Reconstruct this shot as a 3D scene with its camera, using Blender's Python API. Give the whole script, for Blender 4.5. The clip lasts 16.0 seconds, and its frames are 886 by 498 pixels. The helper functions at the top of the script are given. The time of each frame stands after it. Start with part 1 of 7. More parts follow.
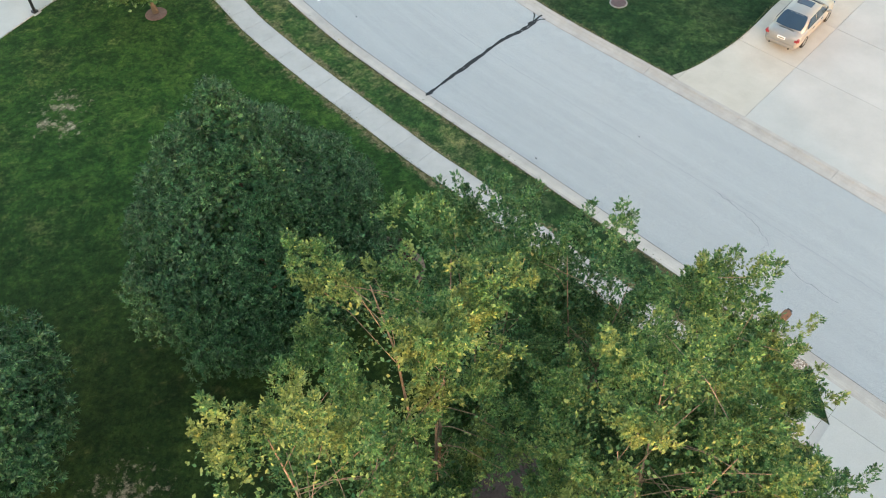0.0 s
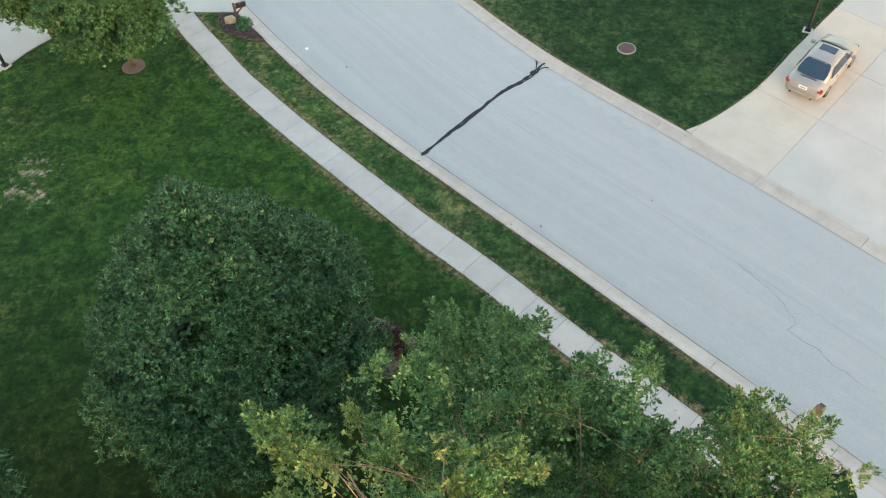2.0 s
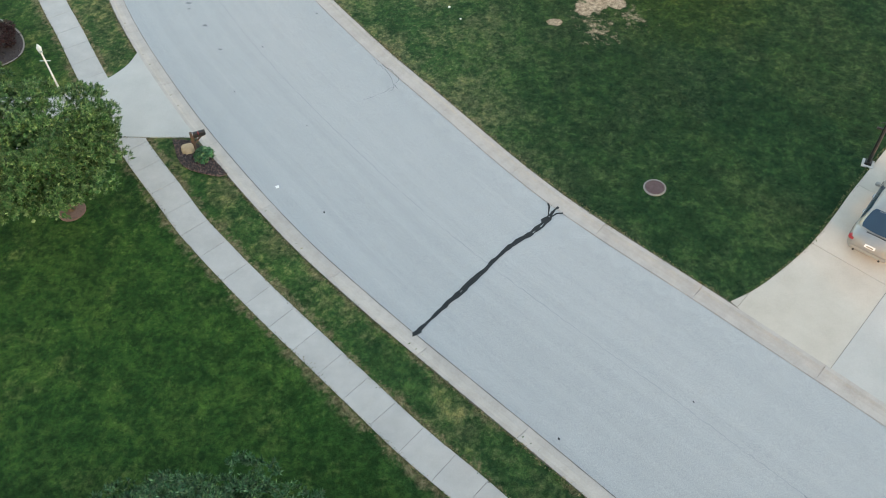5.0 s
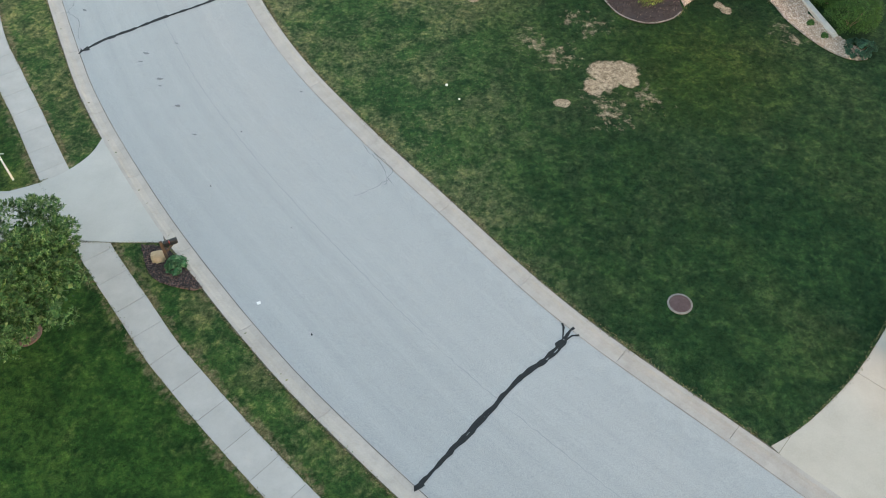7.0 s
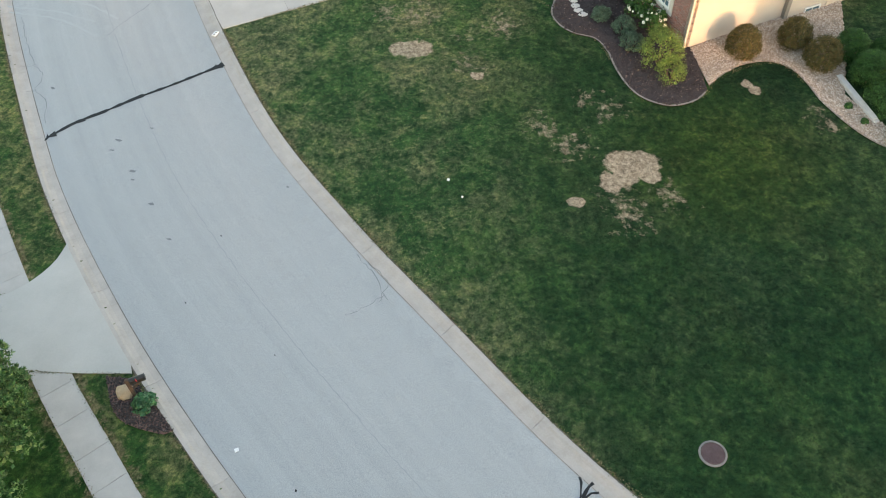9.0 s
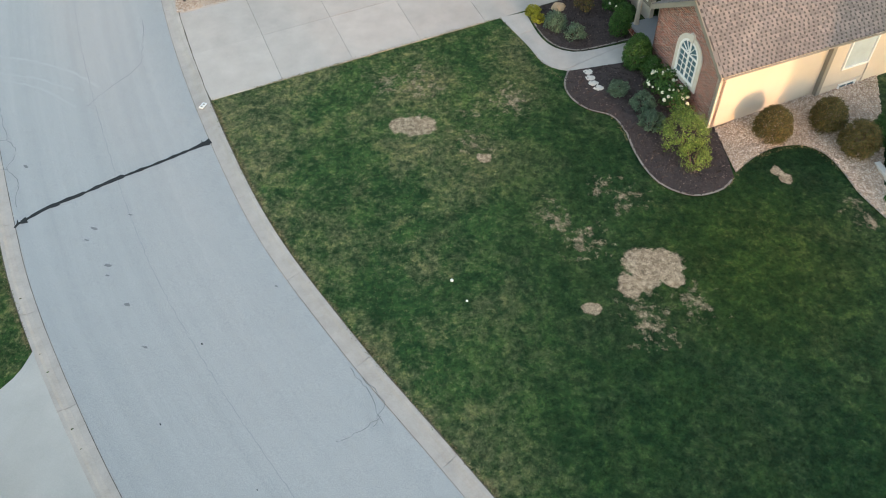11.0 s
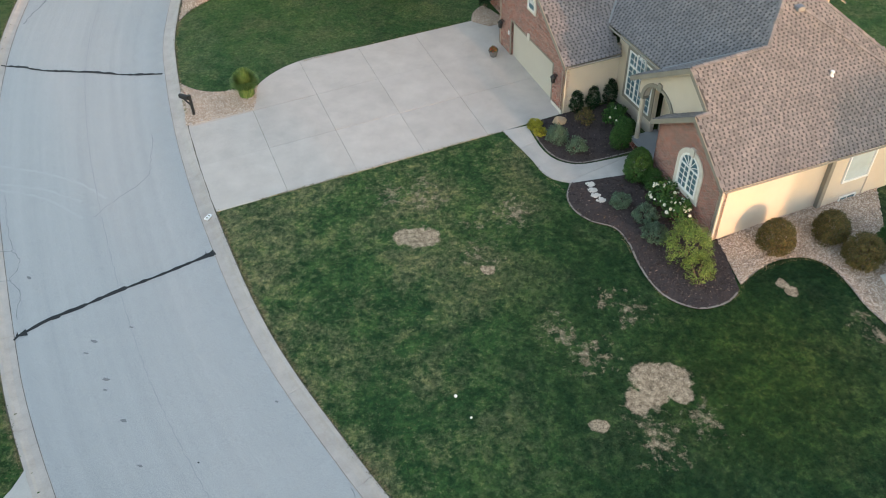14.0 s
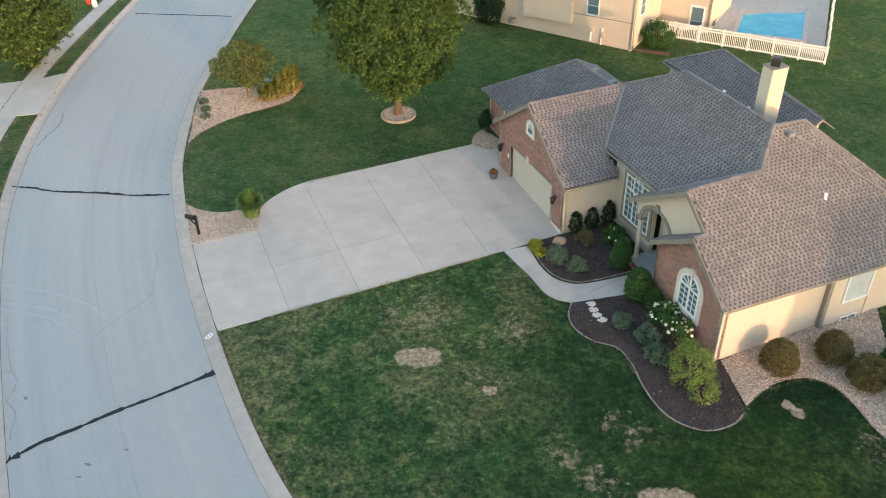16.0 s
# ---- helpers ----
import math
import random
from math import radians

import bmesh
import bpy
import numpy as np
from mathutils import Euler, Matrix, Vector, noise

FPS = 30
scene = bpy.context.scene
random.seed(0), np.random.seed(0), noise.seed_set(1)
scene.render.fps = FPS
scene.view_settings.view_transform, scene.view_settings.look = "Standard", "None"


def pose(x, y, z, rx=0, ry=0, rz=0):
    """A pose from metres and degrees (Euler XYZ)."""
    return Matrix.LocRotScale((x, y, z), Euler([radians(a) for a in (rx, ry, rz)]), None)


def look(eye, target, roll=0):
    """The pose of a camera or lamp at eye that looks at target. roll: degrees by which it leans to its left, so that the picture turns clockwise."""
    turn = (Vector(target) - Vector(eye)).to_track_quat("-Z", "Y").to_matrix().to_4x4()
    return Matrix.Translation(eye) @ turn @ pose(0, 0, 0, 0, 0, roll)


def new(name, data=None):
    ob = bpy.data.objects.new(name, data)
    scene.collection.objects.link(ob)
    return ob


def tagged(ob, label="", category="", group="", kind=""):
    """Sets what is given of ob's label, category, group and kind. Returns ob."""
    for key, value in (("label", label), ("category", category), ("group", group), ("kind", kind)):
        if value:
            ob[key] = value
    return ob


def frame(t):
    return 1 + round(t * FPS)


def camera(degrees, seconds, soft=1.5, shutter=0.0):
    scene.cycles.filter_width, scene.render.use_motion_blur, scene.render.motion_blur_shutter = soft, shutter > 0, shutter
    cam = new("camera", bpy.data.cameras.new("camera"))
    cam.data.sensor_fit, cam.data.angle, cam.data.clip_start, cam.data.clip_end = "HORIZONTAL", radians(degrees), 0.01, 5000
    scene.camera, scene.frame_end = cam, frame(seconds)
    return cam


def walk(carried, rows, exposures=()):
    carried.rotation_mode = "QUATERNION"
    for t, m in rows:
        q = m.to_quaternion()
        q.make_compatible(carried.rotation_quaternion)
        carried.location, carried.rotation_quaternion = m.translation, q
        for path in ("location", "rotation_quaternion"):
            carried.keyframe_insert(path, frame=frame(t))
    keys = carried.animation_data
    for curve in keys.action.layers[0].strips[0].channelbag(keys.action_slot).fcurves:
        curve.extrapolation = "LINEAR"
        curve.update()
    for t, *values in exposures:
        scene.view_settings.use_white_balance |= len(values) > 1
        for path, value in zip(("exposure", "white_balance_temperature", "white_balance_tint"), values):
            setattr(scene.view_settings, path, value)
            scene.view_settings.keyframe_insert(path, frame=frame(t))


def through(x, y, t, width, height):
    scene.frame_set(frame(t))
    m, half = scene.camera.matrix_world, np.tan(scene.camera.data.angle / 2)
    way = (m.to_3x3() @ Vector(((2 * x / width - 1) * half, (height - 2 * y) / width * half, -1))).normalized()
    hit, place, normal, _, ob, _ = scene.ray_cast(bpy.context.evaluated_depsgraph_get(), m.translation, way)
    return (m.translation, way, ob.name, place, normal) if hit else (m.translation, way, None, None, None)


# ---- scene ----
EXPOSURE = 2.6
BRIGHTER = [(0, 0.40, 6200), (4, 0.24, 6180), (7, 0.13, 6150), (9.5, 0.06, 6150), (12, -0.04, 5950), (16, -0.12, 5830)]
cam = camera(56.0, 16.0, soft=1.0)
PATH = [
    (0, (1.186, -1.339, 27.525), (1.125, -0.074, 25.977), -2.02),
    (0.5, (1.263, -1.222, 27.662), (1.196, 0.036, 26.109), -2.40),
    (1, (1.086, -0.029, 27.593), (1.028, 1.231, 26.041), -2.43),
    (1.5, (1.256, 1.294, 27.391), (1.191, 2.563, 25.846), -2.81),
    (2, (1.362, 2.853, 27.304), (1.292, 4.122, 25.759), -3.00),
    (2.5, (1.312, 4.509, 27.236), (1.245, 5.778, 25.692), -3.01),
    (3, (1.202, 6.201, 27.259), (1.140, 7.468, 25.712), -3.02),
    (3.5, (1.247, 7.784, 27.199), (1.183, 9.051, 25.653), -3.12),
    (4, (1.239, 9.379, 27.141), (1.176, 10.649, 25.597), -3.22),
    (4.2, (1.309, 10.036, 27.149), (1.242, 11.304, 25.604), -3.21),
    (6.3, (0.812, 16.685, 27.243), (0.776, 17.947, 25.691), -2.70),
    (6.5, (0.668, 17.188, 27.264), (0.638, 18.452, 25.714), -2.51),
    (7, (0.523, 18.681, 27.296), (0.503, 19.945, 25.747), -2.04),
    (7.5, (0.452, 20.176, 27.311), (0.436, 21.443, 25.763), -1.95),
    (8, (0.493, 21.735, 27.373), (0.475, 23.000, 25.823), -2.05),
    (8.5, (0.588, 23.249, 27.449), (0.565, 24.511, 25.897), -2.23),
    (9, (0.607, 24.736, 27.493), (0.583, 25.997, 25.941), -2.23),
    (9.5, (0.631, 26.298, 27.599), (0.605, 27.554, 26.043), -2.12),
    (11.8, (0.696, 30.389, 27.606), (0.662, 31.683, 26.082), -2.01),
    (12, (0.730, 30.441, 27.635), (0.694, 31.743, 26.117), -2.10),
    (12.5, (0.748, 30.374, 27.692), (0.712, 31.717, 26.211), -2.11),
    (13, (0.748, 30.271, 27.710), (0.710, 31.637, 26.250), -2.11),
    (13.5, (0.679, 30.240, 27.742), (0.643, 31.630, 26.304), -2.01),
    (14, (0.625, 30.239, 27.839), (0.591, 31.685, 26.458), -1.83),
    (14.5, (0.568, 30.261, 27.916), (0.537, 31.762, 26.595), -1.74),
    (15, (0.595, 30.297, 28.011), (0.563, 31.850, 26.750), -1.64),
    (15.5, (0.571, 30.279, 28.045), (0.541, 31.883, 26.851), -1.55),
    (16, (0.547, 30.280, 28.057), (0.518, 31.903, 26.888), -1.55),
]
walk(cam, [(t, look(eye, target, roll)) for t, eye, target, roll in PATH], exposures=[(t, EXPOSURE + more, warm, 16) for t, more, warm in BRIGHTER])

# ---- world and sun ----
SUN_TURN = radians(-60.0)      # the sun stands low in this direction (from +x, counter-clockwise)
SUN_HIGH = radians(4.4)
world = bpy.data.worlds.new("sky")
scene.world = world
world.use_nodes = True
wn = world.node_tree.nodes
sky = wn.new("ShaderNodeTexSky")
sky.sky_type, sky.sun_disc = "NISHITA", False
sky.sun_elevation, sky.sun_rotation = SUN_HIGH, radians(90) - SUN_TURN
sky.air_density, sky.dust_density, sky.ozone_density = 1.0, 0.6, 0.2
world.node_tree.links.new(sky.outputs[0], wn["Background"].inputs[0])
wn["Background"].inputs[1].default_value = 0.15
sun = new("sun", bpy.data.lights.new("sun", "SUN"))
sun.data.energy, sun.data.angle, sun.data.color = 0.60, radians(0.5), (1.0, 0.57, 0.31)
sun.matrix_world = look((0, 0, 60), (-math.cos(SUN_TURN) * math.cos(SUN_HIGH), -math.sin(SUN_TURN) * math.cos(SUN_HIGH), 60 - math.sin(SUN_HIGH)))

# ---- the lie of the land ----
SLOPE = math.tan(radians(2.2))


def gz(x, y):
    """The height of the ground: a slope that rises gently up the street and levels out far off."""
    return SLOPE * y if -40 < y < 130 else SLOPE * (max(min(y, 130), -40))


# ---- materials ----
def ramp(nt, fac, stops):
    r = nt.nodes.new("ShaderNodeValToRGB")
    while len(r.color_ramp.elements) < len(stops):
        r.color_ramp.elements.new(0.5)
    for e, (p, c) in zip(r.color_ramp.elements, stops):
        e.position, e.color = p, (*c, 1)
    nt.links.new(fac, r.inputs[0])
    return r.outputs[0]


def noise_tex(nt, coord, scale, detail=4.0, rough=0.55, distort=0.0):
    n = nt.nodes.new("ShaderNodeTexNoise")
    n.inputs["Scale"].default_value, n.inputs["Detail"].default_value = scale, detail
    n.inputs["Roughness"].default_value, n.inputs["Distortion"].default_value = rough, distort
    nt.links.new(coord, n.inputs["Vector"])
    return n.outputs["Fac"]


def mixc(nt, fac, a, b, how="MIX"):
    m = nt.nodes.new("ShaderNodeMix")
    m.data_type, m.blend_type = "RGBA", how
    for sock, v in ((m.inputs[0], fac), (m.inputs[6], a), (m.inputs[7], b)):
        if isinstance(v, (int, float)):
            sock.default_value = v
        elif isinstance(v, tuple):
            sock.default_value = (*v, 1)
        else:
            nt.links.new(v, sock)
    return m.outputs[2]


def calc(nt, op, a, b=0.0, clamp=False):
    m = nt.nodes.new("ShaderNodeMath")
    m.operation, m.use_clamp = op, clamp
    for sock, v in zip(m.inputs, (a, b)):
        if isinstance(v, (int, float)):
            sock.default_value = v
        else:
            nt.links.new(v, sock)
    return m.outputs[0]


def blank(name, rough=0.8, metal=0.0):
    m = bpy.data.materials.new(name)
    m.use_nodes = True
    nt = m.node_tree
    p = nt.nodes["Principled BSDF"]
    p.inputs["Roughness"].default_value, p.inputs["Metallic"].default_value = rough, metal
    return m, nt, p


def coords(nt, kind="Object"):
    if kind == "World":
        return nt.nodes.new("ShaderNodeNewGeometry").outputs["Position"]
    return nt.nodes.new("ShaderNodeTexCoord").outputs[kind]


def bump(nt, p, height, strength, distance):
    b = nt.nodes.new("ShaderNodeBump")
    b.inputs["Strength"].default_value, b.inputs["Distance"].default_value = strength, distance
    nt.links.new(height, b.inputs["Height"])
    nt.links.new(b.outputs[0], p.inputs["Normal"])


def surface(name, dark, light, scale=3.0, fine=40.0, rough=0.8, metal=0.0, relief=0.01, vary=0.0, coord="World", wear=0.35):
    """A general surface: broad stains, fine grain and relief; vary: how far single pieces differ in lightness."""
    m, nt, p = blank(name, rough, metal)
    c = coords(nt, coord)
    broad, grain = noise_tex(nt, c, scale, 5.0, 0.6), noise_tex(nt, c, fine, 4.0, 0.6)
    both = calc(nt, "ADD", calc(nt, "MULTIPLY", broad, 1 - wear), calc(nt, "MULTIPLY", grain, wear))
    col = ramp(nt, both, [(0.3, dark), (0.7, light)])
    if vary:
        r = nt.nodes.new("ShaderNodeObjectInfo").outputs["Random"]
        s = calc(nt, "ADD", 1 - vary, calc(nt, "MULTIPLY", r, 2 * vary))
        v = nt.nodes.new("ShaderNodeCombineColor")
        for k in range(3):
            nt.links.new(s, v.inputs[k])
        col = mixc(nt, 1.0, col, v.outputs[0], "MULTIPLY")
    nt.links.new(col, p.inputs["Base Color"])
    if relief:
        bump(nt, p, grain, 0.6, relief)
    return m


def leaf_mat(name, stops, rough=0.55, through=0.25, uneven=0.56, turned=None):
    """Leaves: each one has a colour of its own, and a little light shines through. turned: the colour of whole sprays that have begun to turn."""
    m, nt, p = blank(name, rough)
    g = nt.nodes.new("ShaderNodeNewGeometry")
    col = ramp(nt, g.outputs["Random Per Island"], stops)
    patch = noise_tex(nt, g.outputs["Position"], 0.9, 2.0)
    if turned:
        spray = nt.nodes.new("ShaderNodeMapRange")
        mixed = calc(nt, "ADD", noise_tex(nt, g.outputs["Position"], 0.75, 3.0, 0.6), calc(nt, "MULTIPLY", calc(nt, "SUBTRACT", g.outputs["Random Per Island"], 0.5), 0.14))
        nt.links.new(mixed, spray.inputs[0])
        spray.inputs[1].default_value, spray.inputs[2].default_value = 0.50, 0.64
        col = mixc(nt, calc(nt, "MULTIPLY", spray.outputs[0], 0.8), col, turned)
    tone = ramp(nt, noise_tex(nt, g.outputs["Position"], 4.5, 2.0), [(0.33, (0.98 - uneven,) * 3), (0.67, (0.99 + uneven,) * 3)])
    col = mixc(nt, 1.0, mixc(nt, calc(nt, "MULTIPLY", patch, 0.25), col, tuple(0.6 * v for v in stops[0][1])), tone, "MULTIPLY")
    nt.links.new(col, p.inputs["Base Color"])
    p.inputs["Specular IOR Level"].default_value = 0.22
    t = nt.nodes.new("ShaderNodeBsdfTranslucent")
    nt.links.new(col, t.inputs[0])
    mx = nt.nodes.new("ShaderNodeMixShader")
    mx.inputs[0].default_value = through
    nt.links.new(p.outputs[0], mx.inputs[1])
    nt.links.new(t.outputs[0], mx.inputs[2])
    nt.links.new(mx.outputs[0], nt.nodes["Material Output"].inputs[0])
    return m


# dead patches in the lawn: x, y, radius; the first are bare to the soil, the others thin
SOLID = [(-1.65, 57.95, 0.62), (-1.13, 57.85, 0.72), (-0.65, 57.8, 0.6), (8.03, 50.0, 0.95), (8.85, 49.85, 0.95), (9.1, 49.3, 0.6), (7.4, 49.0, 0.62), (8.05, 49.25, 0.7), (5.74, 47.91, 0.36), (14.34, 54.79, 0.34), (14.6, 54.4, 0.34), (1.95, 55.83, 0.34)]
THIN = [(7.67, 47.88, 0.9), (7.9, 47.1, 0.8), (9.75, 48.1, 0.7), (1.36, 58.76, 0.55), (7.8, 53.16, 0.65), (6.82, 54.16, 0.6), (5.76, 51.17, 0.9), (-2.48, 60.67, 0.8), (-1.2, 60.4, 0.8), (-0.3, 60.4, 0.6), (-1.0, 61.5, 0.6), (3.33, 59.46, 1.0), (1.6, 56.6, 0.8),
        (4.76, 52.33, 0.8), (16.9, 53.0, 0.5), (17.3, 51.9, 0.5), (-18.4, 29.2, 1.0), (-17.6, 27.6, 0.7), (-18.9, 27.9, 0.7), (-10.6, 9.6, 1.3)]


def grass_mat():
    m, nt, p = blank("grass", 0.9)
    c = coords(nt, "World")
    broad, mid = noise_tex(nt, c, 0.11, 3.0, 0.55, 0.5), noise_tex(nt, c, 0.9, 6.0, 0.68, 0.5)
    fine, blades, clumps = noise_tex(nt, c, 6.0, 5.0, 0.7), noise_tex(nt, c, 34.0, 3.0, 0.75), noise_tex(nt, c, 2.3, 4.0, 0.6, 0.3)
    green = ramp(nt, calc(nt, "ADD", calc(nt, "MULTIPLY", mid, 0.55), calc(nt, "MULTIPLY", broad, 0.45)),
                 [(0.33, (0.017, 0.050, 0.017)), (0.5, (0.033, 0.078, 0.024)), (0.66, (0.068, 0.115, 0.036))])
    # thin, yellowed turf in flecks and streaks, more of it up the street
    sep = nt.nodes.new("ShaderNodeSeparateXYZ")
    nt.links.new(c, sep.inputs[0])
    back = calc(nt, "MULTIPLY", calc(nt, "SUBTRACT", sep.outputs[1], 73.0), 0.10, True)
    still = calc(nt, "MULTIPLY", calc(nt, "SUBTRACT", sep.outputs[1], 64.0), 0.12, True)
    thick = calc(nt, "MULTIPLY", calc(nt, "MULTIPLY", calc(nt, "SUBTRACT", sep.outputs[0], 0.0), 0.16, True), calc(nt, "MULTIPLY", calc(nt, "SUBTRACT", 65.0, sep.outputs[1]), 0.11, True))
    dry = calc(nt, "ADD", calc(nt, "MULTIPLY", noise_tex(nt, c, 0.30, 4.0, 0.65, 0.6), 0.45), calc(nt, "ADD", calc(nt, "MULTIPLY", noise_tex(nt, c, 1.7, 6.0, 0.75, 0.3), 0.35), calc(nt, "MULTIPLY", fine, 0.20)))
    there = calc(nt, "MULTIPLY", calc(nt, "SUBTRACT", sep.outputs[1], 26.0), 0.06, True)
    worn = nt.nodes.new("ShaderNodeAttribute")
    worn.attribute_name = "worn"
    dry = calc(nt, "ADD", calc(nt, "ADD", dry, calc(nt, "MULTIPLY", there, 0.035)), calc(nt, "SUBTRACT", calc(nt, "MULTIPLY", worn.outputs["Fac"], 0.060), calc(nt, "MULTIPLY", calc(nt, "MULTIPLY", calc(nt, "SUBTRACT", 23.0, calc(nt, "ADD", sep.outputs[0], calc(nt, "MULTIPLY", sep.outputs[1], 0.83))), 0.2, True), 0.035)))
    dryness = nt.nodes.new("ShaderNodeMapRange")
    nt.links.new(dry, dryness.inputs[0])
    dryness.inputs[1].default_value, dryness.inputs[2].default_value = 0.505, 0.64
    col = mixc(nt, calc(nt, "MULTIPLY", calc(nt, "MULTIPLY", dryness.outputs[0], calc(nt, "SUBTRACT", 1.0, calc(nt, "MAXIMUM", calc(nt, "MULTIPLY", thick, 0.75), calc(nt, "MULTIPLY", still, 0.6)))), 0.86), green, (0.155, 0.153, 0.078))
    fleck = nt.nodes.new("ShaderNodeMapRange")
    nt.links.new(calc(nt, "ADD", noise_tex(nt, c, 7.0, 3.0, 0.7, 0.4), calc(nt, "MULTIPLY", dryness.outputs[0], 0.10)), fleck.inputs[0])
    fleck.inputs[1].default_value, fleck.inputs[2].default_value = 0.57, 0.68
    col = mixc(nt, calc(nt, "MULTIPLY", calc(nt, "MULTIPLY", fleck.outputs[0], calc(nt, "SUBTRACT", 1.0, calc(nt, "MAXIMUM", calc(nt, "MULTIPLY", thick, 0.6), calc(nt, "MULTIPLY", still, 0.88)))), calc(nt, "ADD", calc(nt, "MULTIPLY", worn.outputs["Fac"], 0.25), calc(nt, "ADD", 0.10, calc(nt, "MULTIPLY", there, 0.36)))), col, (0.175, 0.178, 0.088))
    tufts = nt.nodes.new("ShaderNodeMapRange")
    nt.links.new(noise_tex(nt, c, 4.2, 3.0, 0.65, 0.3), tufts.inputs[0])
    tufts.inputs[1].default_value, tufts.inputs[2].default_value = 0.54, 0.63
    col = mixc(nt, calc(nt, "MULTIPLY", calc(nt, "MULTIPLY", tufts.outputs[0], calc(nt, "SUBTRACT", 1.0, calc(nt, "MULTIPLY", still, 0.75))), 0.55), col, (0.012, 0.042, 0.016))
    lush = nt.nodes.new("ShaderNodeMapRange")
    nt.links.new(clumps, lush.inputs[0])
    lush.inputs[1].default_value, lush.inputs[2].default_value = 0.50, 0.62
    col = mixc(nt, calc(nt, "MULTIPLY", calc(nt, "MULTIPLY", lush.outputs[0], calc(nt, "SUBTRACT", 1.0, calc(nt, "MULTIPLY", still, 0.5))), 0.62), col, (0.011, 0.040, 0.015))
    # the lot across the street is a fresher green; right of the street the lawn is darker
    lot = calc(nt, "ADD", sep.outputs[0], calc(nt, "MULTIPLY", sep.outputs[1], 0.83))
    fresh = calc(nt, "MULTIPLY", calc(nt, "MULTIPLY", calc(nt, "SUBTRACT", 34.0, lot), 0.15, True), calc(nt, "MULTIPLY", calc(nt, "SUBTRACT", sep.outputs[1], 21.0), 0.12, True))
    col = mixc(nt, calc(nt, "MULTIPLY", fresh, 0.22), col, mixc(nt, 1.0, col, (1.75, 1.45, 0.80), "MULTIPLY"))
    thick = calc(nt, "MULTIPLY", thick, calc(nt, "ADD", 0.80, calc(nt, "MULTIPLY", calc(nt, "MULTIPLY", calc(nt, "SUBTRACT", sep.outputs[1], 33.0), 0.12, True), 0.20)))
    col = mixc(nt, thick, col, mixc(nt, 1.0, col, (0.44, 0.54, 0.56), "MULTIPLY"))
    # the lot under the trees: a dense, clean green
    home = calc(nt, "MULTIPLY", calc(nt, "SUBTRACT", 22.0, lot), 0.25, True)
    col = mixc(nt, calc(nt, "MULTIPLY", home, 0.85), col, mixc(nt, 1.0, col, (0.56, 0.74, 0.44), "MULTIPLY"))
    # towards the birches: thin, browned turf, with tree shade darkened into its colour
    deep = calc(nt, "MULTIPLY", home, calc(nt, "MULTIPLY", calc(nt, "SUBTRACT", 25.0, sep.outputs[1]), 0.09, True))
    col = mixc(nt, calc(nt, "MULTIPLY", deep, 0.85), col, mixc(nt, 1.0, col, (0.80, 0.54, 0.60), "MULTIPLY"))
    # a patch of warm sunlight painted into the lawn's colour
    sun_spot = nt.nodes.new("ShaderNodeVectorMath")
    sun_spot.operation = "DISTANCE"
    nt.links.new(c, sun_spot.inputs[0])
    sun_spot.inputs[1].default_value = (12.3, 50.3, 2.0)
    sunny = calc(nt, "MULTIPLY", calc(nt, "SUBTRACT", 5.5, sun_spot.outputs["Value"]), 0.25, True)
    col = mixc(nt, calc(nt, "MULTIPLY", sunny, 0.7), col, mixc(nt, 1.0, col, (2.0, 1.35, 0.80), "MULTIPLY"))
    # far lawn: the brightness and warmth of low sunlight mixed into the colour
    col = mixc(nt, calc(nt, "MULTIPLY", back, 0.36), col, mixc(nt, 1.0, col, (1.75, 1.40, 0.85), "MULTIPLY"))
    # hand-sized to metre-wide mottling: thicker and thinner growth
    growth = calc(nt, "ADD", calc(nt, "MULTIPLY", noise_tex(nt, c, 1.15, 4.0, 0.62, 0.6), 0.6), calc(nt, "MULTIPLY", noise_tex(nt, c, 3.4, 3.0, 0.6, 0.4), 0.4))
    calm = calc(nt, "SUBTRACT", 1.0, calc(nt, "MULTIPLY", still, 0.75))
    col = mixc(nt, calm, col, mixc(nt, 1.0, col, ramp(nt, growth, [(0.40, (0.58, 0.66, 0.66)), (0.50, (0.97, 0.97, 0.97)), (0.60, (1.55, 1.40, 1.25))]), "MULTIPLY"))
    # bare patches with ragged edges
    total = None
    flat = nt.nodes.new("ShaderNodeCombineXYZ")
    nt.links.new(sep.outputs[0], flat.inputs[0])
    nt.links.new(sep.outputs[1], flat.inputs[1])
    drift = nt.nodes.new("ShaderNodeTexNoise")
    drift.inputs["Scale"].default_value, drift.inputs["Detail"].default_value = 0.8, 4.0
    nt.links.new(c, drift.inputs["Vector"])
    shift = nt.nodes.new("ShaderNodeVectorMath")
    shift.operation = "MULTIPLY_ADD"
    nt.links.new(drift.outputs["Color"], shift.inputs[0])
    shift.inputs[1].default_value, shift.inputs[2].default_value = (0.8, 0.8, 0.0), (-0.4, -0.4, 0.0)
    bent = nt.nodes.new("ShaderNodeVectorMath")
    bent.operation = "ADD"
    nt.links.new(flat.outputs[0], bent.inputs[0])
    nt.links.new(shift.outputs[0], bent.inputs[1])
    for x, y, r in SOLID + THIN:
        d = nt.nodes.new("ShaderNodeVectorMath")
        d.operation = "DISTANCE"
        nt.links.new(bent.outputs[0], d.inputs[0])
        d.inputs[1].default_value = (x, y, 0)
        k = calc(nt, "SUBTRACT", 1.0, calc(nt, "DIVIDE", d.outputs["Value"], r))
        k = calc(nt, "MULTIPLY", k, 1.3 if (x, y, r) in SOLID else 0.15)
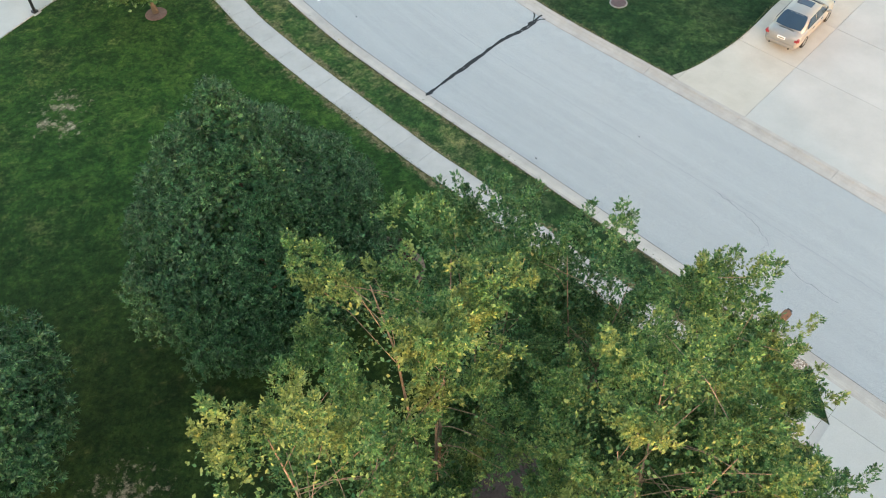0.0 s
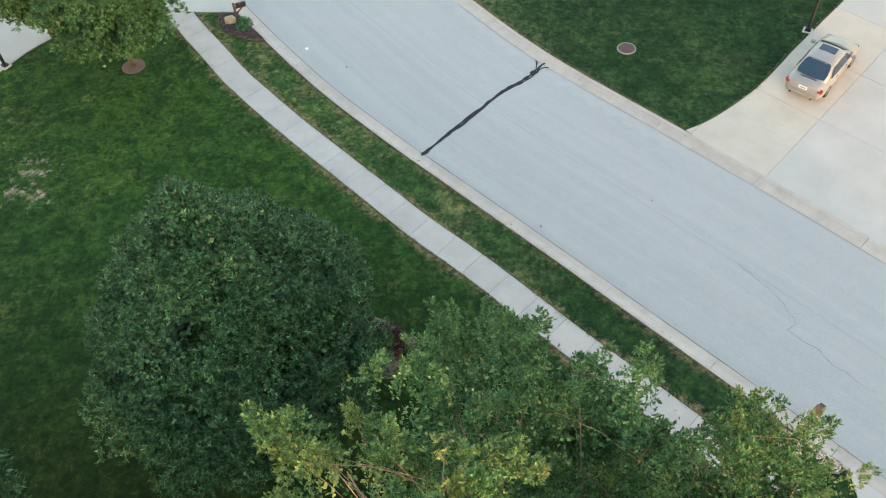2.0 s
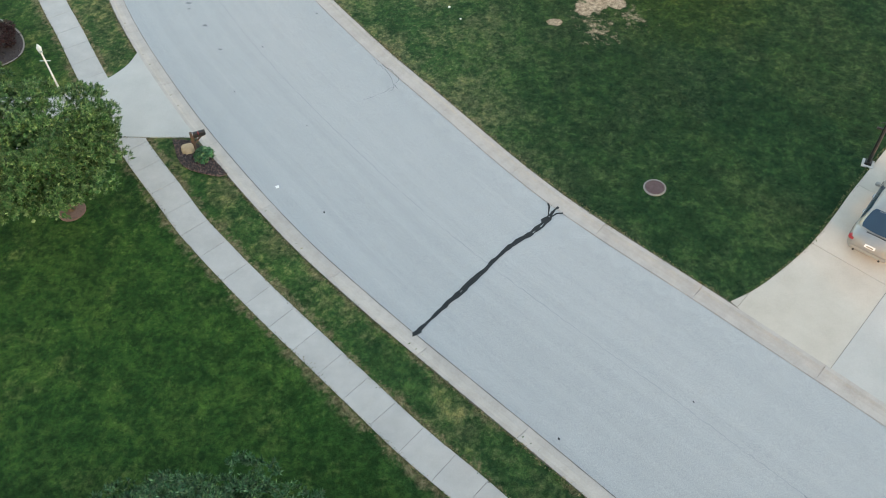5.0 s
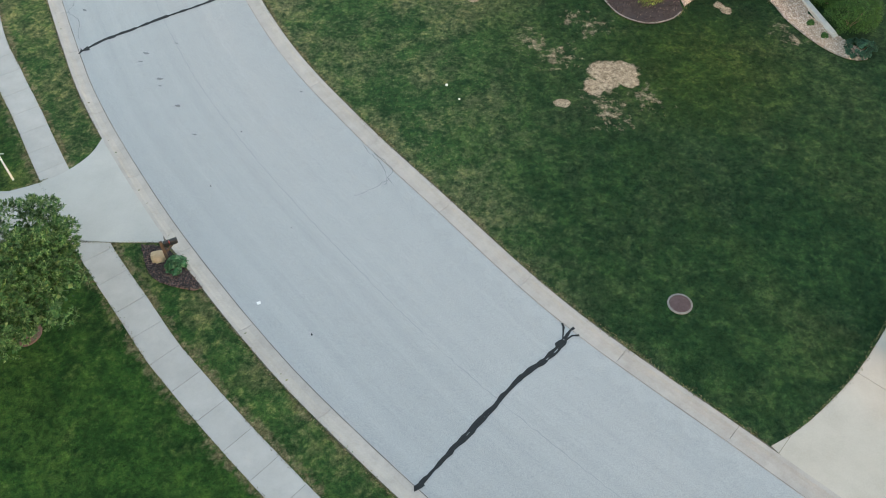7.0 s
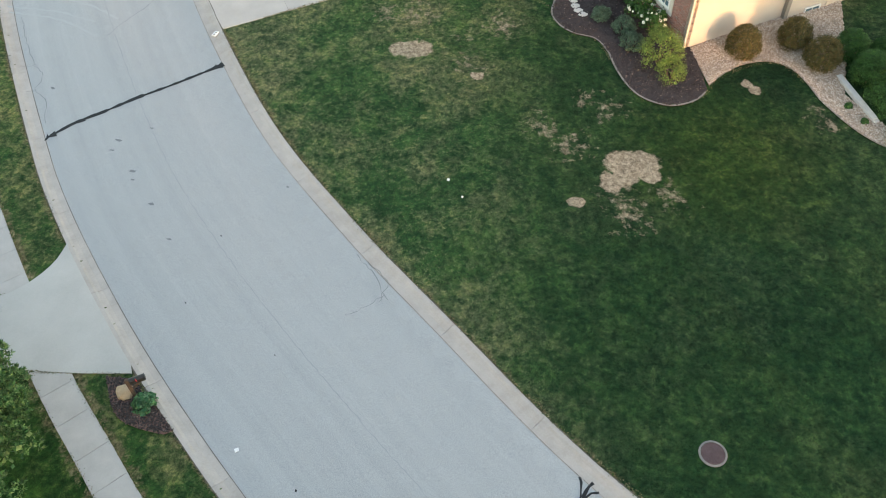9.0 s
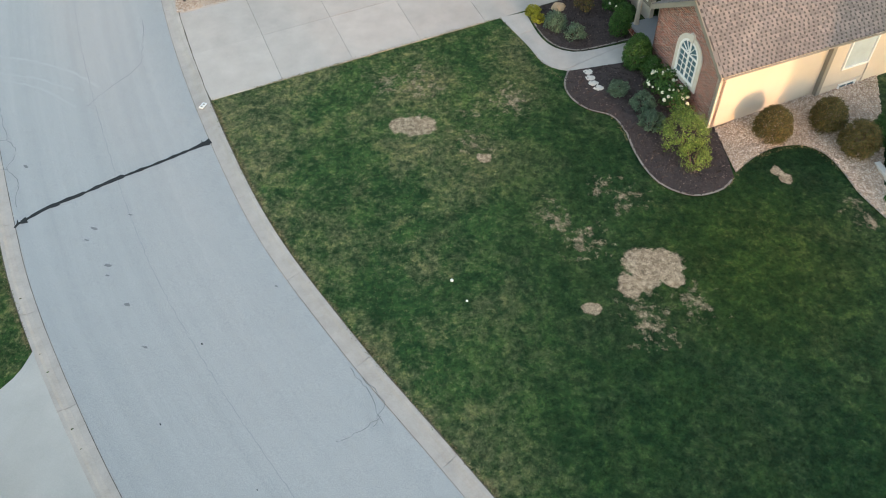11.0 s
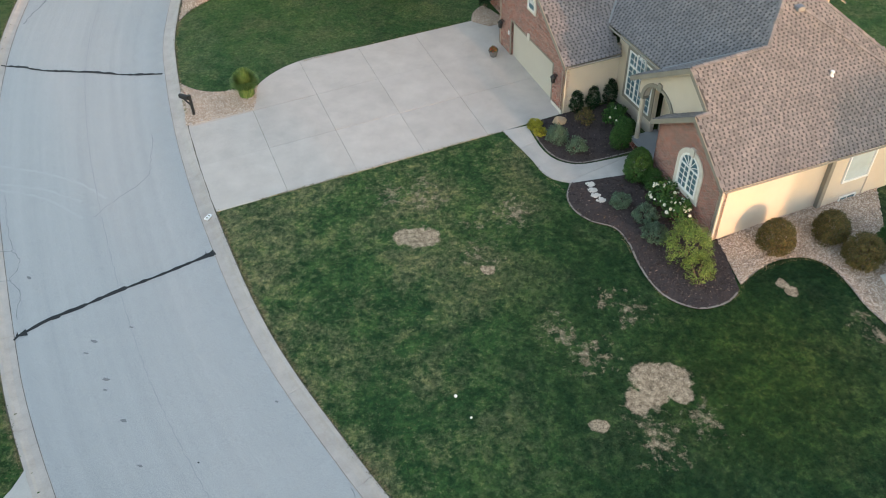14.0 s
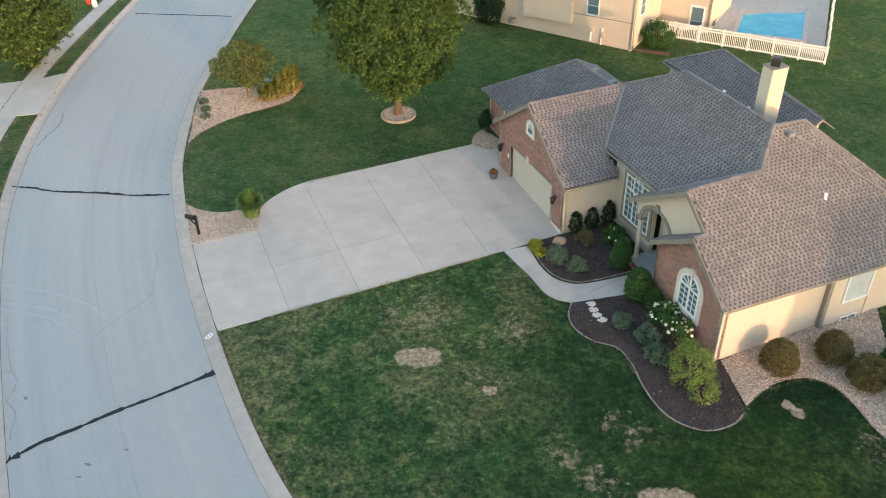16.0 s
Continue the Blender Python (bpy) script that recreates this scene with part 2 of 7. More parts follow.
        total = k if total is None else calc(nt, "MAXIMUM", total, k)
    ragged = calc(nt, "ADD", total, calc(nt, "MULTIPLY", calc(nt, "SUBTRACT", noise_tex(nt, c, 2.6, 6.0, 0.75), 0.5), 1.4))
    bare = nt.nodes.new("ShaderNodeMapRange")
    nt.links.new(ragged, bare.inputs[0])
    bare.inputs[1].default_value, bare.inputs[2].default_value = 0.05, 0.30
    soil = ramp(nt, fine, [(0.35, (0.24, 0.188, 0.132)), (0.65, (0.41, 0.335, 0.248))])
    col = mixc(nt, calc(nt, "MULTIPLY", bare.outputs[0], 0.88), col, soil)
    # scorched, thin turf against the paving
    rimmed = nt.nodes.new("ShaderNodeAttribute")
    rimmed.attribute_name = "rim"
    burnt = calc(nt, "ADD", rimmed.outputs["Fac"], calc(nt, "ADD", calc(nt, "MULTIPLY", calc(nt, "SUBTRACT", noise_tex(nt, c, 5.0, 4.0, 0.7), 0.5), 2.0), calc(nt, "MULTIPLY", calc(nt, "SUBTRACT", noise_tex(nt, c, 0.7, 3.0, 0.6), 0.5), 2.4)))
    burnt = calc(nt, "MULTIPLY", calc(nt, "SUBTRACT", burnt, 0.42), 2.5, True)
    col = mixc(nt, calc(nt, "MULTIPLY", calc(nt, "MULTIPLY", burnt, rimmed.outputs["Fac"]), 1.1, True), col, ramp(nt, fine, [(0.35, (0.115, 0.092, 0.046)), (0.65, (0.27, 0.215, 0.125))]))
    shade = ramp(nt, calc(nt, "ADD", calc(nt, "MULTIPLY", blades, 0.65), calc(nt, "MULTIPLY", fine, 0.35)), [(0.34, (0.24, 0.24, 0.24)), (0.66, (1.80, 1.80, 1.80))])
    col = mixc(nt, 1.0, col, shade, "MULTIPLY")
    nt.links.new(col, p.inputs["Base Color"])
    p.inputs["Specular IOR Level"].default_value = 0.12
    bump(nt, p, calc(nt, "ADD", blades, fine), 0.9, 0.04)
    return m


def asphalt_mat():
    m, nt, p = blank("asphalt", 0.85)
    c = coords(nt, "World")
    grit, wear, broad = noise_tex(nt, c, 26.0, 3.0, 0.8), noise_tex(nt, c, 1.1, 6.0, 0.65), noise_tex(nt, c, 0.16, 3.0, 0.5, 0.5)
    f = calc(nt, "ADD", calc(nt, "MULTIPLY", grit, 0.86), calc(nt, "ADD", calc(nt, "MULTIPLY", wear, 0.09), calc(nt, "MULTIPLY", broad, 0.05)))
    lane = nt.nodes.new("ShaderNodeAttribute")
    lane.attribute_name = "lane"
    streak = noise_tex(nt, lane.outputs["Vector"], 1.0, 5.0, 0.7)
    f = calc(nt, "ADD", calc(nt, "MULTIPLY", f, 0.78), calc(nt, "MULTIPLY", streak, 0.22))
    col = ramp(nt, f, [(0.36, (0.278, 0.290, 0.294)), (0.5, (0.358, 0.366, 0.368)), (0.64, (0.440, 0.443, 0.440))])
    nt.links.new(col, p.inputs["Base Color"])
    bump(nt, p, grit, 0.5, 0.01)
    return m


def brick_mat():
    m, nt, p = blank("brick_wall", 0.85)
    c = coords(nt, "Object")
    sep = nt.nodes.new("ShaderNodeSeparateXYZ")
    nt.links.new(c, sep.inputs[0])
    flat = nt.nodes.new("ShaderNodeCombineXYZ")
    nt.links.new(calc(nt, "ADD", sep.outputs[0], sep.outputs[1]), flat.inputs[0])
    nt.links.new(sep.outputs[2], flat.inputs[1])
    b = nt.nodes.new("ShaderNodeTexBrick")
    nt.links.new(flat.outputs[0], b.inputs["Vector"])
    b.inputs["Scale"].default_value = 1.0
    b.inputs["Brick Width"].default_value, b.inputs["Row Height"].default_value, b.inputs["Mortar Size"].default_value = 0.21, 0.072, 0.008
    b.inputs["Color1"].default_value, b.inputs["Color2"].default_value, b.inputs["Mortar"].default_value = (0.075, 0.022, 0.018, 1), (0.33, 0.095, 0.062, 1), (0.42, 0.38, 0.35, 1)
    stretch = nt.nodes.new("ShaderNodeVectorMath")
    stretch.operation = "MULTIPLY"
    nt.links.new(flat.outputs[0], stretch.inputs[0])
    stretch.inputs[1].default_value = (4.0, 13.0, 1.0)
    pale = nt.nodes.new("ShaderNodeMapRange")
    nt.links.new(noise_tex(nt, stretch.outputs[0], 1.0, 1.0), pale.inputs[0])
    pale.inputs[1].default_value, pale.inputs[2].default_value = 0.60, 0.64
    col = mixc(nt, calc(nt, "MULTIPLY", pale.outputs[0], 0.7), b.outputs["Color"], (0.52, 0.36, 0.30))
    nt.links.new(col, p.inputs["Base Color"])
    bump(nt, p, b.outputs["Fac"], -0.6, 0.01)
    return m


def shingle_mat(name, stops):
    m, nt, p = blank(name, 0.9)
    g = nt.nodes.new("ShaderNodeNewGeometry")
    col = ramp(nt, g.outputs["Random Per Island"], stops)
    grit = noise_tex(nt, g.outputs["Position"], 30.0, 3.0, 0.7)
    stain = noise_tex(nt, g.outputs["Position"], 0.5, 4.0, 0.6)
    k = ramp(nt, calc(nt, "ADD", calc(nt, "MULTIPLY", grit, 0.5), calc(nt, "MULTIPLY", stain, 0.5)), [(0.3, (0.7, 0.7, 0.7)), (0.7, (1.25, 1.25, 1.25))])
    nt.links.new(mixc(nt, 1.0, col, k, "MULTIPLY"), p.inputs["Base Color"])
    return m


def glass_pane_mat():
    m, nt, p = blank("window_glass", 0.06)
    p.inputs["Base Color"].default_value = (0.10, 0.17, 0.21, 1)
    p.inputs["Specular IOR Level"].default_value = 0.8
    return m


def plain(name, col, rough=0.5, metal=0.0, fine=60.0, coat=0.0):
    m = surface(name, tuple(0.88 * v for v in col), tuple(min(1.0, 1.1 * v) for v in col), 1.5, fine, rough, metal, 0.0, coord="Object")
    m.node_tree.nodes["Principled BSDF"].inputs["Coat Weight"].default_value = coat
    return m


GRASS, ASPHALT, BRICK, GLASS = grass_mat(), asphalt_mat(), brick_mat(), glass_pane_mat()
CONCRETE = surface("concrete_walk", (0.385, 0.36, 0.335), (0.50, 0.47, 0.44), 1.3, 26.0, 0.85, relief=0.004, vary=0.05)
CONCRETE_NEW = surface("concrete_pale", (0.395, 0.382, 0.358), (0.505, 0.488, 0.458), 0.55, 20.0, 0.85, relief=0.004, vary=0.05)
CONCRETE_MAIN = surface("concrete_drive", (0.405, 0.366, 0.333), (0.545, 0.497, 0.452), 0.8, 24.0, 0.85, relief=0.004, vary=0.035)
CONCRETE_TAN = surface("concrete_tan", (0.42, 0.375, 0.315), (0.52, 0.475, 0.41), 0.8, 20.0, 0.85, relief=0.004, vary=0.05)
CURB = surface("concrete_curb", (0.355, 0.318, 0.285), (0.49, 0.445, 0.405), 1.7, 18.0, 0.85, relief=0.006, vary=0.05)
JOINT = surface("joint_dirt", (0.09, 0.075, 0.06), (0.16, 0.14, 0.11), 3.0, 40.0, 0.95)
TAR = surface("crack_tar", (0.007, 0.009, 0.011), (0.018, 0.021, 0.024), 4.0, 30.0, 0.85, relief=0.004)
CURB_JOINT = surface("gutter_joint", (0.085, 0.08, 0.075), (0.15, 0.14, 0.13), 3.0, 40.0, 0.95)
CRACK = surface("crack_shadow", (0.15, 0.16, 0.165), (0.22, 0.23, 0.235), 4.0, 30.0, 0.9)
SEAM = surface("seam_worn", (0.27, 0.285, 0.29), (0.33, 0.345, 0.35), 1.0, 15.0, 0.9)
SCUFF = surface("tyre_scuff", (0.374, 0.386, 0.388), (0.402, 0.413, 0.414), 1.0, 20.0, 0.85)
MULCH = surface("bark_mulch", (0.025, 0.0185, 0.018), (0.082, 0.062, 0.059), 3.0, 22.0, 0.95, relief=0.05, wear=0.7)
SOIL = surface("sandy_soil", (0.13, 0.095, 0.068), (0.27, 0.21, 0.155), 2.0, 20.0, 0.95, relief=0.03, wear=0.6)
MULCH_RED = surface("mulch_reddish", (0.10, 0.055, 0.045), (0.24, 0.15, 0.12), 3.0, 22.0, 0.95, relief=0.05, wear=0.7)
PEBBLE_BED = surface("gravel_bed", (0.22, 0.17, 0.13), (0.42, 0.335, 0.265), 2.0, 18.0, 0.9, relief=0.04, wear=0.75)
EDGE_DARK = surface("edging_dark", (0.028, 0.026, 0.024), (0.07, 0.064, 0.056), 3.0, 25.0, 0.9)
EDGING = surface("edging_stone", (0.15, 0.135, 0.12), (0.32, 0.29, 0.25), 3.0, 25.0, 0.9)
STUCCO = surface("stucco_cream", (0.515, 0.455, 0.375), (0.59, 0.525, 0.435), 0.8, 50.0, 0.9, relief=0.004)
TRIM = surface("trim_taupe", (0.20, 0.185, 0.155), (0.27, 0.25, 0.215), 1.2, 40.0, 0.7, relief=0.0)
STONE = surface("trim_stone", (0.52, 0.48, 0.43), (0.66, 0.62, 0.57), 4.0, 30.0, 0.85, relief=0.004)
BLIND = plain("window_blind", (0.50, 0.58, 0.62), 0.25, coat=1.0)
WHITE = plain("white_vinyl", (0.78, 0.78, 0.77), 0.45)
DOORPAINT = surface("garage_door_paint", (0.46, 0.435, 0.385), (0.52, 0.49, 0.43), 0.6, 50.0, 0.6, relief=0.0)
VALLEY_METAL = surface("painted_metal", (0.17, 0.18, 0.19), (0.24, 0.25, 0.26), 2.0, 40.0, 0.7, relief=0.0)
CAPS = surface("cap_shingle", (0.150, 0.142, 0.146), (0.215, 0.202, 0.202), 3.0, 40.0, 0.9, vary=0.2)
SHINGLE = shingle_mat("roof_shingle", [(0.0, (0.148, 0.141, 0.145)), (0.5, (0.182, 0.173, 0.175)), (1.0, (0.228, 0.212, 0.208))])
# underlay: the shade in the gaps between tabs is put into its dark colour
DECK = surface("underlay_shade", (0.058, 0.055, 0.056), (0.088, 0.082, 0.083), 3.0, 30.0, 0.95)
BLACK = plain("black_metal", (0.015, 0.016, 0.017), 0.45)
RUBBER = plain("tyre_rubber", (0.012, 0.012, 0.012), 0.85)
CHROME = plain("bright_alloy", (0.62, 0.62, 0.61), 0.25, 1.0)
BARK = surface("bark_brown", (0.10, 0.065, 0.045), (0.24, 0.16, 0.11), 4.0, 25.0, 0.95, relief=0.02)
BIRCH_BARK = surface("bark_birch", (0.14, 0.085, 0.06), (0.36, 0.27, 0.20), 5.0, 18.0, 0.9, relief=0.02)
WOOD = surface("cedar_wood", (0.11, 0.052, 0.030), (0.21, 0.105, 0.062), 3.0, 40.0, 0.8, coord="Object")
WOOD_DARK = surface("dark_wood", (0.055, 0.035, 0.025), (0.12, 0.075, 0.05), 3.0, 40.0, 0.8, coord="Object")
ROCK = surface("tan_boulder", (0.32, 0.23, 0.14), (0.52, 0.40, 0.26), 3.0, 20.0, 0.9, relief=0.03, coord="Object")
BLOCKS = surface("wall_block", (0.52, 0.49, 0.45), (0.66, 0.63, 0.59), 3.0, 30.0, 0.9)
FLOWER = plain("white_petals", (0.80, 0.78, 0.66), 0.7)
RED = plain("red_plastic", (0.30, 0.018, 0.025), 0.3, coat=0.5)
ORANGE = plain("orange_rim", (0.65, 0.08, 0.03), 0.5)
CARPAINT = plain("car_champagne", (0.30, 0.295, 0.28), 0.45, 0.35, coat=0.25)
CARGLASS = plain("car_glass", (0.022, 0.045, 0.075), 0.12)
LEAF_PEAR = leaf_mat("leaves_deep_green", [(0.0, (0.018, 0.062, 0.026)), (0.5, (0.045, 0.122, 0.050)), (0.85, (0.095, 0.195, 0.082)), (1.0, (0.20, 0.31, 0.15))], 0.38, 0.06, 0.56)
LEAF_BIRCH = leaf_mat("leaves_birch", [(0.0, (0.040, 0.115, 0.044)), (0.5, (0.090, 0.195, 0.068)), (0.9, (0.175, 0.290, 0.10)), (1.0, (0.30, 0.37, 0.15))], 0.42, 0.22, 0.36, (0.31, 0.36, 0.115))
LEAF_BIRCH_GREEN = leaf_mat("leaves_birch_green", [(0.0, (0.035, 0.115, 0.050)), (0.5, (0.085, 0.190, 0.075)), (0.85, (0.160, 0.270, 0.10)), (1.0, (0.26, 0.33, 0.13))], 0.42, 0.22, 0.42)
LEAF_JUNIPER = leaf_mat("leaves_juniper", [(0.0, (0.022, 0.075, 0.050)), (0.6, (0.045, 0.120, 0.075)), (1.0, (0.085, 0.175, 0.10))])
LEAF_ASH = leaf_mat("leaves_mid_green", [(0.0, (0.030, 0.090, 0.026)), (0.45, (0.085, 0.175, 0.050)), (0.8, (0.17, 0.26, 0.085)), (1.0, (0.28, 0.36, 0.14))], 0.45, 0.12)
LEAF_OAK = leaf_mat("leaves_oak", [(0.0, (0.030, 0.070, 0.016)), (0.55, (0.075, 0.130, 0.030)), (0.85, (0.130, 0.185, 0.045)), (1.0, (0.19, 0.23, 0.065))], 0.55, 0.12)
LEAF_CROWN = leaf_mat("leaves_deep_green", [(0.0, (0.028, 0.068, 0.014)), (0.5, (0.066, 0.124, 0.026)), (1.0, (0.140, 0.200, 0.048))], 0.55, 0.06, uneven=0.5)
LEAF_LIME = leaf_mat("leaves_lime", [(0.0, (0.08, 0.15, 0.03)), (0.6, (0.18, 0.26, 0.055)), (1.0, (0.33, 0.39, 0.10))])
LEAF_YEW = leaf_mat("leaves_yew", [(0.0, (0.007, 0.026, 0.010)), (0.6, (0.016, 0.045, 0.016)), (1.0, (0.036, 0.075, 0.026))])
LEAF_SMALL = leaf_mat("leaves_olive", [(0.0, (0.080, 0.125, 0.034)), (0.6, (0.160, 0.200, 0.055)), (0.9, (0.25, 0.26, 0.075)), (1.0, (0.32, 0.22, 0.075))])
LEAF_GOLD = leaf_mat("leaves_gold", [(0.0, (0.20, 0.21, 0.02)), (0.6, (0.40, 0.38, 0.035)), (1.0, (0.56, 0.50, 0.06))], uneven=0.35)
LEAF_POT = leaf_mat("leaves_pot", [(0.0, (0.05, 0.11, 0.03)), (0.5, (0.13, 0.16, 0.05)), (0.6, (0.36, 0.07, 0.04)), (1.0, (0.44, 0.11, 0.06))])
LEAF_RUST = leaf_mat("leaves_rust", [(0.0, (0.065, 0.075, 0.024)), (0.6, (0.140, 0.120, 0.038)), (1.0, (0.27, 0.170, 0.06))], uneven=0.3)
LEAF_BOX = leaf_mat("leaves_boxwood", [(0.0, (0.022, 0.070, 0.018)), (0.6, (0.056, 0.138, 0.030)), (1.0, (0.115, 0.215, 0.05))], uneven=0.25)
LEAF_BLUE = leaf_mat("leaves_grey_green", [(0.0, (0.070, 0.120, 0.072)), (0.6, (0.13, 0.195, 0.125)), (1.0, (0.23, 0.30, 0.20))], uneven=0.35)
LEAF_PURPLE = leaf_mat("leaves_purple", [(0.0, (0.022, 0.010, 0.012)), (0.6, (0.045, 0.020, 0.022)), (1.0, (0.08, 0.035, 0.032))])
LEAF_REED = leaf_mat("leaves_reed", [(0.0, (0.09, 0.14, 0.03)), (0.6, (0.19, 0.22, 0.05)), (1.0, (0.36, 0.33, 0.11))])
LEAF_STRAW = leaf_mat("leaves_straw", [(0.0, (0.24, 0.16, 0.06)), (0.6, (0.38, 0.27, 0.10)), (1.0, (0.50, 0.40, 0.18))])
TURF_EDGE = leaf_mat("turf_edge", [(0.0, (0.032, 0.075, 0.018)), (0.38, (0.060, 0.105, 0.030)), (0.55, (0.19, 0.155, 0.075)), (1.0, (0.33, 0.265, 0.155))], 0.9, 0.1)


# ---- building tools ----
def link(name, bm, material, parent=None, label="", smooth=False):
    me = bpy.data.meshes.new(name)
    bmesh.ops.recalc_face_normals(bm, faces=bm.faces)
    bm.to_mesh(me)
    bm.free()
    if smooth:
        me.shade_smooth()
    me.materials.append(material)
    ob = new(name, me)
    if parent:
        ob.parent = parent
    if label:
        tagged(ob, label)
    return ob


def part(name, bm, material, parent, label="", smooth=False):
    return link(name, bm, material, parent, label, smooth)


def thing(name, label, category, x, y, z=None, turn=0.0, group=""):
    ob = new(name)
    ob.empty_display_size = 0.2
    ob.matrix_basis = pose(x, y, gz(x, y) if z is None else z, 0, 0, turn)
    return tagged(ob, label, category, group)


def piece(name, mesh, parent, m=None):
    """One more object on a mesh that alike pieces share."""
    ob = new(name, mesh)
    ob.parent = parent
    if m is not None:
        ob.matrix_basis = m
    return ob


def mesh_of(name, bm, material, smooth=False):
    me = bpy.data.meshes.new(name)
    bmesh.ops.recalc_face_normals(bm, faces=bm.faces)
    bm.to_mesh(me)
    bm.free()
    if smooth:
        me.shade_smooth()
    me.materials.append(material)
    return me


def B():
    return bmesh.new()


def box(bm, x0, x1, y0, y1, z0, z1, bevel=0.0, m=None):
    vs = [bm.verts.new((x, y, z)) for z in (z0, z1) for x, y in ((x0, y0), (x1, y0), (x1, y1), (x0, y1))]
    fs = [bm.faces.new([vs[i] for i in f]) for f in ((3, 2, 1, 0), (4, 5, 6, 7), (0, 1, 5, 4), (1, 2, 6, 5), (2, 3, 7, 6), (3, 0, 4, 7))]
    if bevel:
        bmesh.ops.bevel(bm, geom=list({e for f in fs for e in f.edges}), offset=bevel, segments=2, affect="EDGES")
    if m is not None:
        bmesh.ops.transform(bm, matrix=m, verts=[v for v in bm.verts if v in set(vs)] if not bevel else bm.verts)
    return bm


def prism(bm, poly, z0, z1, land=False):
    """An upright prism on a plan polygon. land: heights are above the ground."""
    h = gz if land else (lambda x, y: 0.0)
    lo = [bm.verts.new((x, y, z0 + h(x, y))) for x, y in poly]
    hi = [bm.verts.new((x, y, z1 + h(x, y))) for x, y in poly]
    n = len(poly)
    bm.faces.new(hi)
    bm.faces.new(lo[::-1])
    for i in range(n):
        bm.faces.new((lo[i], lo[(i + 1) % n], hi[(i + 1) % n], hi[i]))
    return bm


def slab3(bm, pts, down):
    """A slab below a polygon in space; down: the vector of its thickness."""
    a = [bm.verts.new(p) for p in pts]
    b = [bm.verts.new(Vector(p) + Vector(down)) for p in pts]
    n = len(pts)
    bm.faces.new(a)
    bm.faces.new(b[::-1])
    for i in range(n):
        bm.faces.new((a[i], b[i], b[(i + 1) % n], a[(i + 1) % n]))
    return bm


def tube(bm, pts, radii, sides=7):
    """A round limb along points, with a radius at each."""
    pts = [Vector(p) for p in pts]
    rings = []
    for i, p in enumerate(pts):
        d = (pts[min(i + 1, len(pts) - 1)] - pts[max(i - 1, 0)]).normalized()
        u = d.cross(Vector((0.31, 0.95, 0.11))).normalized()
        v = d.cross(u)
        r = radii[i] if isinstance(radii, (list, tuple)) else radii
        rings.append([bm.verts.new(p + r * (math.cos(2 * math.pi * k / sides) * u + math.sin(2 * math.pi * k / sides) * v)) for k in range(sides)])
    for a, b in zip(rings, rings[1:]):
        for k in range(sides):
            bm.faces.new((a[k], a[(k + 1) % sides], b[(k + 1) % sides], b[k]))
    bm.faces.new(rings[0][::-1])
    bm.faces.new(rings[-1])
    return bm


def lathe(bm, profile, sides=16, x=0.0, y=0.0):
    """A turned body from (radius, height) pairs."""
    rings = [[bm.verts.new((x + r * math.cos(2 * math.pi * k / sides), y + r * math.sin(2 * math.pi * k / sides), z)) for k in range(sides)] for r, z in profile]
    for a, b in zip(rings, rings[1:]):
        for k in range(sides):
            bm.faces.new((a[k], a[(k + 1) % sides], b[(k + 1) % sides], b[k]))
    bm.faces.new(rings[0][::-1])
    bm.faces.new(rings[-1])
    return bm


def smooth_line(pts, step=0.5):
    """A curve through plan points, in even steps."""
    p = [Vector(q) for q in pts]
    p = [2 * p[0] - p[1], *p, 2 * p[-1] - p[-2]]
    fine = []
    for i in range(1, len(p) - 2):
        n = max(2, int((p[i + 1] - p[i]).length / 0.1))
        for k in range(n):
            t = k / n
            fine.append(0.5 * (2 * p[i] + (p[i + 1] - p[i - 1]) * t + (2 * p[i - 1] - 5 * p[i] + 4 * p[i + 1] - p[i + 2]) * t * t + (3 * p[i] - p[i - 1] - 3 * p[i + 1] + p[i + 2]) * t ** 3))
    fine.append(p[-2])
    out, gone = [fine[0]], 0.0
    for a, b in zip(fine, fine[1:]):
        gone += (b - a).length
        if gone >= step:
            out.append(b)
            gone = 0.0
    return out


def aside(line, d):
    """The same curve moved d metres to its left."""
    out = []
    for i, p in enumerate(line):
        t = (line[min(i + 1, len(line) - 1)] - line[max(i - 1, 0)]).normalized()
        out.append(p + d * Vector((-t.y, t.x)))
    return out


def ribbon(bm, line, width, lift, rough=0.0, base=gz, seed=1):
    """A flat band along a curve on the ground, with an uneven edge."""
    rnd = random.Random(seed)
    prev = None
    for i, p in enumerate(line):
        t = (line[min(i + 1, len(line) - 1)] - line[max(i - 1, 0)]).normalized()
        n = Vector((-t.y, t.x))
        w = [width / 2 * (1 + rough * rnd.uniform(-1, 1)) for _ in (0, 1)]
        q = [p + n * w[0], p - n * w[1]]
        now = [bm.verts.new((v.x, v.y, base(v.x, v.y) + lift)) for v in q]
        if prev:
            bm.faces.new((prev[0], prev[1], now[1], now[0]))
        prev = now
    return bm


def clip(poly, nx, ny, d):
    """The part of a polygon where nx x + ny y <= d."""
    out = []
    for (x0, y0), (x1, y1) in zip(poly, poly[1:] + poly[:1]):
        a, b = nx * x0 + ny * y0 - d, nx * x1 + ny * y1 - d
        if a <= 0:
            out.append((x0, y0))
        if a * b < 0:
            t = a / (a - b)
            out.append((x0 + t * (x1 - x0), y0 + t * (y1 - y0)))
    return out


def area(poly):
    return 0.5 * sum(x0 * y1 - x1 * y0 for (x0, y0), (x1, y1) in zip(poly, poly[1:] + poly[:1]))


